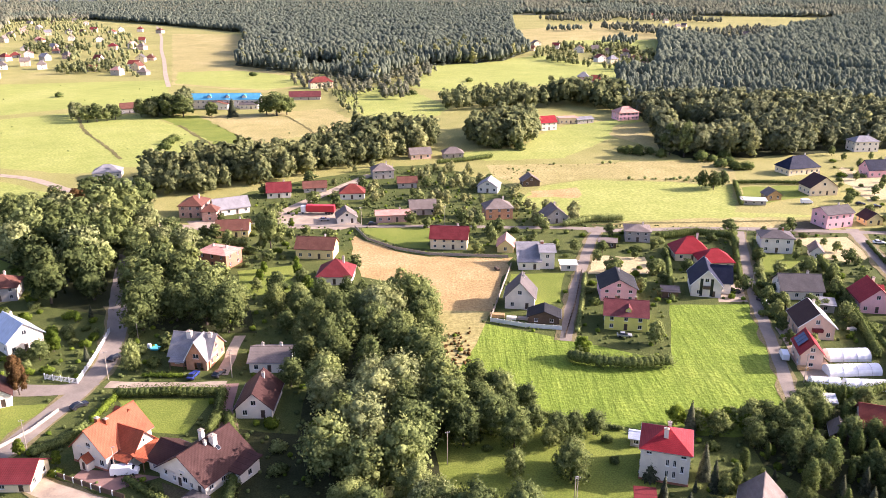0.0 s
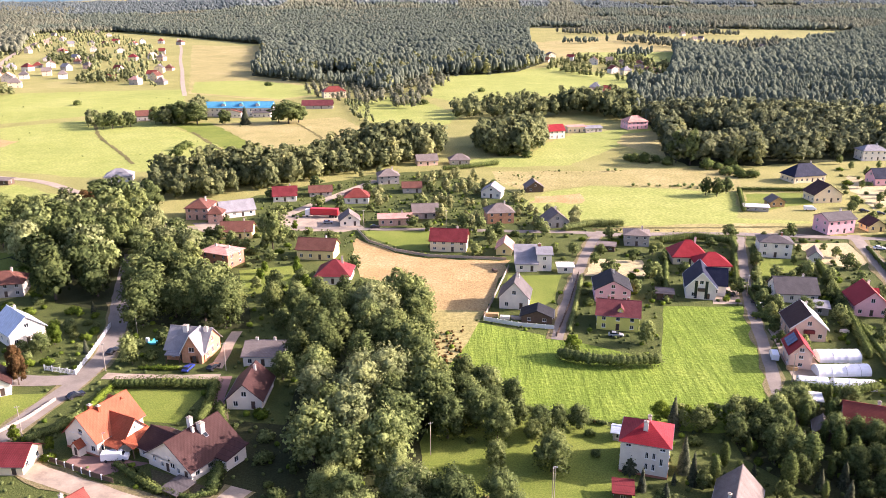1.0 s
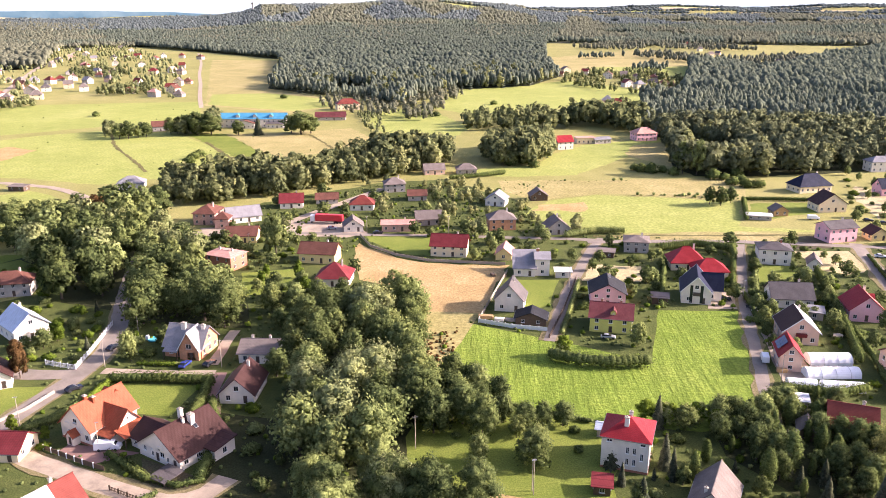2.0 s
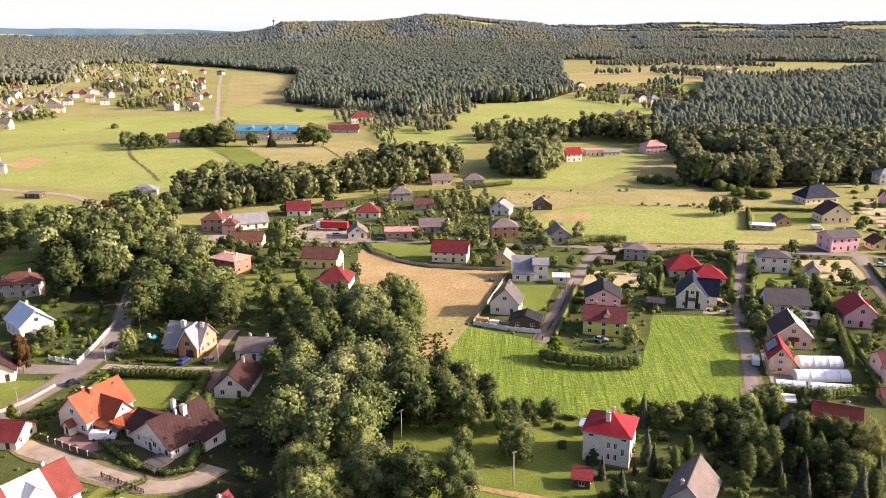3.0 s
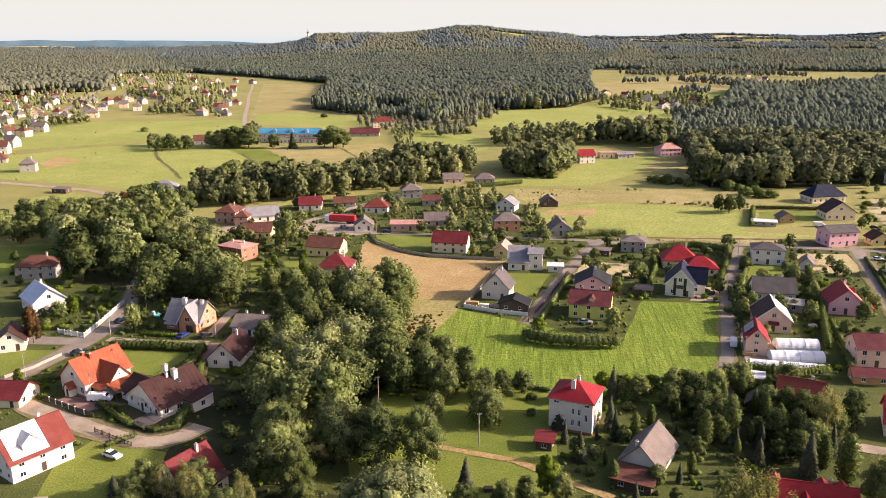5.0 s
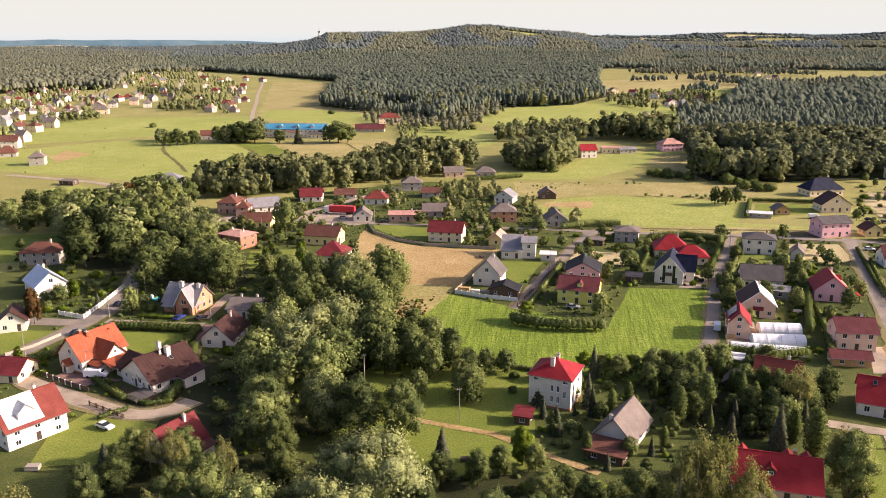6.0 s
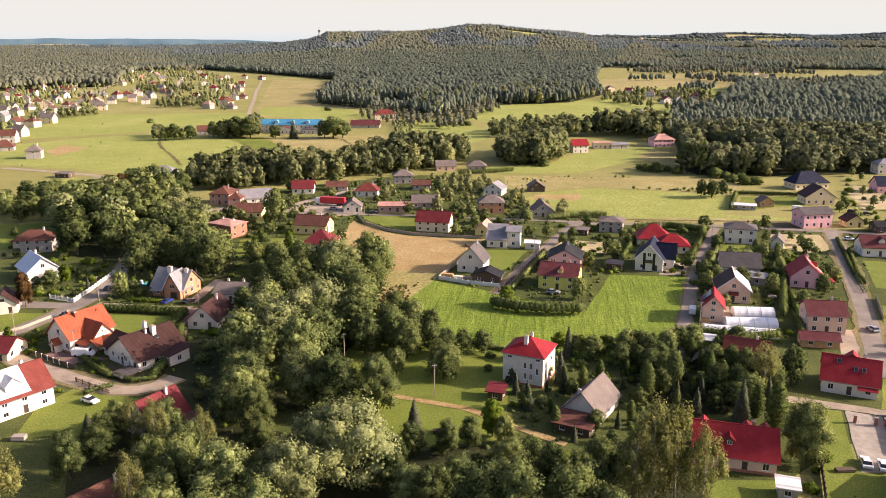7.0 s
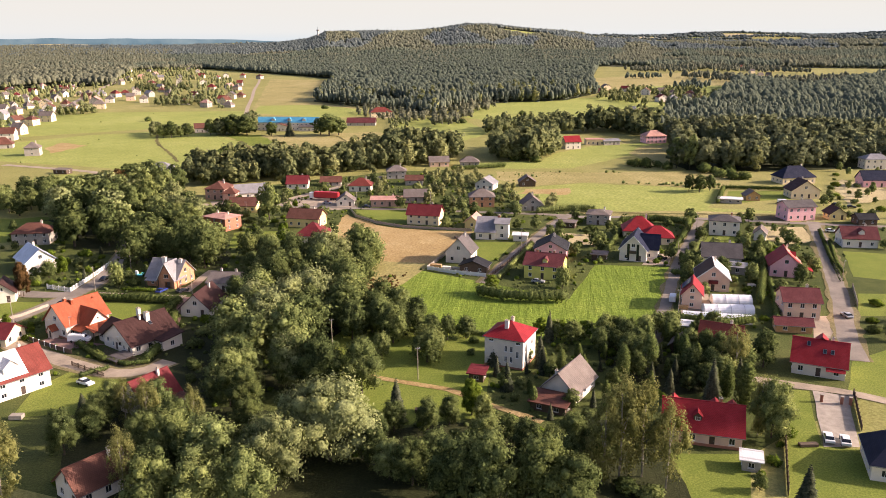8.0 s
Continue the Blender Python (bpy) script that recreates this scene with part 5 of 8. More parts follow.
H = simple_house(-119.4, 200.7, 50, 9.7, 12, PLASTER_WHITE, R_STEELBLUE, "white house with a pale steel-blue sheet metal roof", 4.2, "gy", 4.0, 1)
simple_house(-143.3, 235.4, 14, 13.6, 9, PLASTER_GREY, R_BROWN, "grey rendered house with a brown hipped roof", 4.8, "hip", 2.8, 1)
simple_house(-108.6, 169.0, 28, 7.2, 8, PLASTER_WHITE, R_DKBROWN, "white cottage with a dark roof", 3.2, "gy", 3.0, 0)
H = simple_house(-64.4, 110.8, 60, 12.3, 10, PLASTER_WHITE, R_BRICKRED, "white house with a red roof that is partly white", 4.4, "gx", 4.6, 1)
# a thin white slab over part of the red front slope
H.cover("white_roof_part", R_WHITE, -5.6, 1.6, 0.0, 1.0, 5.0, 4.4, 4.6, "white part of the roof slope")
H.dormer(-1.5, -4.2, 5.2, 3.4, 1.6, 3.0, PLASTER_WHITE, R_WHITE)
H = simple_house(-28.9, 105.6, -25, 8.4, 8.8, PLASTER_WHITE, R_CRIMSON, "white house with a steep crimson roof", 3.5, "gy", 4.1, 1)
H.block(PLASTER_WHITE, 2.6, 4.0, 2.6, R_BROWN, "mono", 0.6, at=(5.4, 1.8), names=("annex_wall", "annex_roof"), door=False)
simple_house(-22.8, 74.6, -30, 7.6, 10.5, PLASTER_WHITE, R_BROWN, "white cottage with a brown tiled roof among trees", 3.0, "gy", 3.4, 1)
simple_house(-86.3, 137.4, -0, 7.6, 8, PLASTER_CREAM, R_CRIMSON, "low house with a crimson tiled roof", 2.4, "gx", 2.6, 0)
simple_house(-107.8, 329.5, -1, 9.7, 12, BRICK_PALE, R_BROWN, "pale brick villa with a red-brown hipped roof", 5.4, "hip", 2.6, 1)
simple_house(-98.5, 321.0, 4, 6.0, 6, BRICK_PALE, R_BROWN, "small brick pavilion with a red-brown hipped roof", 4.6, "pyr", 2.2, 0)
simple_house(-93.3, 332.9, 27, 14.6, 10, PLASTER_WHITE, R_LTGREY, "white house with a light grey roof", 3.0, "gx", 3.4, 0)
simple_house(-83.8, 300.7, 6, 12.4, 9, PLASTER_YELLOW, R_BROWN, "yellow bungalow with a brown roof", 3.2, "gx", 2.8, 1)
simple_house(-80.0, 266.5, -23, 12.2, 9, BRICK_RED, R_PINK, "red brick house with a flat faded pink roof", 5.2, "hip", 0.9, 2)
simple_house(-46.6, 275.3, -6, 13.8, 9, PLASTER_YELLOW, R_BROWN, "yellow house with a brown gable roof", 4.0, "gx", 3.0, 1)
simple_house(-36.4, 250.6, -1, 11.3, 11, PLASTER_WHITE, R_CRIMSON, "white bungalow with a crimson pyramid roof", 3.2, "pyr", 4.0, 1)
simple_house(-77.2, 359.5, 10, 10.8, 9, PLASTER_WHITE, R_CRIMSON, "white cottage with a dull red roof", 3.0, "gx", 3.4, 1)
simple_house(-61.9, 368.9, 11, 10.6, 8, PLASTER_GREY, R_BROWN, "low outbuilding with a brown roof", 2.4, "gx", 2.2, 0, name="outbuilding", category="outbuilding")
simple_house(-42.5, 356.6, 4, 11.1, 9, PLASTER_WHITE, R_BRICKRED, "white bungalow with a red pyramid roof", 3.2, "pyr", 3.0, 1)
simple_house(-31.5, 395.7, 12, 10.7, 9, PLASTER_GREY, R_TAUPE, "grey house with a taupe hipped roof", 4.4, "hip", 2.6, 1)
simple_house(-21.6, 320.0, 6, 13.9, 8, BRICK_PALE, R_PINK, "low brick house with a faded pink roof", 3.2, "gx", 1.0, 1)
simple_house(-9.3, 330.6, 8, 11.0, 8, PLASTER_GREY, R_TAUPE, "grey barn with a taupe roof", 3.0, "gx", 2.8, 0, name="barn", category="barn")
simple_house(-17.9, 376.4, 6, 9.1, 8, PLASTER_GREY, R_BROWN, "low house with a brown roof", 2.8, "gx", 2.0, 0)
simple_house(-40.9, 318.5, 11, 8.2, 8, PLASTER_WHITE, R_TAUPE, "small white gabled house with a grey roof", 2.6, "gy", 3.0, 0)
H = simple_house(2.2, 285.5, -6, 13.7, 9, PLASTER_CREAM, R_CRIMSON, "cream house with a crimson gable roof", 4.4, "gx", 3.4, 1)
simple_house(23.3, 281.8, -7, 5.9, 9, PLASTER_YELLOW, R_PINK, "yellow garage with an orange-pink roof", 2.5, "gy", 2.4, 0, name="garage", category="garage")
H = House(32.3, 263.9, -1, "white two-storey house with a long pale grey roof slope")
H.block(W, 7.5, 10, 2.8, R_LTGREY, "mono", 4.0, at=(-2.4, 0), storeys=1)
H.block(W, 5.0, 9, 6.2, R_LTGREY, "gx", 1.2, at=(3.9, 0.5), names=("wing_wall", "wing_roof"))
H.chimney(2.4, 1.5, 6.5, 8.4, BRICK_RED, 1.0)
KEEP_CLEAR.append((*H.xy, 9))
H = simple_house(23.9, 228.9, -9, 9.0, 9, PLASTER_WHITE, R_GREY, "white house with a steep grey gable roof", 4.0, "gy", 4.8, 1, trim=None)
simple_house(29.8, 216.5, -8, 9.1, 6, WOOD_DARK, R_DARK, "black timber garage with a dark roof", 2.2, "gy", 1.8, 0, name="garage", category="garage", door=False)
simple_house(22.8, 324.0, 8, 11.4, 9, BRICK_ORANGE, R_TAUPE, "orange brick house with a grey hipped roof", 5.0, "hip", 2.8, 1)
simple_house(21.7, 367.3, -13, 9.5, 9, PLASTER_WHITE, R_LTGREY, "white cottage with a pale grey roof", 3.2, "gy", 3.0, 0)
simple_house(42.3, 378.3, 7, 8.4, 7, WOOD_DARK, R_TAUPE, "weathered wooden shed with a grey roof", 2.6, "gy", 2.8, 0, name="shed", category="shed")
simple_house(46.1, 318.1, 9, 9.7, 9, PLASTER_GREY, R_TAUPE, "grey cottage with a pale grey gable roof", 2.8, "gy", 3.8, 1)
simple_house(-13.6, 440.9, 14, 11.7, 8, PLASTER_SALMON, R_TAUPE, "small brick cottage with a taupe roof", 3.0, "gx", 2.8, 0)
simple_house(5.1, 442.9, 7, 11.3, 8, PLASTER_GREY, R_TAUPE, "grey cottage with a hipped roof", 3.0, "hip", 2.6, 0)
simple_house(75.2, 293.4, -9, 9.3, 9, PLASTER_GREY, R_TAUPE, "unpainted grey house with a flat-pitched roof", 4.4, "hip", 1.4, 1)
H = simple_house(55.3, 235.8, -5, 11.0, 11, PLASTER_PINK, R_DARK, "pink house with an anthracite gable roof", 4.4, "gy", 3.0, 1)
H = simple_house(53.4, 214.0, -11, 12.0, 11, PLASTER_LEMON, R_MAROON, "lemon yellow house with a maroon gable roof", 4.6, "gx", 2.8, 2, chm=BRICK_RED)
H.dormer(0.6, -4.4, 5.2, 1.6, 0.9, 1.8, PLASTER_LEMON, R_MAROON)
simple_house(89.4, 272.7, -1, 12.2, 10, PLASTER_CREAM, R_RED, "house with a bright red hipped roof", 3.2, "hip", 4.4, 1)
simple_house(95.2, 262.9, -1, 11.4, 9, PLASTER_CREAM, R_RED, "house wing with a bright red hipped roof", 3.0, "hip", 3.2, 0)
H = simple_house(84.8, 240.1, -12, 9.2, 13, PLASTER_WHITE, R_NAVY, "white modern house with a steep navy gable roof", 4.2, "gy", 4.9, 0, trim=WHITE_TRIM)
for u in (-1.6, 1.6):
    child("glass_band", box_mesh("glass_band", u - 0.45, u + 0.45, -6.56, -6.5, 0.3, 6.2, PANE), H.e, "tall dark glass band")
H.block(PLASTER_WHITE, 6.0, 8.0, 4.0, R_NAVY, "gx", 4.2, at=(5.0, 1.6), names=("wing_wall", "wing_roof"), door=False)
child("balcony", box_mesh("balcony", -1.1, 1.1, -7.3, -6.5, 2.9, 3.9, DARK_TRIM), H.e, "dark balcony")
simple_house(123.4, 280.1, -10, 11.3, 9, PLASTER_WHITE, R_GREY, "white two-storey house with a flat-pitched grey roof", 5.9, "hip", 1.6, 1, chm=BRICK_RED)
simple_house(135.5, 272.4, -17, 4.3, 7, PLASTER_WHITE, R_TAUPE, "small white shed with a pale gable roof", 2.8, "gy", 2.0, 0, name="shed", category="shed")
simple_house(113.4, 236.2, -5, 12.6, 10, PLASTER_WHITE, R_GREY, "white bungalow with a broad dark grey roof", 3.2, "gx", 3.6, 1)
H = simple_house(105.2, 207.7, -7, 9.6, 11, PLASTER_SALMON, R_DKBROWN, "house with a dark maroon gable roof and one pale slope", 4.0, "gy", 4.0, 1, trim=WHITE_TRIM)
H.cover_side("pale_slope", R_WHITE, -6.0, 6.0, 4.8, 4.0, 4.0, "pale white roof slope")
child("balcony", box_mesh("balcony", -1.4, 1.4, -6.6, -5.5, 2.6, 3.5, R_CRIMSON), H.e, "red balcony")
H = simple_house(96.1, 189.1, -10, 5.5, 9, PLASTER_SALMON, R_RED, "house with a bright red gable roof and solar panels", 4.4, "gy", 3.0, 0)
SOLAR = glassy("dark blue solar glass", (0.015, 0.03, 0.10), 0.15)
for i in range(3):
    for j in range(3):
        u = -2.55 + 0.76 * j
        p0 = child("solar_panel", box_mesh("solar_panel", -0.5, 0.5, -0.8, 0.8, 0, 0.06, SOLAR), H.e, "dark blue solar panel", Matrix.Translation((u, -0.9 + 1.7 * i, 4.4 + 3.0 * (1 + u / 3.2) + 0.34)) @ Matrix.Rotation(radians(-43), 4, "Y"))
H = simple_house(131.6, 225.6, -8, 9.8, 11, PLASTER_PINK, R_RED, "pink and white house with a red gable roof and red awning", 3.8, "gy", 4.2, 1)
H.cover_side("pale_slope", R_PINK, -2.6, 3.2, 4.9, 3.8, 4.2, "pale pink part of the roof slope")
H.slab("awning", R_RED, 5.0, 8.2, -5.4, -1.0, 3.2, 2.3, "x", label="red awning over the terrace")
H.dormer(3.0, 0.6, 4.6, 2.2, 1.4, 2.4, PLASTER_WHITE, R_RED, 90)
simple_house(123.8, 183.0, -1, 9.6, 9, PLASTER_SALMON, R_MAROON, "salmon two-storey house with a maroon roof", 5.2, "gx", 2.6, 1)
simple_house(119.0, 170.2, -4, 9.0, 5, WOOD_TAN, R_MAROON, "timber outbuilding with a maroon roof", 2.2, "gx", 1.2, 0, name="outbuilding", category="outbuilding", door=False)
H = simple_house(117.6, 144.0, -18, 11.2, 10, PLASTER_WHITE, R_RED, "white bungalow with a broad red tiled roof and roof windows", 3.2, "gx", 4.0, 1)
H.skylights([(-2.5, 0.75), (1.0, 0.5), (2.6, 0.5)], 4.0, 0, 5.0, 3.2)
H.dormer(0.2, 2.6, 5.0, 2.4, 1.8, 1.6, PLASTER_WHITE, R_RED, 180)
H.cover("porch_roof", R_RED, 1.5, 5.6, -0.32, 0.0, 5.0, 2.6, 2.0, "red porch canopy")
H = simple_house(84.7, 107.9, -9, 14.4, 9.5, PLASTER_SALMON, R_RED, "long cream house with a crimson roof and a dormer", 3.0, "gx", 4.0, 1, chm=BRICK_RED)
H.dormer(-1.0, -3.2, 4.2, 1.5, 1.1, 2.0, DARK_TRIM, R_RED)
bm = bmesh.new()
box_into(bm, -7.3, 7.3, -4.85, 4.85, -0.2, 0.55)
part("plinth", bm, BRICK_RED, H.e)
for u in (-5.6, 2.2, 5.4):
    H.dormer(u, 2.6, 5.0, 1.5, 1.1, 1.6, PLASTER_WHITE, R_RED, 180)
simple_house(97.3, 153.8, -19, 9.5, 9, PLASTER_WHITE, R_BRICKRED, "white house with a brick-red tiled roof", 3.2, "gx", 3.6, 1)
H = simple_house(59.2, 124.2, -24, 7.8, 11.5, PLASTER_WHITE, R_TAUPE, "white barn with a steep pale taupe roof", 2.7, "gy", 3.9, 0, name="barn", category="barn", gable_win=False)
H.chimney(-1.2, -4.2, 4.6, 6.4, None, 0.6)
simple_house(116.5, 98.8, -11, 8.8, 11, PLASTER_WHITE, R_NAVY, "white house with a dark navy hipped roof", 3.4, "hip", 4.0, 0)
H = simple_house(168.5, 266.4, -1, 12.3, 9, PLASTER_WHITE, R_MAROON, "white house with a dark red roof and dormer", 3.6, "gx", 3.4, 1)
H.dormer(0.5, -3.2, 4.6, 2.0, 1.2, 2.0, PLASTER_WHITE, R_MAROON)
simple_house(159.2, 310.8, 16, 12.7, 9, PLASTER_PINK, R_GREY, "pink two-storey house with a grey roof", 6.0, "gx", 2.0, 1)
simple_house(176.2, 361.3, 6, 13.5, 10, PLASTER_CREAM, R_DKBROWN, "cream house with a steep dark brown roof", 4.0, "gy", 4.6, 1)
simple_house(183.9, 402.7, 16, 18.6, 11, PLASTER_CREAM, R_NAVY, "cream villa with a dark navy hipped roof", 3.8, "hip", 5.0, 1)
simple_house(150.2, 351.0, 6, 6.7, 6, WOOD_TAN, R_TAUPE, "tan wooden barn with a taupe roof", 2.6, "gy", 2.2, 0, name="barn", category="barn", door=False)
simple_house(244.7, 457.0, 6, 14.7, 9, PLASTER_WHITE, R_LTGREY, "white two-storey house with a pale roof", 6.0, "hip", 2.5, 1)
simple_house(222.2, 395.8, 6, 15.3, 9, PLASTER_PINK, R_NAVY, "pink house with a navy roof", 4.0, "gx", 4.0, 1)
simple_house(175.8, 312.7, 6, 6.9, 7, PLASTER_YELLOW, R_DKBROWN, "small yellow house with a dark roof", 2.8, "gy", 2.4, 0)
simple_house(184.4, 303.1, 6, 7.4, 7, WOOD_DARK, R_DARK, "dark timber shed with an anthracite roof", 2.8, "gx", 1.6, 0, name="shed", category="shed", door=False)
simple_house(-173.1, 398.7, 15, 13.5, 10, PLASTER_WHITE, R_LTGREY, "white house with a light grey hipped roof", 3.2, "hip", 3.0, 0)
# far buildings
H = House(-170.7, 627.8, 2, "long white two-storey building with a bright blue roof", "building", "long_building", "")
H.block(W, 53, 13, 7.0, R_BLUE, "gx", 3.8, gaps=3.6, storeys=2)
for u in (-12, 2, 15):
    H.dormer(u, -5.2, 7.6, 3.0, 1.5, 3.0, W, R_BLUE)
H.block(W, 16, 6, 4.0, R_BROWN, "gy", 2.2, at=(-5, -9.5), names=("wing_wall", "wing_roof"), storeys=1)
H.block(W, 14, 5, 3.6, R_GREY, "gx", 1.2, at=(19, -9.0), names=("wing_wall", "wing_roof"), storeys=1)
simple_house(-116.1, 669.4, 6, 25.6, 10, PLASTER_GREY, R_MAROON, "long low barn with a dull red roof", 3.0, "gx", 3.6, 0, name="barn", category="barn", gaps=6)
simple_house(-113.7, 742.2, 20, 21.0, 12, PLASTER_CREAM, R_BRICKRED, "far house with a red roof", 6.0, "hip", 4.0, 0)
simple_house(-239.0, 603.3, 25, 12.0, 9, PLASTER_GREY, R_BROWN, "grey farmhouse with a brown roof", 4.0, "gx", 3.4, 0)
simple_house(68.7, 527.9, 20, 11.3, 9, PLASTER_WHITE, R_RED, "white house with a bright red roof", 5.4, "gx", 3.4, 0)
simple_house(86.2, 551.8, 9, 13.0, 8, PLASTER_CREAM, R_PINK, "cream flat-roofed building beside the red-roofed house", 4.0, "flat", 0.2, 0)
simple_house(97.4, 552.5, 20, 12.5, 8, PLASTER_GREY, R_LTGREY, "low grey building with a pale roof", 3.0, "gx", 1.2, 0)
simple_house(130.2, 567.1, 16, 15.7, 11, PLASTER_PINK, R_PINK, "pink villa with a pale pyramid roof", 5.5, "pyr", 3.4, 0)
simple_house(149.2, 565.5, -1, 8.8, 8, BRICK_RED, R_PINK, "red brick cottage with a pink roof", 3.5, "pyr", 2.6, 0)
simple_house(138.0, 709.1, 17, 22.2, 11, PLASTER_CREAM, R_DARK, "far house with a broad dark roof", 4.0, "gx", 5.0, 0)
far_walls = (PLASTER_WHITE, PLASTER_CREAM, PLASTER_WHITE, PLASTER_SALMON, PLASTER_GREY)
far_roofs = (R_BRICKRED, R_BROWN, R_GREY, R_BROWN, R_CRIMSON, R_LTGREY, R_TAUPE, R_PINK, R_TAUPE)


def hamlet(spots, seed):
    """Small far houses of the hamlets, each at its own spot."""
    rng = random.Random(seed)
    for x, y in spots:
        simple_house(x, y, rng.uniform(-30, 30), rng.uniform(9, 12.5), rng.uniform(8, 10), rng.choice(far_walls), rng.choice(far_roofs), "far village house with a tiled roof", rng.choice((3.4, 5.4, 5.8)), rng.choice(("gx", "gy", "hip")), rng.uniform(3, 4.2), 1, group="far hamlet houses", gaps=5.5)


hamlet([(-486.7, 690.9), (-547.4, 819.1), (-591.5, 900.3), (-685.4, 995.2), (-535.6, 835.6), (-618.3, 999.1), (-735.3, 1172.0), (-608.8, 1022.1), (-547.0, 941.0), (-542.8, 1003.5), (-553.4, 1048.5), (-451.9, 909.3), (-494.5, 1006.3), (-592.2, 1149.9), (-643.8, 1305.6), (-550.9, 1151.8), (-477.1, 1029.6), (-385.6, 887.2), (-416.6, 979.1), (-688.9, 1506.5), (-551.0, 1309.0), (-469.2, 1155.8), (-662.8, 1507.1), (-924.1, 1838.0), (-975.7, 1837.9), (-538.0, 761.8), (-437.3, 603.8), (-362.4, 497.0), (-602.7, 831.0)], 9)
hamlet([(-436.9, 641.7), (-386.7, 574.0), (-474.7, 733.8), (-430.1, 678.7), (-370.6, 537.0), (-341.9, 492.6), (-295.9, 459.1), (-552.4, 796.1), (-618.7, 917.2), (-679.6, 963.3), (-577.2, 919.8), (-646.3, 1020.0), (-698.5, 1144.7), (-764.0, 1170.7), (-711.4, 1173.1), (-750.7, 1074.9)], 1)
hamlet([(-575.6, 1024.0), (-495.7, 906.5), (-498.9, 879.6), (-488.4, 944.6), (-701.1, 1303.4), (-479.9, 801.4), (-770.1, 1504.5), (-802.9, 1628.6), (-705.9, 1461.1), (-881.0, 1627.4), (-528.1, 1152.9), (-872.8, 1838.1), (-950.2, 2062.9)], 2)
hamlet([(-343.5, 849.0), (-336.6, 890.4), (-366.6, 982.1), (-471.4, 1277.8), (-428.6, 1157.7), (-609.7, 1508.4), (-611.4, 1555.5), (-575.2, 1556.3), (-522.0, 1510.5), (-771.1, 1773.7), (-854.0, 1907.5), (-951.4, 1982.6), (-1016.1, 2063.7), (-1054.4, 2245.3), (-316.7, 850.8)], 3)
hamlet([(-764.5, 1092.1), (-689.2, 1036.1), (-512.2, 747.1), (-496.3, 782.0), (-522.2, 854.7), (-459.5, 821.4), (-535.9, 1048.5), (-528.4, 1110.5), (-422.5, 643.8), (-374.0, 543.9), (-574.2, 989.7), (-451.8, 1184.4), (-363.8, 1007.2), (-348.6, 912.4), (-608.1, 1334.8), (-659.8, 1331.4), (-752.7, 1422.8), (-656.7, 1539.8), (-676.4, 1099.0), (-879.9, 1316.6), (-785.0, 1322.9)], 6)
hamlet([(121.3, 1120.6), (134.9, 1184.8), (158.9, 1147.1), (182.0, 1088.9), (203.2, 1090.1), (212.2, 1047.3), (235.0, 1126.6), (218.0, 970.3), (198.6, 951.4), (231.5, 971.1), (238.4, 954.0), (187.6, 968.4), (234.0, 1048.5)], 4)
hamlet([(516.1, 2044.1), (450.4, 1577.7), (483.8, 1648.9), (535.7, 1535.8), (501.2, 1348.4), (482.1, 1781.5), (272.7, 2212.7), (143.8, 752.0), (135.8, 780.5)], 5)

for x, y in [(107.9, 194.7), (102.2, 186.3), (107.5, 185.4), (95.3, 178.2), (104.5, 178.3), (113.1, 192.7), (111.3, 184.9)]:
    KEEP_CLEAR.append((x, y, 7.0))
KEEP_CLEAR.extend([(-53.2, 329.0, 9.0), (-56.0, 320.0, 8.0), (-47.0, 321.0, 8.0)])      # the lorry yard
# ---- woods and trees ----
wood = ["broad", "willow", "green", "broad", "broad", "green"]
grove([(-166.7, 265.4), (-155.6, 283.9), (-153.9, 308.8), (-153.7, 336.2), (-128.6, 328.9), (-122.0, 300.0), (-120.0, 262.0), (-122.4, 226.8), (-137.0, 253.9), (-161.8, 271.3)], wood, 8.6, 14, 19, 5, "wood beside the lane", (0.9, 1.15))
grove([(-187.4, 277.5), (-173.1, 278.8), (-161.5, 284.6), (-154.9, 302.2), (-168.0, 335.7), (-194.8, 332.7), (-214.4, 324.5), (-206.0, 300.0)], wood, 8.0, 9, 13, 56, "wood beside the lane", (0.9, 1.2))
grove([(-118.0, 300.0), (-109.8, 302.0), (-97.5, 283.4), (-90.4, 260.1), (-92.4, 248.2), (-108.2, 253.6), (-104.7, 226.6), (-119.0, 230.0), (-117.0, 262.0)], wood, 8.0, 9, 13, 55, "wood beside the lane", (0.9, 1.15))
grove([(-95.6, 220.1), (-103.9, 248.3), (-86.7, 248.1), (-60.7, 226.3), (-53.9, 207.7), (-62.1, 204.7), (-79.5, 208.7), (-89.1, 208.0)], wood, 8.0, 11, 16, 6, "wood beside the lane")
grove([(-55.8, 219.8), (-52.4, 237.8), (-40.6, 232.9), (-30.1, 235.2), (-23.8, 226.0), (-30.8, 211.4), (-39.4, 203.8), (-49.8, 207.7)], ["green", "broad"], 7.0, 6, 10, 7, "garden edge trees")
grove([(-29.0, 174.6), (-31.0, 189.9), (-31.9, 207.5), (-21.3, 217.4), (-8.6, 215.2), (-4.1, 196.4), (0.5, 177.3), (1.8, 161.1), (-2.0, 147.2), (-0.8, 135.2), (0.3, 119.9), (-10.6, 112.6), (-17.5, 120.0), (-23.5, 137.2), (-27.5, 154.1)], ["willow", "green", "broad", "willow", "green", "broad"], 7.5, 9.5, 15, 8, "central wood")
for px, py, ph, kind in ((-13.5, 117.5, 12, "broad"), (-12.5, 108.5, 13, "green")):
    tree(kind, px, py, ph, 0.95, group="central wood")
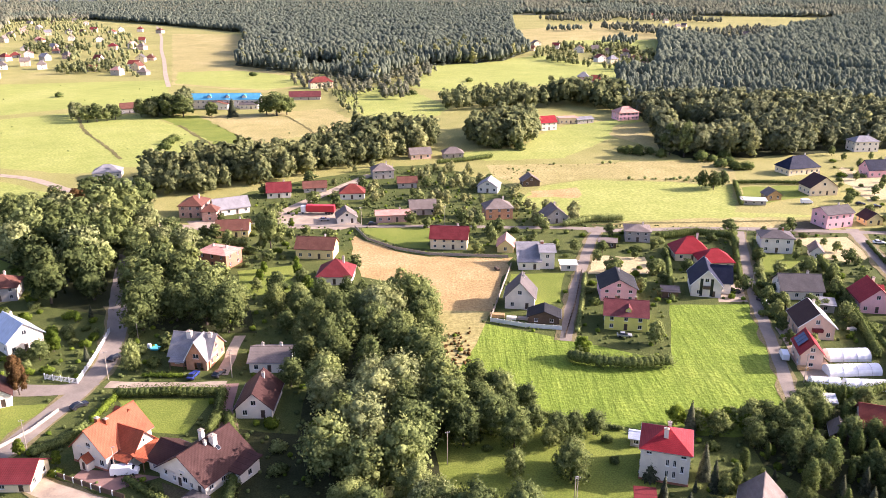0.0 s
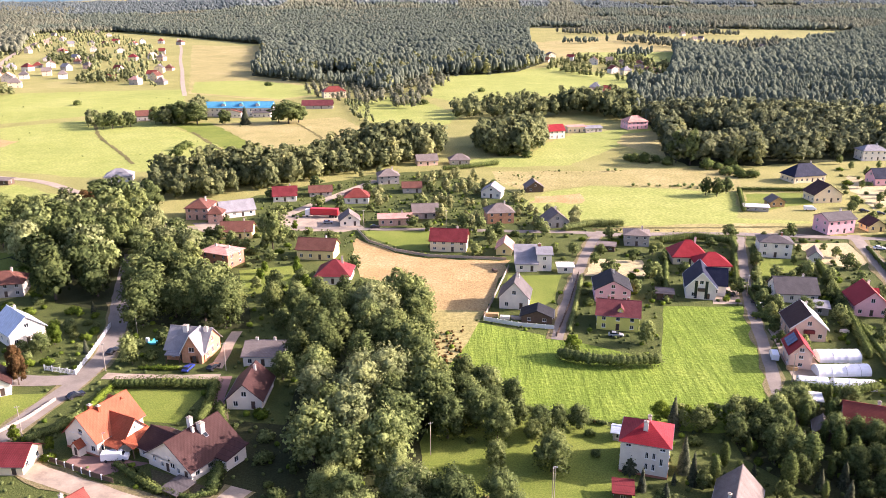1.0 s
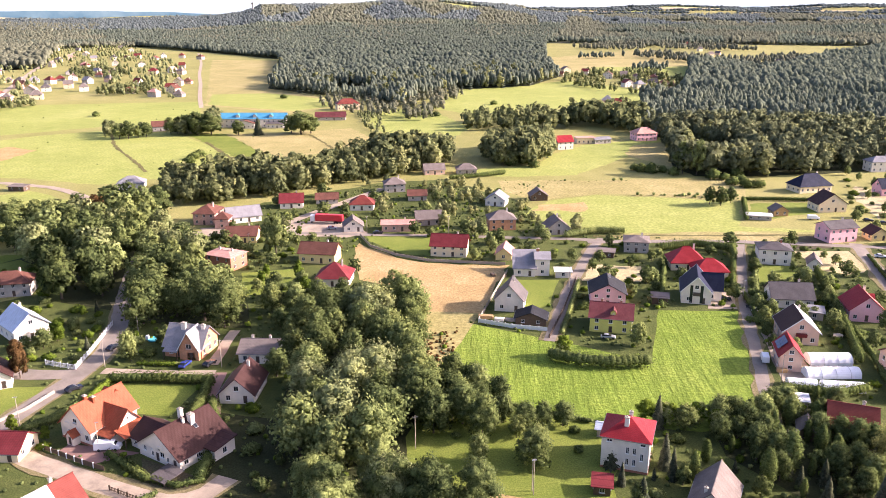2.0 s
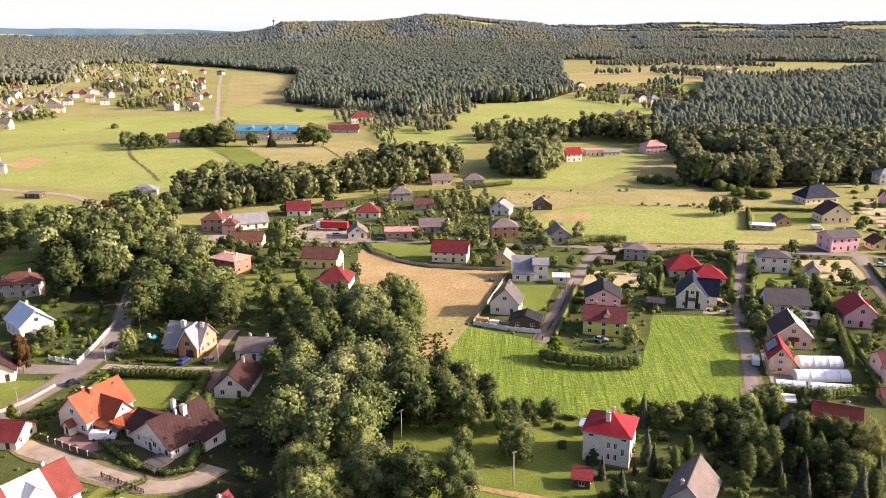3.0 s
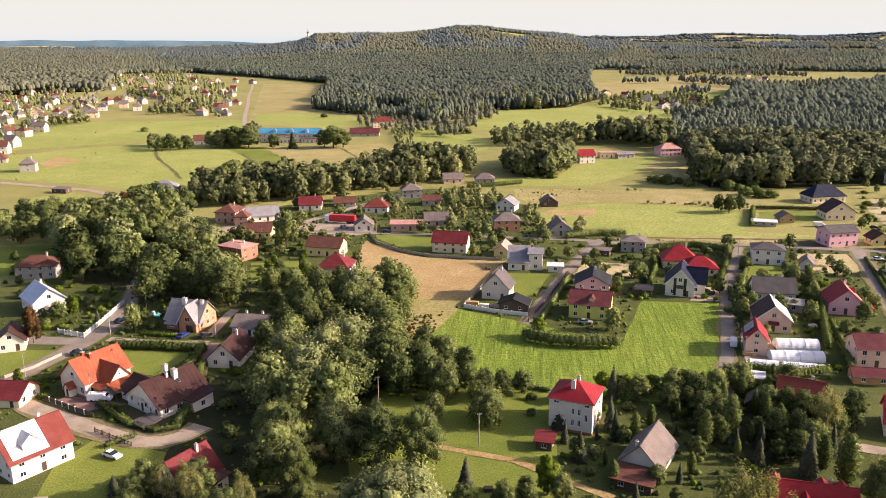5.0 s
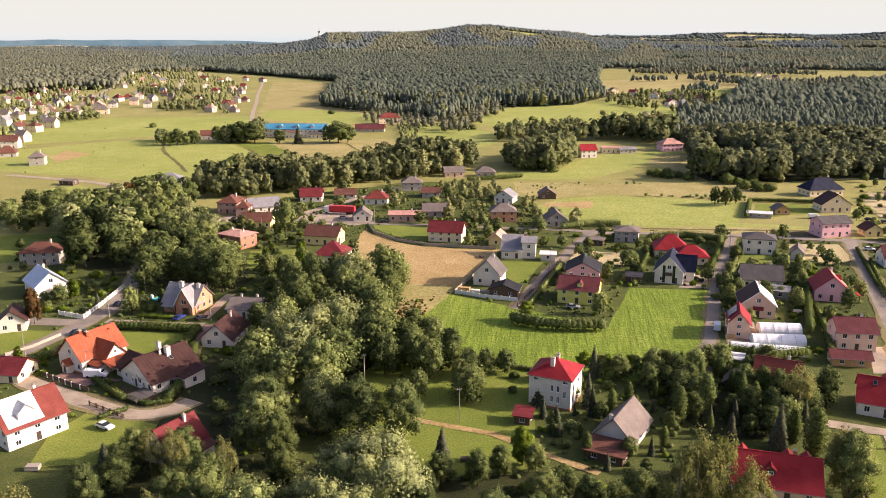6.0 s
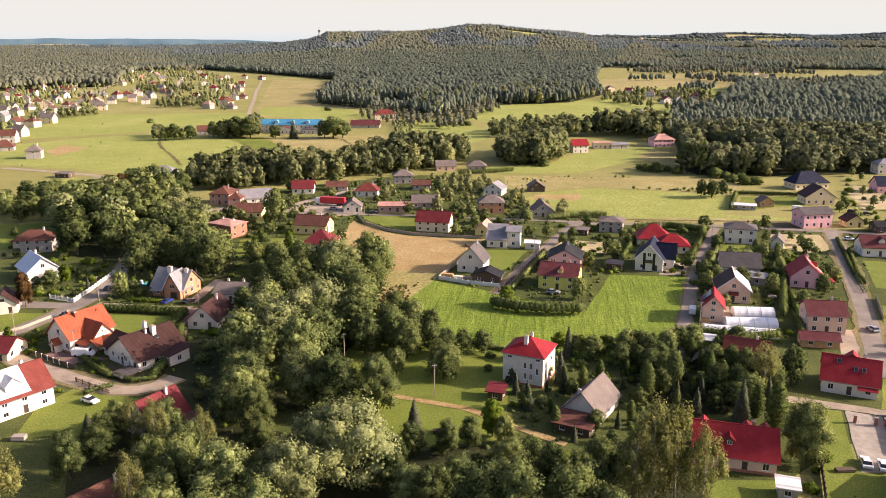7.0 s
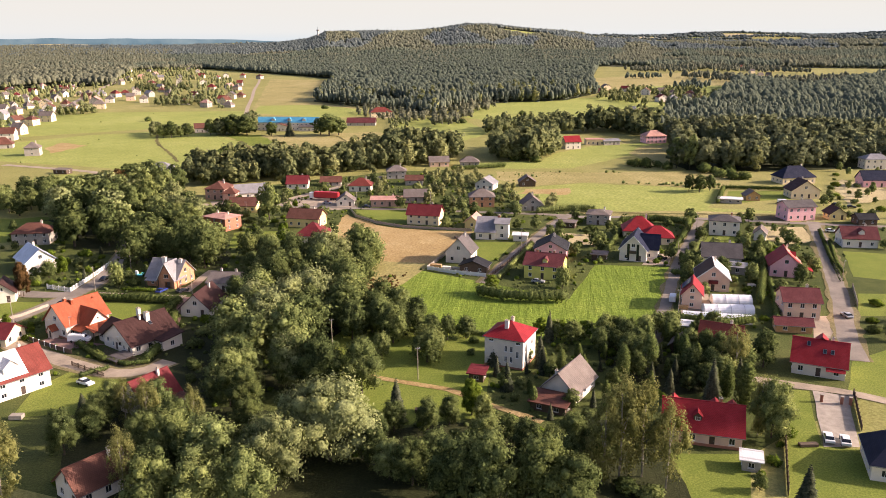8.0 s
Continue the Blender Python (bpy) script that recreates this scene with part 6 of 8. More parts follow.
grove([(-2.3, 171.6), (6.1, 174.3), (18.9, 162.2), (12.0, 156.2), (1.6, 149.4), (-2.1, 156.2)], ["broad", "green"], 5.5, 7, 10, 19, "central wood")
grove([(-18.7, 228.2), (-8.0, 225.9), (-4.2, 207.3), (-16.1, 215.3)], ["green", "broad"], 6, 9, 13, 9, "central wood")
tree("broad", *(7.6, 159.8), 10, 0.9)
tree("broad", *(15.1, 148.2), 10, 0.9)
tree("broad", *(18.9, 162.2), 8, 0.9)
tree("broad", *(24.7, 151.0), 7, 1.0)
tree("green", *(-3.4, 156.2), 9, 0.9)
tree("broad", *(1.8, 166.2), 10, 0.9)
for px, py, ph in ((-31.0, 195, 11), (-36, 204, 12)):
    tree("broad", px, py, ph, 0.9, group="central wood")
tree("broad", *(10.5, 153.8), 10, 1.0)
tree("broad", *(4.1, 149.4), 10, 1.0)
tree("green", *(13.9, 166.1), 9, 1.0)
tree("broad", *(19.5, 154.9), 7, 1.0)
tree("broad", *(25.7, 136.9), 8, 1.2)
tree("broad", *(33.3, 153.7), 6, 1.1)
tree("spruce", *(54.8, 154.0), 9.0, 0.9)
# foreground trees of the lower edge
# sheets with the trees' shade painted in, also over the lawn beside the wood
sheet("undergrowth", [(-33.9, 174.6), (-34.1, 189.9), (-31.9, 207.5), (-21.3, 217.4), (-8.6, 215.2), (-4.1, 196.4), (0.5, 177.3), (1.8, 161.1), (-2.0, 147.2), (-0.8, 135.2), (0.3, 119.9), (-13.6, 112.6), (-36.5, 106.0), (-47.0, 156.5), (-33.1, 154.1)], SHADEFLOOR, 0.2, "dark undergrowth of the wood with shade in its colour", "undergrowth")
sheet("undergrowth", [(18.0, 100.5), (44.5, 108.7), (59.2, 99.9), (63.5, 82.9), (62.2, 58.4), (-13.9, 48.8), (-45.1, 98.9), (-33.7, 105.5), (-8.5, 108.6)], SHADEFLOOR, 0.2, "dark undergrowth below tall trees with shade in its colour", "undergrowth")
sheet("undergrowth", [(-166.7, 265.4), (-155.6, 283.9), (-153.9, 308.8), (-153.7, 336.2), (-128.6, 328.9), (-109.8, 308.4), (-97.5, 283.4), (-90.4, 260.1), (-61.2, 228.5), (-53.9, 207.7), (-79.5, 208.7), (-102.1, 220.1), (-122.4, 226.8), (-137.0, 253.9), (-161.8, 271.3)], SHADEFLOOR, 0.11, "dark undergrowth of the wood with shade in its colour", "undergrowth")
sheet("undergrowth", [(59.2, 99.9), (58.3, 111.6), (67.4, 111.5), (77.4, 102.2), (79.1, 81.5), (63.3, 79.5)], SHADEFLOOR, 0.2, "dark undergrowth below the birches with shade in its colour", "undergrowth")
tree("broad", *(59.6, 96.8), 8, 1.1)
tree("broad", *(63.4, 95.2), 7, 1.1)
tree("broad", *(57.9, 87.6), 9, 1.1)
tree("darkshrub", *(68.5, 85.3), 2.5, 1.4)
tree("shrub", *(66.7, 100.9), 2.8, 1.4)
tree("shrub", *(72.1, 84.0), 2.2, 1.5)
tree("broad", *(89.5, 129.1), 6, 1.0)
tree("willow", *(14.8, 89.1), 15.5, 1.15)
tree("willow", *(9.7, 91.7), 13.5, 1.0)
tree("willow", *(7.6, 78.6), 14, 0.95)
tree("broad", *(14.2, 117.0), 13, 0.9)
tree("broad", *(5.5, 115.9), 14, 1.0)
tree("broad", *(-1.5, 118.0), 13, 1.0)
tree("fresh", *(20.6, 89.9), 7, 0.9)
tree("broad", *(40.1, 75.8), 14, 0.95)
tree("broad", *(45.4, 74.9), 14.5, 0.95)
tree("broad", *(54.1, 76.0), 14.5, 1.0)
tree("broad", *(58.6, 73.4), 13, 0.9)
tree("broad", *(31.4, 82.5), 9, 1.1)
tree("broad", *(35.1, 84.8), 9, 1.0)
tree("green", *(27.1, 83.8), 8, 1.0)
tree("birch", *(67.3, 88.8), 20, 1.0)
tree("birch", *(71.4, 90.3), 19, 1.0)
tree("birch", *(64.3, 87.5), 17, 1.0)
tree("birch", *(75.1, 86.9), 16.5, 0.95)
tree("birch", *(-24.3, 95.3), 11.5, 1.1)
tree("birch", *(-29.7, 97.1), 10.5, 1.1)
tree("birch", *(-13.5, 93.2), 11.5, 0.9)
tree("birch", *(-35.5, 67.2), 17, 1.1)
tree("birch", *(-16.4, 72.1), 13.5, 0.9)
tree("green", *(-11.2, 80.0), 13, 0.9)
tree("green", *(-2.8, 76.4), 14, 1.0)
tree("green", *(6.3, 67.6), 13, 1.0)
tree("green", *(-8.2, 65.8), 12, 1.0)
tree("green", *(-0.3, 65.3), 12, 1.0)
tree("broad", *(-34.2, 95.3), 8, 1.0)
tree("spruce", *(24.1, 106.1), 10, 1.1)
tree("spruce", *(-39.7, 98.3), 6.5, 1.5)
tree("spruce", *(89.2, 122.0), 11, 1.0)
tree("spruce", *(97.0, 82.9), 9, 1.2)
tree("thuja", *(95.4, 120.0), 11, 1.1)
tree("thuja", *(93.0, 125.2), 8, 1.1)
tree("birch", *(97.2, 136.7), 13, 1.2)
tree("broad", *(105.1, 143.5), 9, 0.9)
tree("green", *(98.0, 108.1), 12, 0.9)
tree("birch", *(95.6, 108.9), 13, 0.8)
tree("fresh", *(39.1, 110.5), 8, 0.9)
tree("spruce", *(45.6, 123.7), 7, 1.1)
tree("spruce", *(52.7, 137.2), 9, 0.9)

# ---- far forest: joined low crowns, nobody could count them ----
CLEARINGS = []
TRNG = np.random.default_rng(77)
LEAFY = [clumps(TRNG, broad_lobes(TRNG, 12, 8, 2), 70, 1.25, hearts=2) for _ in range(6)]
LEAFY_FINE = [clumps(TRNG, broad_lobes(TRNG, 12, 9, 4), 300, 0.85, hearts=4) for _ in range(6)]
PINES = [conifer_crown(TRNG, 12, 5.5, 7, 7, 1.1) for _ in range(4)]


def puff(parts, wide=3.4):
    """A far crown of a few rough lobes, widest low down."""
    vs, fs, ns = [], [], []
    for k in range(parts):
        a, q = 2.4 * k + TRNG.uniform(0, 1), (k + 0.5) / parts
        d = 0 if parts == 1 else wide * 0.6 * (1 - q * 0.8)
        r = np.array((wide, wide, 4.9 if wide < 5 else 3.0)) if parts == 1 else np.array((wide * 0.6, wide * 0.6, 3.1)) * TRNG.uniform(0.8, 1.15)
        mid = np.array((d * math.cos(a), d * math.sin(a), (7.0 if wide < 5 else 8.5) if parts == 1 else 4.2 + 5.0 * q))
        vs.append(mid + ICO0[0] * r * (1 + TRNG.normal(scale=0.14, size=(12, 1))))
        fs.append(ICO0[1] + 12 * k)
        ns.append(ICO0[0] * 0.9 + (vs[-1] - (0, 0, 5)) / (8, 8, 10) + (0, 0, 0.5))
    v, n = np.concatenate(vs), np.concatenate(ns)
    return v, np.concatenate(fs), n / np.linalg.norm(n, axis=1, keepdims=True)


PUFFS, PUFFS_BIG = [puff(1, 3.9) for _ in range(12)], [puff(4) for _ in range(10)]


def far_crown(wide):
    """The simplest crown, for woods at the horizon: eight uneven faces."""
    v = np.array([(1, 0, 0), (0, 1, 0), (-1, 0, 0), (0, -1, 0), (0, 0, 1), (0, 0, -1)]) * (wide, wide, 5.5) * (1 + TRNG.normal(scale=0.18, size=(6, 1))) + (0, 0, 6)
    n = (v - (0, 0, 2)) / (wide, wide, 6)
    f = np.array([(0, 1, 4), (1, 2, 4), (2, 3, 4), (3, 0, 4), (1, 0, 5), (2, 1, 5), (3, 2, 5), (0, 3, 5)])
    return v, f, n / np.linalg.norm(n, axis=1, keepdims=True)


FAR = {w: [far_crown(w) for _ in range(12)] for w in (4.6, 6.0, 9.0)}
SLIM = [puff(3, 2.3) for _ in range(8)]
SMALL = [puff(2, 2.7) for _ in range(8)]


def within(px, py, poly):
    """Which of many points lie inside a patch."""
    hit = np.zeros(len(px), bool)
    for (x0, y0), (x1, y1) in zip(poly, poly[1:] + poly[:1]):
        if y0 != y1:
            hit ^= ((y0 > py) != (y1 > py)) & (px < (x1 - x0) * (py - y0) / (y1 - y0) + x0)
    return hit


def forest(name, poly, spacing, size, shapes, leaf, seed, label, category="forest", patch=0, clear=True, vary=0.2, cluster=0):
    """Crowns scattered over a patch of land as one joined mesh; size: their height; clear: leave the clearings free."""
    rng = np.random.default_rng(seed)
    xs, ys = np.array([p[0] for p in poly]), np.array([p[1] for p in poly])
    gx, gy = np.meshgrid(np.arange(xs.min(), xs.max(), spacing), np.arange(ys.min(), ys.max(), spacing))
    px = gx.ravel() + rng.uniform(-0.5, 0.5, gx.size) * spacing
    py = gy.ravel() + rng.uniform(-0.5, 0.5, gx.size) * spacing
    az = np.degrees(np.arctan2(px, py))
    keep = (az > -42) & (az < 33) & within(px, py, poly)
    px, py = px[keep], py[keep]
    keep = np.ones(len(px), bool)
    for c in CLEARINGS if clear else ():
        keep &= ~within(px, py, c)
    for x, y, r in KEEP_CLEAR:
        if xs.min() - 20 < x < xs.max() + 20 and ys.min() - 20 < y < ys.max() + 20:
            keep &= (px - x) ** 2 + (py - y) ** 2 > r * r
    pts = []
    for x, y in zip(px[keep].tolist(), py[keep].tolist()):
        if patch and noise.noise(Vector((x / 210, y / 380, 3))) * patch < 0 or noise.noise(Vector((x / 90, y / 90, 9))) > 0.5:
            continue
        if not cluster or noise.noise(Vector((x / cluster, y / cluster, 5))) > 0.02:
            pts.append((x, y))
    vs, fs, ns, base = [], [], [], 0
    for x, y in pts:
        v, f, n = shapes[rng.integers(len(shapes))]
        k, wide, a = size / 12 * rng.uniform(1 - vary, 1 + vary) * (1 + 0.4 * noise.noise(Vector((x / 75, y / 50, 2)))), rng.uniform(0.85, 1.2), rng.uniform(0, 6.28)
        c, s = math.cos(a) * k * wide, math.sin(a) * k * wide
        vs.append(np.stack([v[:, 0] * c - v[:, 1] * s + x, v[:, 0] * s + v[:, 1] * c + y, v[:, 2] * k + land(x, y) - 0.3], 1))
        ns.append(np.stack([(n[:, 0] * c - n[:, 1] * s) / (k * wide), (n[:, 0] * s + n[:, 1] * c) / (k * wide), n[:, 2]], 1))
        fs.append(f + base)
        base += len(v)
    if pts:
        tagged(new(name, big_mesh(name, np.concatenate(vs), np.concatenate(fs), np.concatenate(ns), leaf)), label, category, "", "stuff")


forest("tree_belt", [(-147.8, 362.0), (-127.9, 356.7), (-100.0, 371.9), (-76.6, 394.3), (-44.4, 419.3), (-14.6, 447.5), (-5.1, 467.9), (-8.9, 497.8), (-47.7, 489.3), (-73.9, 453.0), (-93.7, 421.4), (-121.7, 411.2), (-156.4, 399.1)], 7.8, 14, LEAFY_FINE, BELTLEAF, 11, "belt of dark leafy trees along the stream", "trees")
forest("tree_belt", [(-147.8, 362.0), (-127.9, 356.7), (-100.0, 371.9), (-76.6, 394.3), (-44.4, 419.3), (-14.6, 447.5), (-5.1, 467.9), (-8.9, 497.8), (-47.7, 489.3), (-73.9, 453.0), (-93.7, 421.4), (-121.7, 411.2), (-156.4, 399.1)], 12, 13, LEAFY_FINE, BELTLIGHT, 15, "lighter leafy trees within the stream belt", "trees")
forest("tree_belt", [(14.5, 464.3), (50.4, 463.7), (59.2, 513.8), (44.8, 543.2), (18.8, 522.6)], 7, 16, LEAFY_FINE, BELTLEAF, 12, "dense clump of dark leafy trees", "trees")
forest("tree_belt", [(-8.5, 604.9), (28.4, 612.2), (67.6, 611.4), (77.0, 677.7), (57.3, 702.4), (-2.2, 653.8)], 9, 14, LEAFY, BELTLEAF, 13, "belt of trees across the pasture", "trees")
forest("tree_belt", [(63.2, 611.5), (100.5, 627.5), (126.7, 581.3), (140.6, 607.0), (150.2, 650.3), (105.3, 690.6)], 9, 16, LEAFY, BELTLEAF, 14, "belt of trees beside the far houses", "trees")
F_MID = [(-242.1, 941.1), (-319.0, 1317.7), (-372.5, 1514.1), (-605.6, 1774.7), (-933.9, 2062.7), (-1239.3, 2586.9), (297.8, 2768.7), (182.3, 2214.9), (139.1, 1643.4), (119.3, 1334.1), (121.3, 1120.6), (71.6, 979.5), (-30.5, 927.8), (-68.1, 764.9), (-125.9, 848.8), (-180.5, 884.2)]
F_RIGHT = [(127.7, 462.8), (133.9, 437.2), (170.5, 436.8), (221.5, 450.1), (252.7, 459.6), (312.3, 465.6), (1117.6, 2111.2), (662.8, 1538.9), (434.3, 1199.1), (353.6, 1342.9), (300.7, 1130.0), (225.9, 852.1), (170.9, 795.4), (142.2, 632.4), (143.2, 559.9)]
F_LEFT = [(-853.6, 1008.3), (-836.4, 1167.3), (-822.3, 1298.9), (-697.5, 1268.8), (-1129.7, 2152.7), (-1239.3, 2586.9), (-2847.7, 3348.6)]
# shade under the far crowns, painted as a dark floor
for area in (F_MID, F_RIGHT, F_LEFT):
    sheet("undergrowth", area, SHADEFLOOR, 0.3, "dark forest floor with shade in its colour", "undergrowth")
F_RIGHT_EDGE = [(127.7, 462.8), (133.9, 437.2), (170.5, 436.8), (221.5, 450.1), (252.7, 459.6), (282.8, 462.6), (340.3, 594.5), (259.5, 604.6), (199.4, 617.7), (144.4, 632.6), (143.2, 559.9)]
CLEARINGS.append([(140.3, 474.6), (166.5, 477.4), (184.1, 525.3), (157.8, 545.8)])
forest("forest", F_RIGHT_EDGE, 9.5, 15, LEAFY_FINE, EDGELEAF, 1, "leafy edge of the dark forest")
forest("forest", F_RIGHT_EDGE, 27, 15, LEAFY_FINE, BELTLIGHT, 41, "lighter leafy trees at the forest edge")
CLEARINGS.append(F_RIGHT_EDGE)
F_RIGHT_NEAR = [(139.7, 612.4), (341.3, 562.6), (499.8, 907.4), (367.2, 862.3), (224.6, 845.1), (170.9, 795.4)]
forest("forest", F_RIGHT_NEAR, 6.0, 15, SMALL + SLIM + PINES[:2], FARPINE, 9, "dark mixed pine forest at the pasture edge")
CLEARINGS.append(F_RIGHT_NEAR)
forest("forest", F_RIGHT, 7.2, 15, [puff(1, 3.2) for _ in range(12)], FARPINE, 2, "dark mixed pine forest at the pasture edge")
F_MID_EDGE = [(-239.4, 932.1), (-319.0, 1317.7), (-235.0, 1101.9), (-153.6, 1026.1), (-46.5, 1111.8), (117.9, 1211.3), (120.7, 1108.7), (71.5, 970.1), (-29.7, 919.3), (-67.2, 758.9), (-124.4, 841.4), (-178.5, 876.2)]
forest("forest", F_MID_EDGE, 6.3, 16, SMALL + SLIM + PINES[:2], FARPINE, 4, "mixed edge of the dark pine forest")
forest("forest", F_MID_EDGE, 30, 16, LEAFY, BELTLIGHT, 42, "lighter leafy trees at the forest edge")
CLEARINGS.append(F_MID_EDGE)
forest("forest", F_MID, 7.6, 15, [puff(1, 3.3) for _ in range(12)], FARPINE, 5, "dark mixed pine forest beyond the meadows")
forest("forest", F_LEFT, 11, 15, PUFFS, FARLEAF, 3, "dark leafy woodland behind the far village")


def sector(r0, r1, a0, a1):
    return [(r * math.sin(radians(a)), r * math.cos(radians(a))) for r, a in [(r0, a0 + (a1 - a0) * i / 8) for i in range(9)] + [(r1, a1 + (a0 - a1) * i / 8) for i in range(9)]]


CLEARINGS.append([(128.3, 1541.1), (378.6, 1862.7), (440.3, 1573.9), (318.3, 1158.3), (166.3, 1164.7), (128.1, 1269.7)])
CLEARINGS.append([(642.5, 1512.4), (995.0, 1576.6), (786.6, 1239.5), (657.4, 1327.5)])
# open farmland on the far right and strips between the woods
for r0, r1, a0, a1 in ((3700, 4250, 4, 12), (4000, 4500, 10, 19), (3600, 4000, 16, 28), (4350, 4900, 3, 16), (4300, 4900, 18, 33), (4200, 4900, -40, -26), (3300, 3450, -3, 1), (2500, 2620, 8, 14), (3050, 3180, 12, 22)):
    CLEARINGS.append(sector(r0, r1, a0, a1))
CLEARINGS.append(sector(4000, 4900, -42, -19))
CLEARINGS.append(sector(3480, 4900, 3, 33))
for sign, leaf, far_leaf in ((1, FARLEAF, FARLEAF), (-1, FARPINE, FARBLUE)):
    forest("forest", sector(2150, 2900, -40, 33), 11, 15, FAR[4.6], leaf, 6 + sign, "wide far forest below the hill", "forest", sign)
    forest("forest", sector(2900, 3950, -40, -15), 14, 15, FAR[6.0], FARBLUE, 36 + sign, "far woodland with haze blue in its leaf colour", "forest", sign)
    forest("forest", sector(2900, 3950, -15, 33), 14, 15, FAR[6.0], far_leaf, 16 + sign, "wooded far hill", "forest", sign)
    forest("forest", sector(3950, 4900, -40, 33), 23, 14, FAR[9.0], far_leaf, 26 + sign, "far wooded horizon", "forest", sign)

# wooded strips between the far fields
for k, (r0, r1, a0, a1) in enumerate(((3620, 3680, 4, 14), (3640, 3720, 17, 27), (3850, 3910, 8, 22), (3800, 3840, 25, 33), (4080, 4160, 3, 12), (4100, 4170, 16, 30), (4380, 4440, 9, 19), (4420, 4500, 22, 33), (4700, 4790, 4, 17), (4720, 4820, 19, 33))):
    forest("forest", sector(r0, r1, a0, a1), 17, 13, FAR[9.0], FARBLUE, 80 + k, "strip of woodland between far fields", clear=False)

# ---- garden trees, hedges and shrubs ----
G_TREES = ["green", "broad", "shrub", "darkshrub", "shrub", "lowshrub", "fresh"]
G_SMALL = ["shrub", "darkshrub", "lowshrub", "shrub", "lowshrub"]


def garden(poly, seed, spacing=5.0, tall=0.35, h_tree=(4, 8), kinds=("green", "broad", "fresh", "midgreen"), group="garden plants"):
    """Small trees and shrubs scattered through a block of gardens."""
    rng = random.Random(seed)
    xs, ys = [p[0] for p in poly], [p[1] for p in poly]
    placed = []
    for _ in range(int((max(xs) - min(xs)) * (max(ys) - min(ys)) / spacing ** 2 * 6)):
        x, y = rng.uniform(min(xs), max(xs)), rng.uniform(min(ys), max(ys))
        if not inside(x, y, poly) or any((x - a) ** 2 + (y - b) ** 2 < spacing ** 2 for a, b in placed) or any((x - a) ** 2 + (y - b) ** 2 < r * r for a, b, r in KEEP_CLEAR):
            continue
        placed.append((x, y))
        if rng.random() < tall:
            tree(rng.choice(kinds), x, y, rng.uniform(*h_tree), rng.uniform(0.8, 1.1), group=group)
        else:
            tree(rng.choice(G_SMALL), x, y, rng.uniform(1.2, 2.6), rng.uniform(0.8, 1.3), group=group)


far_kinds = ("midgreen", "mid", "midgreen")
# village centre gardens
forest("garden_trees", [(-34.3, 315.3), (-34.7, 376.4), (-19.6, 412.3), (13.5, 411.8), (38.3, 386.8), (37.9, 354.6), (52.8, 331.1), (72.3, 318.2), (63.4, 308.7), (-1.3, 314.2)], 7.0, 5.0, LEAFY_FINE, BELTLIGHT, 21, "leafy garden trees and shrubs between the village houses", "trees", vary=0.35, cluster=16)
forest("garden_trees", [(-79.1, 315.8), (-81.9, 351.2), (-60.8, 366.0), (-55.8, 412.8), (-39.4, 433.1), (-25.6, 412.4), (-37.2, 345.8), (-67.3, 315.7)], 15, 4.5, LEAFY_FINE, BELTLEAF, 22, "leafy garden trees beside the unpaved street", "trees")
garden([(-74.2, 258.8), (-71.1, 289.8), (-61.9, 311.7), (-51.4, 264.3), (-41.4, 237.7), (-56.9, 233.1)], 23, 7.0, 0.35, (3, 6), ("green", "fresh"))
garden([(-106.2, 297.2), (-88.6, 290.0), (-87.2, 320.0), (-75.9, 311.8), (-73.9, 283.1), (-88.0, 258.9)], 24, 6.5, 0.5, (4, 8), ("green", "broad"))
garden([(9.3, 277.1), (10.2, 304.8), (31.8, 304.5), (59.8, 301.2), (52.0, 281.8), (41.0, 263.4), (24.9, 263.6)], 25, 6.5, 0.35, (3, 6), ("green", "midgreen"))
garden([(39.9, 219.0), (54.2, 281.8), (64.6, 302.7), (90.4, 306.1), (73.7, 236.7), (67.0, 232.0), (48.3, 227.6)], 26, 6.5, 0.45, (3, 6), ("green", "broad"))
garden([(92.5, 218.6), (117.7, 281.2), (122.8, 300.5), (144.9, 294.5), (148.6, 262.4), (126.4, 218.3), (104.4, 218.5)], 27, 6.0, 0.45, (3, 6), ("green", "broad"))
garden([(89.4, 164.2), (101.3, 230.7), (135.0, 265.8), (142.1, 228.5), (131.2, 192.2), (113.3, 171.3), (111.0, 180.0)], 28, 5.5, 0.5, (3.5, 7), ("green", "broad", "broad"))
garden([(66.8, 142.3), (67.7, 157.5), (83.7, 159.4), (87.8, 168.2), (97.9, 167.3), (103.3, 146.7), (99.4, 130.3), (82.9, 125.4), (77.1, 127.6)], 29, 3.1, 0.9, (4, 7.5), ("thuja", "broad", "thuja", "spruce", "green", "broad"))
# the conifers' shade, coloured into the ground below them
sheet("undergrowth", [(66.8, 142.3), (67.7, 157.5), (83.7, 159.4), (87.8, 168.2), (97.9, 167.3), (103.3, 146.7), (99.4, 130.3), (82.9, 125.4), (77.1, 127.6)], SHADEFLOOR, 0.1, "dark ground beneath the conifers with shade in its colour", "undergrowth")
garden([(144.7, 204.4), (134.2, 165.4), (145.3, 159.0), (156.1, 185.4)], 30, 6, 0.4, (3, 6), ("green", "fresh"))
garden([(88.4, 82.7), (94.5, 104.3), (107.5, 131.3), (99.7, 102.8), (94.0, 83.4)], 31, 5, 0.4, (3, 6), ("green", "broad"))
garden([(6.4, 150.1), (14.4, 155.2), (37.1, 153.8), (41.1, 139.2), (26.1, 137.4), (14.0, 129.2)], 32, 7, 0.7, (4, 7), ("broad", "green"), "orchard trees")
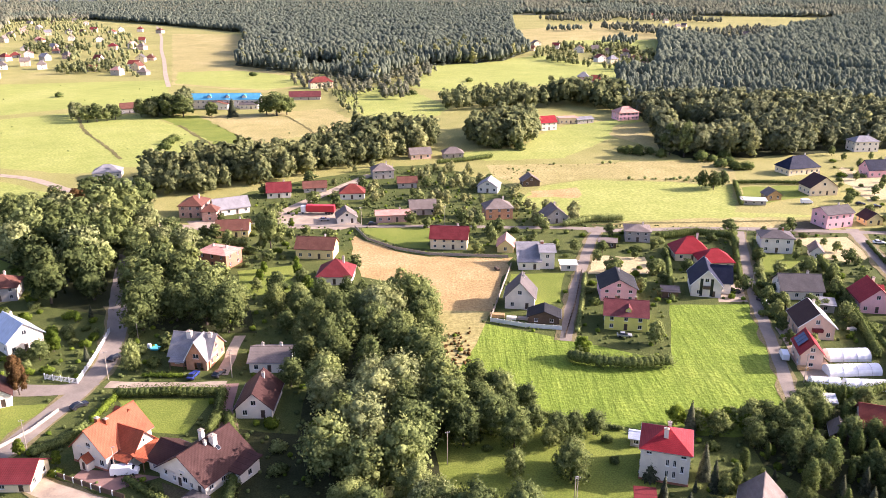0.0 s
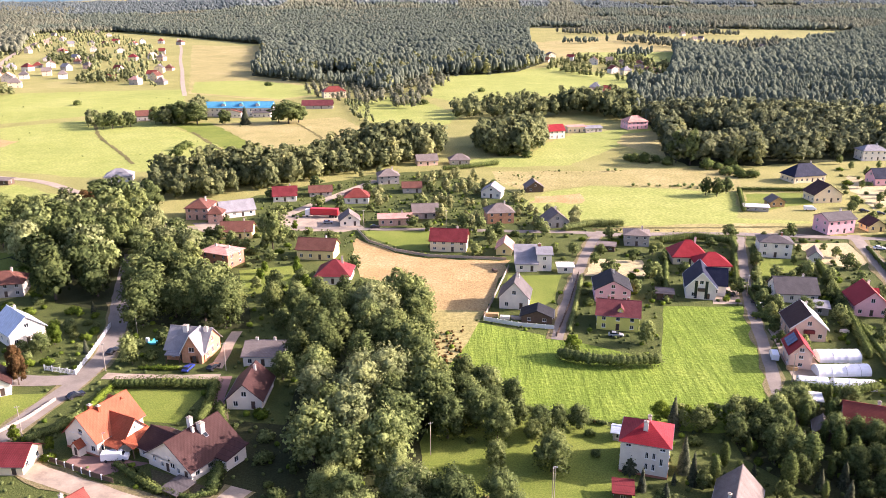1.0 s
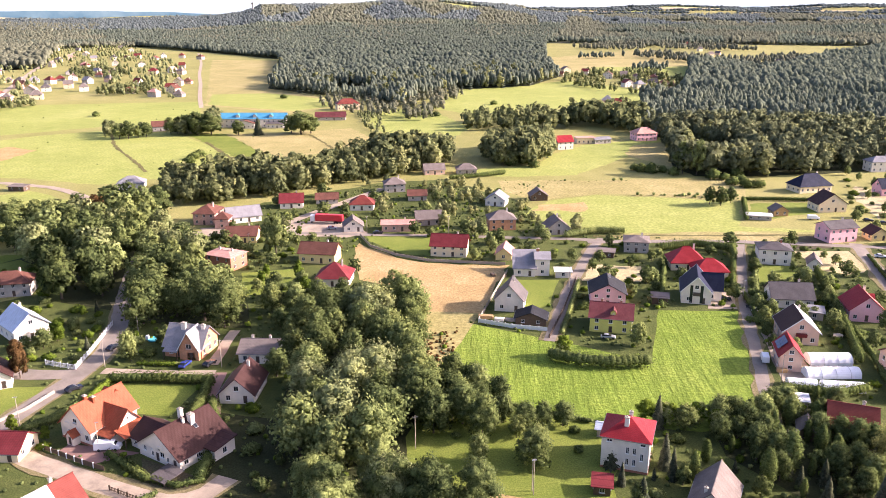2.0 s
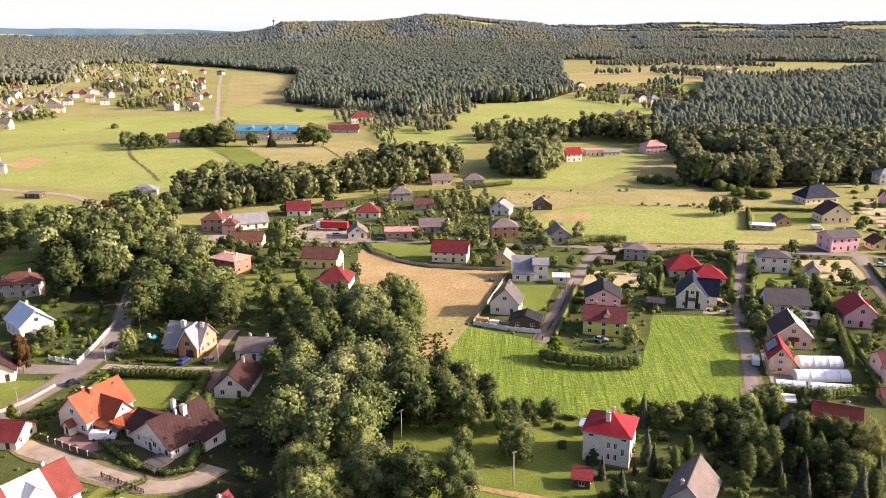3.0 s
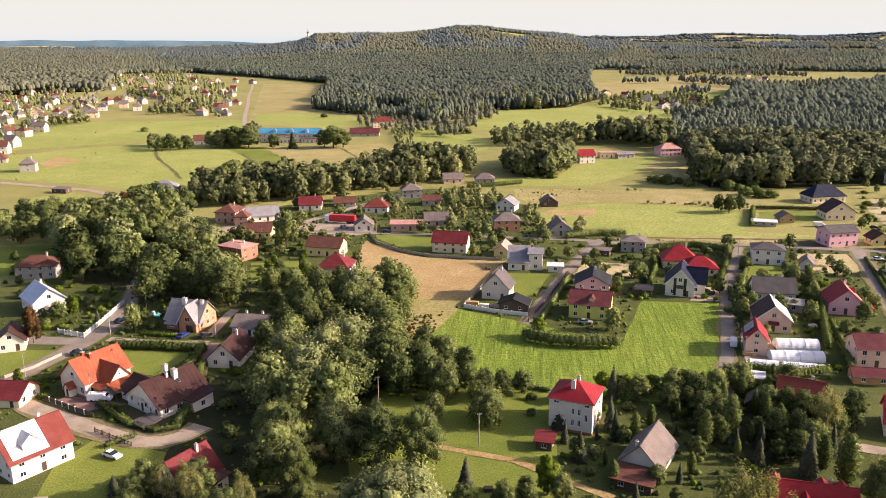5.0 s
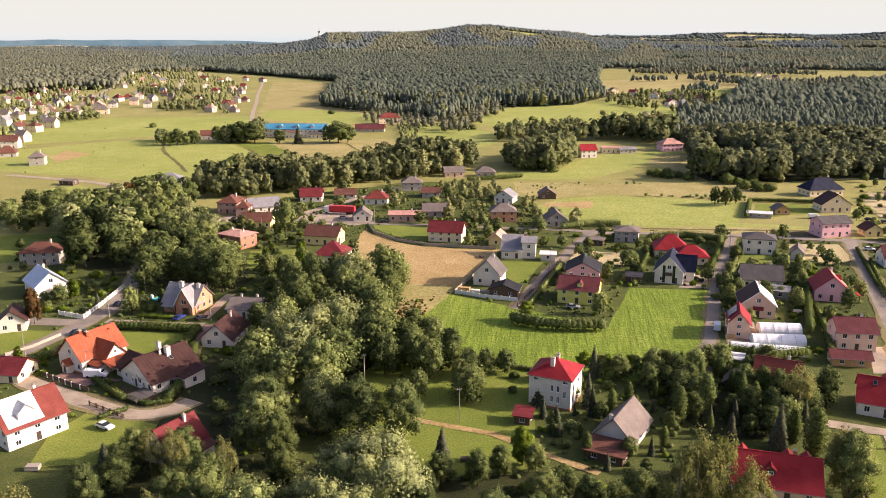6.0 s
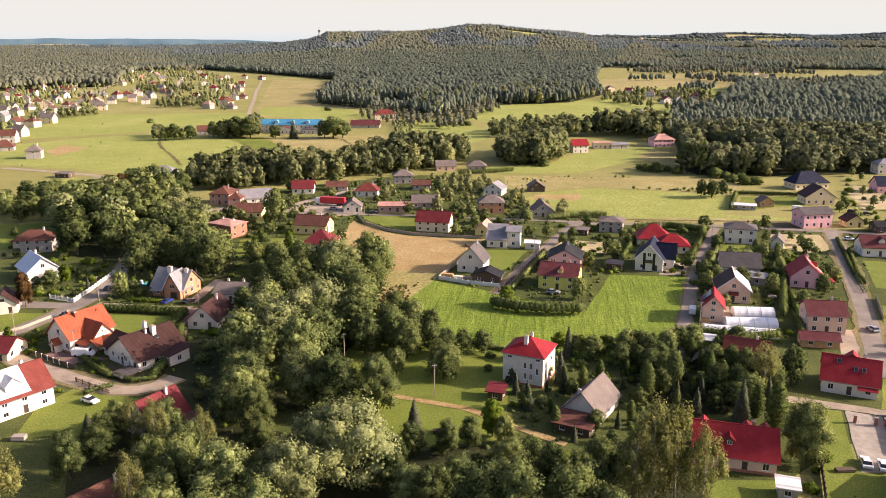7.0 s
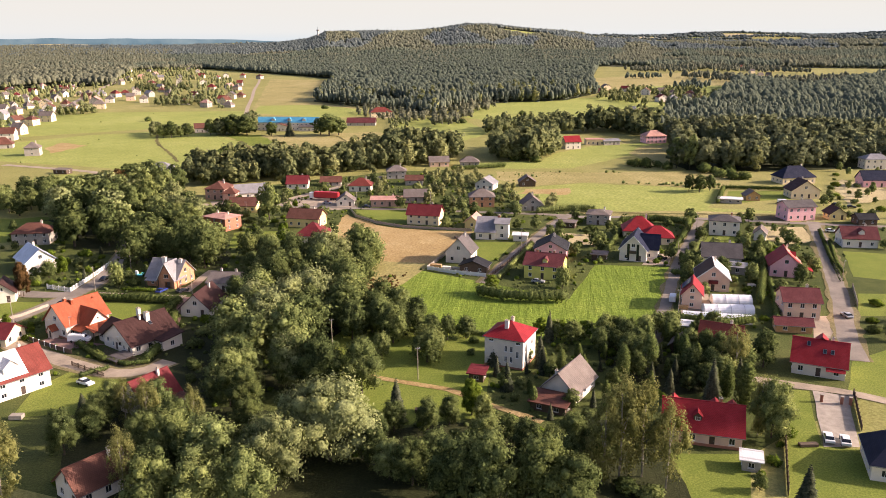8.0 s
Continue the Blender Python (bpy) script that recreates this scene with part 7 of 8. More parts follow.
garden([(17.8, 101.7), (44.4, 109.9), (53.7, 106.1), (57.9, 91.5), (43.9, 87.8), (23.3, 87.2)], 33, 5.0, 0.8, (5, 9), ("broad", "green", "broad"))
garden([(42.3, 123.3), (42.5, 139.4), (53.1, 155.7), (65.5, 142.2), (70.7, 123.9), (60.4, 107.0), (53.6, 111.0)], 34, 4.6, 0.6, (3, 6), ("broad", "spruce", "thuja"))
garden([(-118.9, 190.4), (-116.7, 204.4), (-112.4, 220.2), (-102.1, 220.1), (-93.6, 197.0), (-92.1, 180.8), (-104.9, 180.3), (-115.5, 184.0)], 35, 4.2, 0.3, (3, 7), ("spruce", "fresh", "green"))
garden([(-86.3, 190.2), (-90.7, 208.0), (-78.0, 204.1), (-72.4, 186.9), (-79.6, 182.3)], 36, 4.5, 0.35, (3, 5), ("green", "broad"))
garden([(-42.1, 131.7), (-47.0, 156.5), (-37.2, 158.8), (-30.3, 141.1), (-27.0, 128.1)], 37, 6.5, 0.3, (2.5, 4), ("broad", "green"))
garden([(-39.7, 171.8), (-43.5, 203.9), (-38.6, 203.8), (-33.7, 177.5)], 38, 5.0, 0.8, (6, 10), ("broad", "green"))
garden([(-26.5, 68.3), (-46.6, 101.3), (-35.3, 110.9), (-17.2, 97.4), (-8.5, 108.6), (6.4, 72.4)], 39, 6.0, 0.75, (6, 11), ("broad", "green", "birch", "broad"))
garden([(-21.7, 107.0), (-31.2, 130.5), (-29.5, 163.4), (-17.0, 132.8), (-12.5, 108.6)], 40, 6.5, 0.35, (2.5, 5), ("broad", "broad", "green"))
garden([(-90.9, 142.6), (-92.2, 149.0), (-80.3, 143.9), (-74.8, 140.4), (-79.6, 135.8)], 41, 3.5, 0.4, (2.5, 4.5), ("green", "fresh"))
garden([(177.1, 332.6), (221.5, 450.1), (242.8, 432.2), (208.6, 312.8), (179.5, 307.5)], 42, 8, 0.4, (3, 6), far_kinds)
garden([(-150.8, 225.0), (-171.2, 260.2), (-152.0, 262.3), (-120.3, 220.3), (-127.3, 204.4)], 43, 5, 0.4, (3, 7), ("green", "broad"))
garden([(84.0, 246.6), (100.9, 257.2), (93.8, 231.8), (88.5, 231.9)], 44, 4, 0.2, (2, 4), ("green",))
# single trees that stand out
tree("green", *(-64.7, 279.8), 17, 0.75)
tree("rust", *(-104.4, 172.2), 11, 0.8)
tree("rust", *(-148.1, 308.8), 17, 0.9)
tree("green", *(-81.5, 185.4), 8, 0.8)
tree("fresh", *(37.1, 192.0), 6, 1.1)
tree("green", *(58.8, 199.5), 7, 0.9)
tree("green", *(12.3, 274.6), 5.5, 1.0)
tree("fresh", *(-43.7, 235.3), 7, 1.0)
tree("mid", *(124.4, 369.9), 9, 0.8)
tree("mid", *(129.1, 367.7), 9, 0.9)
tree("mid", *(135.2, 373.1), 8, 0.9)
tree("mid", *(129.2, 445.1), 18, 0.7)
tree("midgreen", *(136.0, 440.5), 20, 0.7)
tree("mid", *(148.2, 465.3), 14, 0.8)
tree("spruce", *(42.0, 137.8), 8, 1.3)
tree("spruce", *(53.4, 133.1), 8, 0.8)
tree("thuja", *(57.6, 133.0), 7, 0.9)
tree("thuja", *(71.4, 131.2), 9, 1.0)
tree("thuja", *(77.8, 136.7), 10, 1.2)
tree("thuja", *(84.7, 155.7), 6, 1.2)
tree("mid", *(-202.0, 583.2), 17, 1.3)
tree("mid", *(-214.2, 588.5), 14, 1.4)
tree("mid", *(-191.5, 583.0), 16, 1.4)
tree("mid", *(-132.1, 591.8), 14, 1.3)
tree("mid", *(-123.5, 586.6), 17, 1.4)
tree("mid", *(-116.9, 591.5), 14, 1.3)
tree("spruce", *(-155.1, 582.2), 16, 1.2)
tree("mid", *(-170.5, 582.5), 11, 1.2)
for k, (x, y) in enumerate([(-268.1, 577.2), (-252.7, 560.3), (-246.8, 562.5), (-241.4, 567.1), (-237.1, 571.7), (-223.0, 583.6), (-218.8, 586.0)]):
    tree("midgreen" if k % 2 else "mid", x, y, 9 + 2 * (k % 3), 1.1, group="field-edge trees")
for k, (x, y) in enumerate([(103.5, 453.3), (106.7, 450.1), (111.9, 446.9), (118.7, 448.4), (123.2, 440.7), (142.4, 430.3), (148.2, 428.8), (157.3, 437.2)]):
    tree("darkshrub", x, y, 4 + (k % 3), 1.0, group="field-edge shrubs")
for x, y in [(148.8, 416.4), (154.7, 420.3), (154.0, 409.7), (160.0, 409.6), (-169.1, 482.6), (-168.4, 491.5), (-166.3, 465.7), (-331.2, 687.7), (45.2, 462.2), (39.4, 473.9), (32.1, 467.3), (-197.5, 835.3), (25.0, 782.4), (-47.2, 705.0), (-37.2, 704.8), (-26.9, 693.9)]:
    tree("darkshrub", x, y, 4.5, 1.2, group="meadow shrubs")
hedge([(142.8, 377.4), (132.8, 340.0)], 2.5, 2.0, THUJA, "dark clipped hedge round the lawn")
hedge([(144.5, 378.5), (161.1, 378.2), (179.1, 376.9)], 2.2, 1.6, THUJA, "dark clipped hedge round the lawn")
hedge([(33.7, 189.4), (40.6, 186.1), (49.2, 185.1), (58.3, 186.0)], 4.0, 3.4, LEAF_DEEP, "overgrown leafy hedge along the meadow")
hedge([(84.8, 291.6), (99.0, 296.4), (111.7, 291.3), (109.7, 281.2)], 4.0, 2.2, THUJA, "tall dark thuja hedge behind the red roofs")
hedge([(49.6, 308.9), (62.5, 316.6), (74.3, 316.5)], 3.2, 2.4, LEAF_MID, "leafy hedge along the street")
hedge([(-79.0, 171.2), (-67.5, 172.0), (-54.2, 171.4)], 2.8, 3.0, THUJA, "dark clipped garden hedge")
hedge([(-54.2, 171.4), (-52.2, 158.9), (-52.7, 154.6)], 3.0, 2.4, THUJA, "dark garden hedge by the drive")
hedge([(-81.1, 159.6), (-80.1, 168.8), (-80.0, 172.6)], 1.8, 1.6, LEAF_FRESH, "bright green roadside hedge")
hedge([(-87.9, 146.0), (-83.8, 149.8), (-81.8, 156.7)], 2.2, 2.2, THUJA, "dark hedge inside the fence")
hedge([(-77.1, 181.3), (-67.3, 181.3)], 1.3, 1.2, LEAF_FRESH, "row of small clipped garden shrubs")
hedge([(133.9, 265.6), (125.4, 226.6), (115.7, 190.4)], 3.5, 2.0, THUJA, "dark hedge between the gardens")
hedge([(103.1, 241.9), (110.6, 235.3), (125.2, 233.4)], 3.0, 2.0, THUJA, "dark thuja hedge behind the bungalow")
hedge([(159.9, 268.6), (151.9, 236.5), (150.6, 226.2)], 1.6, 1.2, THUJA, "low dark hedge along the lane")
hedge([(89.9, 172.9), (101.3, 169.8), (109.3, 173.0)], 3.0, 2.4, THUJA, "dark hedge below the greenhouses")
hedge([(95.1, 218.6), (103.5, 216.4), (113.4, 212.3)], 2.4, 1.8, THUJA, "dark hedge beside the lane")
hedge([(-3.1, 424.1), (10.9, 429.5), (27.1, 439.3)], 3.0, 2.0, THUJA, "clipped green hedge row behind the cottages")
hedge([(3.5, 181.5), (19.1, 164.0), (27.8, 159.7), (40.0, 155.5)], 1.2, 1.6, LEAF_DEEP, "low scrubby growth along the meadow edge", 18)
hedge([(-49.0, 123.2), (-52.7, 118.5)], 1.4, 1.2, LEAF_DEEP, "low shrubs along the lane")

hedge([(-51.8, 128.0), (-45.6, 126.0), (-41.4, 128.2)], 1.3, 1.6, THUJA, "low dark hedge before the brown-roofed house")
hedge([(-64.6, 136.8), (-57.6, 131.6), (-52.5, 127.9)], 1.6, 2.0, THUJA, "dark hedge between the two white houses")
hedge([(-41.9, 129.2), (-43.7, 144.1), (-50.2, 160.9)], 2.4, 2.6, THUJA, "dark shrubbery beside the brown-roofed house")
hedge([(123.9, 213.6), (120.1, 190.9), (116.2, 173.8)], 2.2, 1.6, THUJA, "dark hedge beside the salmon house")
hedge([(101.1, 241.6), (98.2, 216.9)], 2.0, 1.4, THUJA, "dark hedge along the lane")
hedge([(119.2, 287.8), (109.7, 257.1), (105.0, 241.3)], 2.2, 1.6, LEAF_MID, "leafy hedge beside the lane")
hedge([(83.9, 281.5), (75.5, 246.7), (71.8, 229.7)], 2.0, 1.8, THUJA, "dark hedge between the gardens")
hedge([(109.3, 281.3), (102.1, 257.2), (99.0, 246.5)], 2.2, 1.8, THUJA, "dark hedge beside the red roofs")
hedge([(48.1, 252.2), (43.0, 227.7), (38.3, 207.0)], 1.8, 1.4, LEAF_MID, "leafy hedge along the narrow lane")
hedge([(161.9, 287.1), (153.2, 247.6), (147.0, 216.3)], 1.4, 1.2, THUJA, "low dark hedge along the lane")

# trees scattered through the far hamlets, joined
forest("hamlet_greenery", [(-387.1, 511.1), (-398.2, 564.9), (-526.0, 798.0), (-465.2, 767.2), (-433.8, 769.5), (-716.8, 1302.8), (-633.4, 1305.9), (-387.2, 845.9), (-304.9, 813.9), (-479.6, 1311.7), (-1092.4, 2402.5), (-1199.6, 2154.0), (-822.2, 1071.1)], 12.5, 7.5, PUFFS_BIG, BELTLEAF, 31, "scattered leafy trees between the far village houses", clear=False, vary=0.5, cluster=21)
forest("hamlet_greenery", [(108.1, 1010.6), (158.1, 1185.9), (265.0, 1191.0), (265.9, 930.5), (216.2, 830.9), (164.4, 884.2)], 10, 9, LEAFY, BELTLEAF, 32, "scattered leafy trees between the far hamlet houses", clear=False, vary=0.4, cluster=32)
forest("hamlet_greenery", [(116.0, 1368.5), (143.9, 1526.5), (297.4, 1574.5), (351.6, 1376.8), (273.2, 1191.4), (149.6, 1302.5)], 13, 12, PUFFS_BIG, FARPINE, 33, "belt of trees behind the far hamlet", patch=1, clear=False)
forest("hamlet_greenery", [(220.1, 1938.6), (464.7, 2208.0), (609.9, 1782.2), (584.8, 1351.6), (442.5, 1226.3), (360.9, 1377.1), (297.4, 1574.5)], 15, 13, PUFFS_BIG, FARLEAF, 34, "belt of trees behind the far hamlet", patch=-1, clear=False)
forest("edge_woodland", [(-156.9, 790.1), (-121.5, 827.1), (-66.3, 753.0), (-22.3, 911.3), (-6.3, 872.3), (-32.3, 661.0), (-64.6, 672.5), (-122.4, 719.8)], 13, 9, LEAFY, FARLEAF, 35, "leafy scrub at the forest edge")
forest("forest", [(-1448.3, 1706.3), (-1403.6, 1946.8), (-1345.6, 2411.3), (-1311.4, 2872.1), (-3292.8, 3871.0)], 12, 16, FAR[4.6], FARLEAF, 37, "dark leafy woodland behind the far village")

# ---- weeds, tussocks and low garden plants, beyond counting ----
VILLAGE = [(-115.8, 259.2), (-104.0, 304.5), (-92.1, 361.3), (-43.1, 406.2), (-7.7, 418.7), (31.3, 370.1), (52.2, 326.7), (78.0, 311.7), (117.8, 305.8), (156.4, 300.2), (178.8, 305.2), (208.5, 286.9), (117.0, 146.6), (70.0, 112.2), (10.1, 99.7), (-43.9, 99.9), (-92.7, 128.4), (-150.6, 204.7), (-138.3, 226.9)]
LOWPLANTS = [(v * (1.6, 1.6, 1), f, n) for v, f, n in PUFFS]
OPEN_GROUND = [[(11.5, 214.3), (31.9, 204.1), (60.7, 189.2), (70.3, 227.4), (95.2, 228.1), (84.9, 176.7), (81.3, 156.2), (64.4, 152.4), (40.3, 157.2), (19.3, 165.5), (5.4, 203.5)], [(-35.2, 297.9), (-5.3, 272.9), (25.2, 272.0), (13.5, 219.2), (-2.6, 203.6), (-28.2, 252.9)]]
CLEARINGS.extend(OPEN_GROUND)
CLEARINGS.extend(OPEN_LAND)
forest("garden_plants", VILLAGE, 3.8, 1.0, LOWPLANTS, LEAF_DEEP, 51, "low garden plants, weeds and tufts between the houses", "plants")
forest("garden_plants", VILLAGE, 9.0, 1.4, LOWPLANTS, LEAF_FRESH, 52, "bright low shrubs and flower beds between the houses", "plants")
CLEARINGS[-len(OPEN_LAND):] = []
forest("tussocks", [(23.1, 422.3), (78.8, 424.2), (163.6, 437.1), (143.5, 379.6), (73.0, 391.0), (40.0, 375.4), (24.8, 398.9)], 5.0, 0.8, LOWPLANTS, LEAF_BIRCH, 53, "dry grass tussocks in the rough meadow", "grass")
forest("tussocks", [(-246.9, 379.3), (-238.2, 415.5), (-127.6, 457.0), (-69.6, 524.2), (-132.0, 765.3), (-427.8, 773.4), (-364.2, 513.7)], 60, 1.2, LOWPLANTS, LEAF_MID, 54, "scattered weeds and small bushes in the meadows", "grass")
forest("tussocks", [(-7.9, 219.4), (-2.6, 203.6), (10.6, 213.1), (6.6, 189.6), (0.5, 180.2), (-4.7, 189.7)], 1.8, 0.9, LOWPLANTS, LEAF_RUST, 56, "rusty dry weeds beside the plot", "weeds")
del CLEARINGS[-2:]

forest("tussocks", [(23.1, 422.3), (78.8, 424.2), (163.6, 437.1), (143.5, 379.6), (73.0, 391.0), (40.0, 375.4), (24.8, 398.9)], 3.4, 1.5, LOWPLANTS, LEAF_MID, 57, "low olive scrub in the rough meadow", "scrub", vary=0.5, cluster=17)
forest("scrub", [(-104.0, 730.0), (-80.0, 715.0), (-58.0, 585.0), (-72.0, 580.0)], 6, 4.0, PUFFS_BIG, BELTLEAF, 59, "leafy scrub along the farm track", "scrub", vary=0.5)
forest("scrub", [(-68.0, 738.0), (-40.0, 712.0), (-20.0, 688.0), (-30.0, 684.0), (-60.0, 715.0)], 6, 5.0, PUFFS_BIG, BELTLEAF, 60, "row of leafy bushes in the pasture", "scrub", vary=0.4)
# tree groups between the far houses and round the farm
forest("hamlet_greenery", [(-408.0, 852.5), (-353.8, 872.5), (-394.8, 960.3), (-442.8, 928.3)], 11, 10, LEAFY, BELTLEAF, 61, "dark leafy tree group beside the far houses")
forest("hamlet_greenery", [(-552.6, 1072.8), (-485.5, 1101.5), (-543.7, 1226.2), (-613.1, 1192.5)], 14, 10, LEAFY, BELTLEAF, 62, "leafy tree group between the far houses")
forest("hamlet_greenery", [(-450.6, 682.5), (-419.5, 750.8), (-452.4, 803.3), (-490.3, 745.4)], 11, 9, LEAFY, BELTLEAF, 63, "leafy trees along the edge of the far village")
forest("tree_belt", [(-213.9, 577.3), (-184.3, 579.9), (-206.4, 641.7), (-236.1, 634.6)], 8, 13, LEAFY_FINE, BELTLEAF, 64, "dark tree group beside the blue-roofed building", "trees")
forest("tree_belt", [(-266.1, 565.0), (-238.3, 571.3), (-250.8, 598.2), (-278.8, 591.6)], 8.5, 9, LEAFY_FINE, BELTLEAF, 65, "leafy trees beside the grey farmhouse", "trees")
CLEARINGS.extend(OPEN_GROUND)
CLEARINGS.extend(OPEN_LAND)
rng = random.Random(71)
placed = []
while len(placed) < 60:
    x, y = rng.uniform(-110, 190), rng.uniform(225, 400)
    if not inside(x, y, VILLAGE) or any(inside(x, y, c) for c in CLEARINGS) or any(math.hypot(x - a, y - b) < 5.5 for a, b in placed):
        continue
    if any(math.hypot(x - a, y - b) < max(r - 0.8, 0) for a, b, r in KEEP_CLEAR):
        continue
    placed.append((x, y))
    tree(rng.choice(("gardentree", "gardentree", "gardenlight")), x, y, rng.uniform(3.2, 6.8), rng.uniform(0.9, 1.35), group="village garden trees")
for x, y, h in ((*(52.9, 157.8), 5.0), (*(57.8, 155.4), 5.5), (*(63.9, 156.6), 5.0), (*(68.1, 154.9), 4.5)):
    tree("fresh", x, y, h, 1.3)
for x, y, h in ((*(56.8, 155.3), 5.5), (*(60.6, 153.4), 6.0), (*(65.1, 157.1), 5.0), (*(68.2, 152.0), 5.5), (*(82.9, 162.5), 6.0), (*(49.2, 140.2), 4.0)):
    tree("green", x, y, h, 1.25)

# ---- vehicles ----
def car(x, y, turn, paint, label, length=4.3, van=False):
    e = new("van" if van else "car")
    e.matrix_basis = pose(x, y, 0.14, 0, 0, turn)
    w, l = (1.9, length / 2) if van else (1.75, length / 2)
    if van:
        prof = [(-l, 0.35), (-l, 1.9), (-l + 0.15, 2.05), (l * 0.45, 2.05), (l * 0.68, 1.35), (l * 0.97, 1.1), (l, 0.35)]
    else:
        prof = [(-l, 0.35), (-l, 0.85), (-l * 0.8, 0.95), (l * 0.35, 0.95), (l * 0.95, 0.78), (l, 0.35)]
    key = ("car", paint.name, van, length)
    if key not in CACHE:
        def slab(name, prof, half, inset, material):
            bm = bmesh.new()
            z1 = max(q[1] for q in prof)
            sides = [[bm.verts.new((px, s * (half - inset * max(0, pz - 0.9)), pz)) for px, pz in prof] for s in (-1, 1)]
            bm.faces.new(sides[0])
            bm.faces.new(sides[1][::-1])
            n = len(prof)
            for i in range(n):
                bm.faces.new((sides[0][i], sides[0][(i + 1) % n], sides[1][(i + 1) % n], sides[1][i]))
            bmesh.ops.recalc_face_normals(bm, faces=bm.faces[:])
            bmesh.ops.bevel(bm, geom=bm.edges[:], offset=0.06, segments=1, affect="EDGES")
            me = bpy.data.meshes.new(name)
            bm.to_mesh(me)
            bm.free()
            me.materials.append(material)
            return me
        glass = [(l * 0.47, 1.95), (l * 0.7, 1.38), (l * 0.6, 1.38), (l * 0.3, 1.95)] if van else [(-l * 0.85, 0.93), (-l * 0.62, 1.34), (l * 0.05, 1.34), (l * 0.42, 0.93)]
        top = [(-l * 0.58, 1.34), (-l * 0.55, 1.42), (-l * 0.02, 1.42), (l * 0.02, 1.34)]
        bm = bmesh.new()
        bmesh.ops.create_cone(bm, cap_ends=True, segments=12, radius1=0.32, radius2=0.32, depth=0.22, matrix=Matrix.Rotation(math.pi / 2, 4, "X"))
        wheel = bpy.data.meshes.new("wheel")
        bm.to_mesh(wheel)
        bm.free()
        wheel.materials.append(TYRE)
        CACHE[key] = (slab("body", prof, w / 2, 0.05, paint), slab("windows", glass, w / 2 - 0.03 + (0.04 if van else 0), 0.25, PANE), None if van else slab("roof", top, w / 2 - 0.06, 0.3, paint), wheel)
    body, glass, top, wheel = CACHE[key]
    child("body", body, e)
    child("windows", glass, e, "dark glass")
    if top:
        child("roof", top, e)
    for sx in (-0.62, 0.62):
        for sy in (-1, 1):
            child("wheel", wheel, e, "", Matrix.Translation((sx * l, sy * (w / 2 - 0.1), 0.32)))
    return tagged(e, label, "van" if van else "car", "parked vehicles")


P_WHITE = plain("white car paint", (0.8, 0.8, 0.8), 0.25, vary=0.02, bump=0.0)
P_BLACK = plain("black car paint", (0.02, 0.02, 0.025), 0.2, vary=0.02, bump=0.0)
P_BLUE = plain("blue car paint", (0.03, 0.05, 0.22), 0.25, vary=0.02, bump=0.0)
P_SILVER = plain("silver car paint", (0.5, 0.5, 0.52), 0.3, metal=0.5, vary=0.02, bump=0.0)
P_RED = plain("red trailer paint", (0.55, 0.03, 0.04), 0.4, vary=0.05, bump=0.0)
car(*(-87.1, 166.2), 50, P_BLACK, "dark saloon car driving on the asphalt lane")
car(*(-88.5, 191.2), 72, P_BLACK, "small dark car standing on the lane")
car(*(-64.3, 181.2), 80, P_BLUE, "blue car parked before the brick house")
car(*(-58.0, 182.1), 70, P_BLACK, "dark car parked beside the brick house")
car(*(-65.9, 139.3), 8, P_WHITE, "white delivery van parked on the forecourt", 5.6, True)
car(*(51.2, 204.3), -8, P_SILVER, "silver estate car beside the yellow house")
car(*(93.5, 237.0), -8, P_BLACK, "black car parked beside the navy roof")
car(*(91.0, 191.0), 78, P_WHITE, "white van parked on the lane", 4.8, True)
car(*(99.7, 229.5), 100, P_BLACK, "dark car parked beside the lane")
car(*(101.0, 227.2), 30, P_WHITE, "white car parked on a drive")
car(*(-49.3, 114.6), -20, P_WHITE, "white hatchback parked on worn grass")
car(*(108.6, 108.3), 80, P_WHITE, "white car parked in the concrete bay")
car(*(111.4, 107.5), 78, P_WHITE, "white car parked in the concrete bay")
car(*(136.8, 182.2), 100, P_SILVER, "silver car parked beside the lane")
car(*(162.8, 342.4), -5, P_WHITE, "white van behind the walled lawn", 5.2, True)
car(*(190.5, 335.6), -3, P_BLACK, "dark car on the pale lane")
car(*(165.9, 286.0), -8, P_WHITE, "white car on the village street")
car(*(-50.1, 318.7), 10, P_SILVER, "silver car in the gravel yard")
car(*(-29.3, 312.1), 5, P_BLACK, "dark car beside the village street")
car(*(185.6, 339.9), -5, P_BLACK, "dark car beside the cream house")


def lorry(x, y, turn):
    e = new("lorry")
    e.matrix_basis = pose(x, y, 0.13, 0, 0, turn)
    child("trailer", box_mesh("trailer", -6.2, 6.2, -1.25, 1.25, 1.1, 3.9, P_RED, 0.08), e, "red tarpaulin trailer")
    child("chassis", box_mesh("chassis", -6.2, 6.0, -0.5, 0.5, 0.7, 1.1, DARK_TRIM), e)
    child("cab", box_mesh("cab", -8.6, -6.5, -1.2, 1.2, 0.6, 3.4, P_WHITE, 0.15), e, "white cab")
    for px in (-7.8, 2.6, 3.9, 5.2):
        for s in (-1, 1):
            bm = bmesh.new()
            bmesh.ops.create_cone(bm, cap_ends=True, segments=12, radius1=0.5, radius2=0.5, depth=0.4, matrix=Matrix.Translation((px, s * 0.95, 0.5)) @ Matrix.Rotation(math.pi / 2, 4, "X"))
            part("wheel", bm, TYRE, e)
    tagged(e, "articulated lorry with a red tarpaulin trailer in the yard", "lorry")


lorry(-53.2, 329, -6)


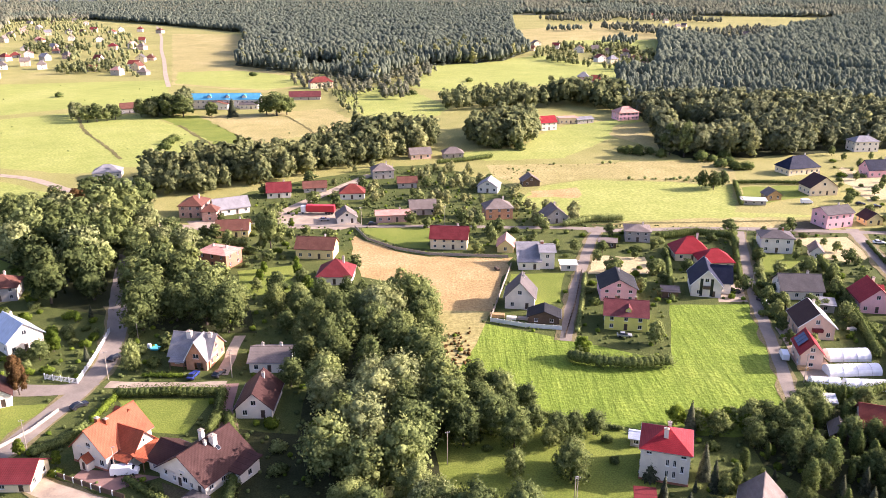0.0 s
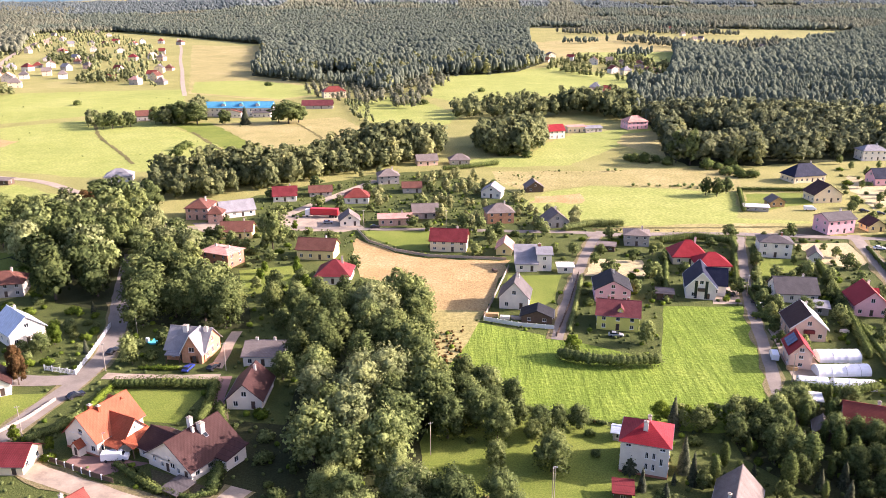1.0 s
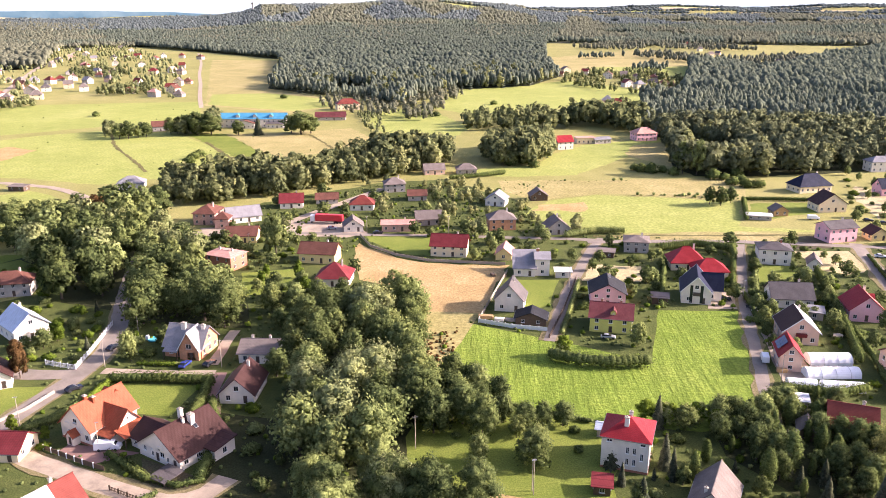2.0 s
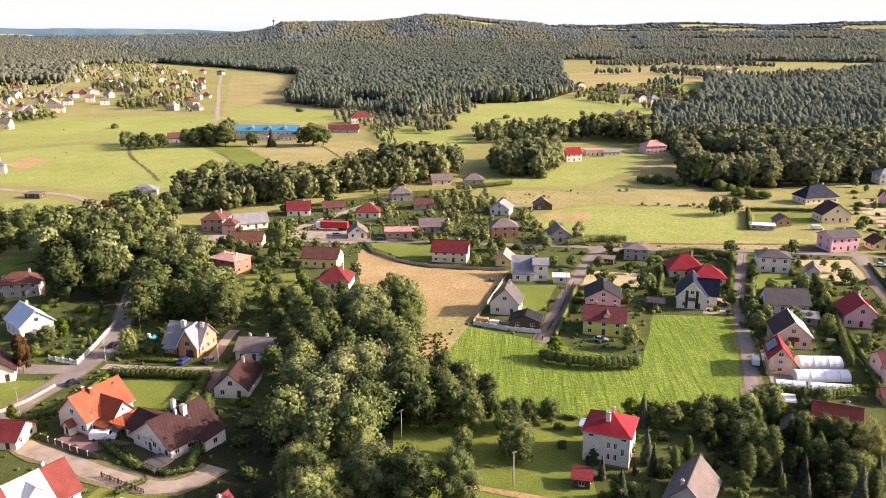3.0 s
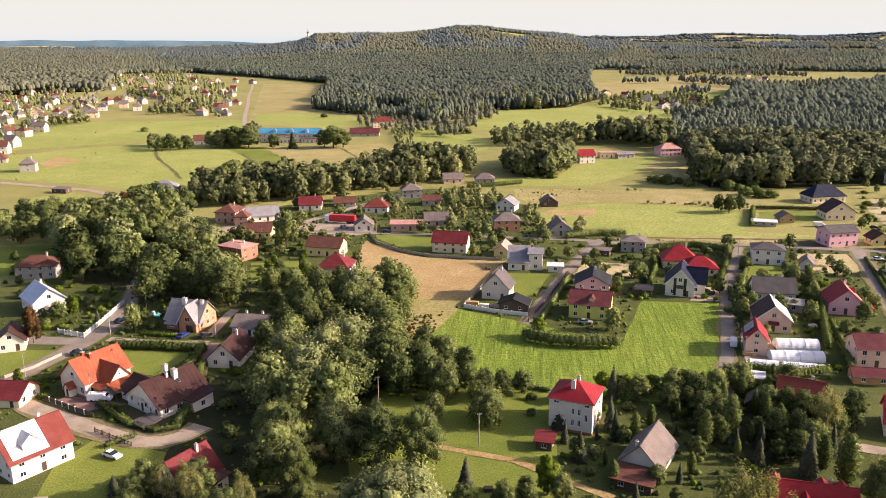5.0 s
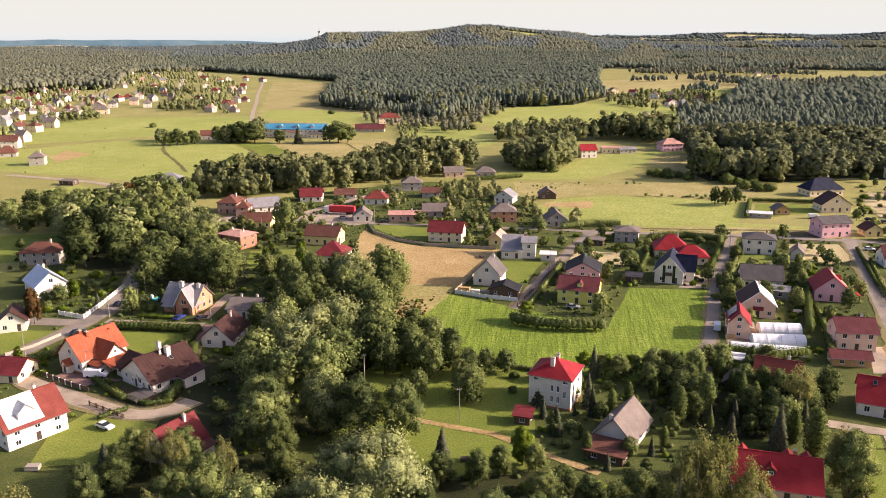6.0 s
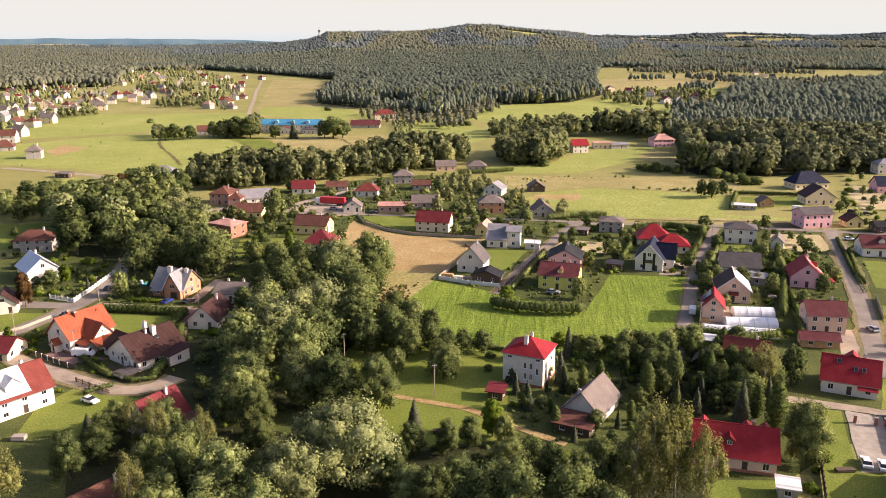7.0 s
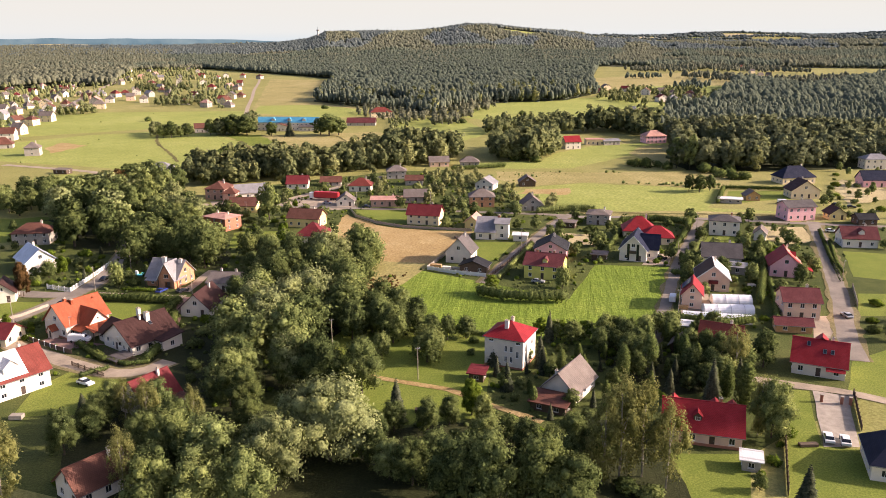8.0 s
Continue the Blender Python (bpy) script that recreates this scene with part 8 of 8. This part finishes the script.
# ---- greenhouse tunnels ----
def tunnel(x0, y0, x1, y1, w, h):
    """A film greenhouse tunnel between two ends, with hoops."""
    ln, turn = math.dist((x0, y0), (x1, y1)), math.degrees(math.atan2(y1 - y0, x1 - x0))
    e = new("greenhouse_tunnel")
    e.matrix_basis = pose(x0, y0, 0.05, 0, 0, turn)
    n, seg = int(ln / 0.9), 12
    vs, fs = [], []
    for i in range(n + 1):
        sag = 0.0 if i % 2 == 0 else 0.05
        for k in range(seg + 1):
            a = math.pi * k / seg
            vs.append((ln * i / n, (w / 2 - sag) * math.cos(a), (h - sag) * math.sin(a) ** 0.8))
    for i in range(n):
        for k in range(seg):
            b = i * (seg + 1) + k
            fs.append((b, b + 1, b + seg + 2, b + seg + 1))
    fs.append(tuple(range(seg + 1))[::-1])
    fs.append(tuple(n * (seg + 1) + k for k in range(seg + 1)))
    child("film_cover", mesh_of("film_cover", vs, fs, TUNNEL), e)
    for i in range(0, n + 1, 4):
        bm = bmesh.new()
        tube_into(bm, [(ln * i / n, (w / 2 + 0.03) * math.cos(math.pi * k / 10), (h + 0.03) * math.sin(math.pi * k / 10) ** 0.8) for k in range(11)], [0.04] * 11, 4)
        part("hoop", bm, STEEL, e)
    child("door", box_mesh("door", -0.06, 0.0, -0.6, 0.6, 0.0, 1.9, WHITE_TRIM), e)
    tagged(e, "long milky film greenhouse tunnel with steel hoops", "greenhouse", "greenhouse tunnels")


def tun(a, b, w, h):
    tunnel(a[0], a[1], b[0], b[1], w, h)


tun((102.0, 190.8), (113.2, 191.1), 5.0, 2.6)
tun((98.2, 182.3), (112.0, 183.0), 4.4, 2.3)
tun((91.7, 176.8), (98.7, 175.8), 3.6, 2.0)
tun((99.7, 175.4), (109.7, 174.4), 3.8, 2.1)
simple_house(90.9, 165.3, -13, 2.4, 3, PLASTER_GREY, R_WHITE, "small shed with a white sheet roof", 2.2, "mono", 0.4, 0, name="shed", category="shed", door=False)
simple_house(91.3, 96.0, -11, 3.1, 3, PLASTER_GREY, R_WHITE, "garden shed with a white sheet roof", 2.2, "mono", 0.3, 0, name="shed", category="shed", door=False)
simple_house(38.7, 128.7, -9, 3.3, 3.5, WOOD_DARK, R_CRIMSON, "small garden hut with a red roof", 2.0, "mono", 0.5, 0, name="shed", category="shed", door=False)
simple_house(55.4, 115.6, -20, 7.6, 4.6, WOOD_DARK, R_BROWN, "low lean-to shed with a weathered brown roof", 1.9, "mono", 0.8, 0, name="shed", category="shed", door=False)
simple_house(72.1, 234.3, -11, 4.9, 4, WOOD_DARK, R_TAUPE, "weathered grey wooden shed", 2.4, "mono", 0.3, 0, name="shed", category="shed", door=False)
simple_house(62.1, 284.3, -13, 6.3, 4, WOOD_DARK, R_TAUPE, "weathered wooden shed with a flat roof", 2.2, "mono", 0.3, 0, name="shed", category="shed", door=False)
simple_house(43.4, 259.7, -1, 5.3, 4, PLASTER_WHITE, R_WHITE, "small white garage with a flat roof", 2.3, "mono", 0.2, 0, name="garage", category="garage", door=False)
simple_house(138.9, 342.8, -11, 10.3, 4, PLASTER_GREY, R_WHITE, "low shed with a white sheet roof", 2.0, "mono", 0.3, 0, name="shed", category="shed", door=False)
simple_house(116.6, 223.6, -17, 4.9, 5, PLASTER_GREY, R_LTGREY, "low shed with a pale sheet roof", 2.4, "mono", 0.4, 0, name="shed", category="shed", door=False)
simple_house(-230.1, 389.6, -7, 9.0, 5, WOOD_DARK, R_TAUPE, "small wooden shelter beside the lane", 2.4, "mono", 0.4, 0, name="shelter", category="shelter", door=False)
simple_house(42.0, 150.3, -16, 2.4, 3, PLASTER_GREY, R_STEELBLUE, "small blue-grey garden shed", 2.2, "gx", 0.6, 0, name="shed", category="shed", door=False)
simple_house(87.0, 151.8, -19, 3.4, 5, WOOD_DARK, R_TAUPE, "weathered wooden shed with a grey roof", 2.4, "gy", 1.4, 0, name="shed", category="shed", door=False)


# ---- poles, lamps, fences ----
def pole(x, y, h, lamp=False, label="grey concrete utility pole with a crossarm"):
    e = new("street_lamp" if lamp else "utility_pole")
    e.matrix_basis = pose(x, y, 0, 0, 0, 20)
    bm = bmesh.new()
    tube_into(bm, [(0, 0, -0.3), (0, 0, h * 0.5), (0, 0, h)], (0.11, 0.09, 0.07), 8)
    part("pole", bm, CONCRETE, e)
    if lamp:
        child("lamp_head", box_mesh("lamp_head", -0.1, 0.6, -0.12, 0.12, h, h + 0.14, STEEL, 0.03), e)
    else:
        child("crossarm", CACHE.setdefault("arm", box_mesh("crossarm", -0.5, 0.5, -0.04, 0.04, -0.08, 0.0, STEEL)), e, "", Matrix.Translation((0, 0, h - 0.3)))
        for u in (-0.45, 0.45):
            child("insulator", CACHE.setdefault("ins", box_mesh("insulator", -0.04, 0.04, -0.04, 0.04, 0, 0.15, WHITE_TRIM, 0.02)), e, "", Matrix.Translation((u, 0, h - 0.3)))
    tagged(e, label, "street lamp" if lamp else "utility pole", "poles along the streets")


for x, y in [(0.6, 142.6), (0.4, 312.6), (-33.9, 311.4), (113.1, 281.2), (90.6, 177.6), (44.3, 246.9), (-90.4, 147.7), (-85.8, 180.2), (-76.0, 283.1), (-54.4, 181.1), (25.1, 126.7)]:
    pole(x, y, 8.0)
for x, y in [(-86.9, 204.2), (24.9, 127.9), (-67.5, 138.4), (147.0, 216.3), (99.1, 236.5), (-26.0, 393.6)]:
    pole(x, y, 7.0, True, "street lamp on a slim concrete post")


def fence(pts, h, material, label, step=2.4, solid=True, name="fence", post=0.12, post_material=None):
    """Posts with panels or rails between them, along a line on the ground."""
    e = new(name)
    e.matrix_basis = pose(pts[0][0], pts[0][1], 0.05)
    ox, oy = pts[0]
    pm = box_mesh("post", -post, post, -post, post, 0, h + 0.15, post_material or material)
    for (x0, y0), (x1, y1) in zip(pts, pts[1:]):
        ln = math.dist((x0, y0), (x1, y1))
        n = max(1, round(ln / step))
        turn = math.atan2(y1 - y0, x1 - x0)
        key = ("panel", material.name, h, solid, round(ln / n, 2))
        if key not in CACHE:
            bm = bmesh.new()
            L = ln / n
            if solid:
                box_into(bm, post, L - post, -0.04, 0.04, 0.08, h)
            else:
                box_into(bm, post, L - post, -0.03, 0.03, 0, 0.1)
            me = bpy.data.meshes.new("panel" if solid else "rail")
            bm.to_mesh(me)
            bm.free()
            me.materials.append(material)
            CACHE[key] = me
        for i in range(n):
            m = Matrix.Translation((x0 - ox + (x1 - x0) * i / n, y0 - oy + (y1 - y0) * i / n, 0)) @ Matrix.Rotation(turn, 4, "Z")
            child("post", pm, e, "", m)
            if solid:
                child("panel", CACHE[key], e, "", m)
                continue
            for z in (0.25, h - 0.25):
                child("rail", CACHE[key], e, "", m @ Matrix.Translation((0, 0, z)))
            slat = CACHE.setdefault(("slat", material.name, h), box_mesh("slat", -0.09, 0.09, -0.06, -0.035, 0.1, h, material))
            k = int(ln / n / 0.4)
            for j in range(k):
                child("slat", slat, e, "", m @ Matrix.Translation((ln / n * (j + 0.5) / k, 0, 0)))
    tagged(e, label, "fence")


fence([(-102.0, 180.3), (-92.6, 177.8), (-93.9, 190.3), (-96.7, 208.8)], 1.5, WHITE_TRIM, "white picket garden fence on a low wall", 2.2, False)
fence([(-36.3, 308.3), (-29.9, 292.8), (-18.2, 281.2), (-5.3, 274.7), (23.5, 271.4)], 1.1, CONCRETE, "pale concrete panel fence round the curved lawn", 2.4)
fence([(-96.9, 148.8), (-93.4, 155.6), (-91.2, 164.6)], 0.9, CONCRETE, "pale stone wall beside the lane", 2.5)
fence([(-79.9, 138.6), (-68.6, 133.3), (-62.8, 131.0)], 1.2, WOOD_DARK, "dark fence with white posts beside the lane", 2.6, True, post_material=WHITE_TRIM)
fence([(-58.7, 124.4), (-47.4, 119.2)], 1.1, WOOD_DARK, "dark wooden garden fence along the lane", 2.5, False)
fence([(13.8, 215.9), (23.9, 263.6)], 1.3, CONCRETE, "grey panel fence beside the plot", 2.4)
fence([(13.8, 215.1), (23.8, 211.0), (34.2, 209.0)], 1.3, WHITE_TRIM, "pale fence at the foot of the garden", 2.4)
fence([(120.7, 130.0), (116.3, 112.7)], 1.4, WOOD_DARK, "dark wooden fence beside the parking bay", 2.0)
fence([(101.5, 112.0), (95.4, 86.9)], 1.6, WOOD_DARK, "dark wooden garden fence", 2.0)
fence([(148.1, 210.5), (142.9, 191.1)], 1.4, CONCRETE, "pale wall beside the lane", 2.2)
fence([(170.8, 378.1), (181.3, 376.8), (185.9, 387.1)], 1.2, WHITE_TRIM, "white fence before the villa", 2.0, False)
fence([(98.7, 202.8), (103.6, 218.5), (105.0, 224.9)], 1.4, CONCRETE, "grey garden wall beside the lane", 2.4)
fence([(34.3, 204.0), (40.9, 227.7), (48.0, 257.7)], 1.2, WOOD_DARK, "dark mesh fence along the narrow lane", 2.4, False)


def gate_pillar(x, y, h):
    """A brick gate pillar with a cap stone."""
    e = new("gate_pillar")
    e.matrix_basis = pose(x, y, 0, 0, 0, -12)
    child("shaft", box_mesh("shaft", -0.28, 0.28, -0.28, 0.28, -0.2, h, BRICK_RED, 0.02), e)
    child("cap", box_mesh("cap", -0.36, 0.36, -0.36, 0.36, h, h + 0.12, CONCRETE, 0.03), e, "pale cap stone")
    tagged(e, "dark brick gate pillar at the parking bay", "gate pillar", "gate pillars")


for x, y in ((112.7, 125.7), (116.6, 125.1), (118.3, 124.9)):
    gate_pillar(x, y, 1.7)


# ---- garden clutter ----
def pool(x, y):
    e = new("paddling_pool")
    e.matrix_basis = pose(x, y, 0.05)
    bm = bmesh.new()
    tube_into(bm, [(1.6 * math.cos(0.2618 * k), 1.6 * math.sin(0.2618 * k), 0.3) for k in range(25)], [0.25] * 25, 8)
    part("rim", bm, plain("turquoise vinyl", (0.05, 0.45, 0.50), 0.3, vary=0.05), e, "turquoise inflated rim")
    bm = bmesh.new()
    bmesh.ops.create_circle(bm, cap_ends=True, segments=24, radius=1.5, matrix=Matrix.Translation((0, 0, 0.32)))
    part("water", bm, glassy("pool water", (0.10, 0.45, 0.50), 0.05), e)
    child("slide", box_mesh("slide", -2.4, -1.4, -0.4, 0.4, 0.0, 1.5, WHITE_TRIM, 0.2), e, "white plastic slide")
    tagged(e, "round turquoise paddling pool with a white slide", "pool")


pool(*(-79.6, 198.0))


def stack(x, y, turn, l, w, h, material, label):
    """A strapped stack of boards or blocks on bearers."""
    e = new("material_stack")
    e.matrix_basis = pose(x, y, 0.03, 0, 0, turn)
    for u in (-0.35, 0.35):
        child("bearer", box_mesh("bearer", u * l - 0.08, u * l + 0.08, -w / 2, w / 2, 0, 0.12, WOOD_DARK), e)
    n = max(2, int(h / 0.35))
    for i in range(n):
        child("layer", box_mesh("layer", -l / 2 + 0.04 * (i % 2), l / 2 - 0.05 * ((i + 1) % 2), -w / 2 + 0.03 * (i % 2), w / 2, 0.12 + h * i / n, 0.12 + h * (i + 1) / n - 0.02, material, 0.015), e)
    tagged(e, label, "building materials", "stacked building materials")


stack(*(16.0, 218.4), -8, 4.5, 1.6, 1.1, WOOD_TAN, "stack of tan timber boards beside the fence")
stack(*(20.1, 216.7), -8, 3.0, 1.4, 0.9, PLASTER_WHITE, "stack of pale wrapped blocks")
stack(*(23.5, 216.6), -12, 3.2, 1.4, 0.7, CONCRETE, "stack of grey concrete slabs")
stack(*(18.6, 259.1), -70, 2.4, 1.2, 0.8, WOOD_DARK, "stack of dark boards beside the white house")
stack(*(93.1, 184.2), -8, 2.6, 1.4, 0.9, WOOD_TAN, "stack of tan boards beside the red roof")
stack(*(117.5, 208.1), 10, 2.2, 1.4, 0.8, PLASTER_WHITE, "stack of pale blocks behind the houses")
stack(*(28.0, 110.5), 10, 1.8, 1.2, 0.7, WOOD_DARK, "stack of firewood in the garden")
stack(*(-54.1, 97.3), 10, 2.6, 1.6, 0.9, CONCRETE, "stack of grey building blocks")
stack(*(104.1, 105.5), 10, 3.6, 1.2, 0.5, WOOD_DARK, "low pile of dark timber on the lawn")


def tower(x, y):
    e = new("lookout_tower")
    z = land(x, y)
    e.matrix_basis = pose(x, y, z)
    child("shaft", box_mesh("shaft", -3, 3, -3, 3, -2, 30, PLASTER_WHITE, 0.3), e)
    child("cabin", box_mesh("cabin", -5, 5, -5, 5, 30, 36, CONCRETE, 0.3), e)
    child("mast", box_mesh("mast", -0.6, 0.6, -0.6, 0.6, 36, 48, STEEL), e)
    tagged(e, "far pale tower on the wooded hill crest", "tower")


tower(3500 * math.sin(radians(-15.6)), 3500 * math.cos(radians(-15.6)))
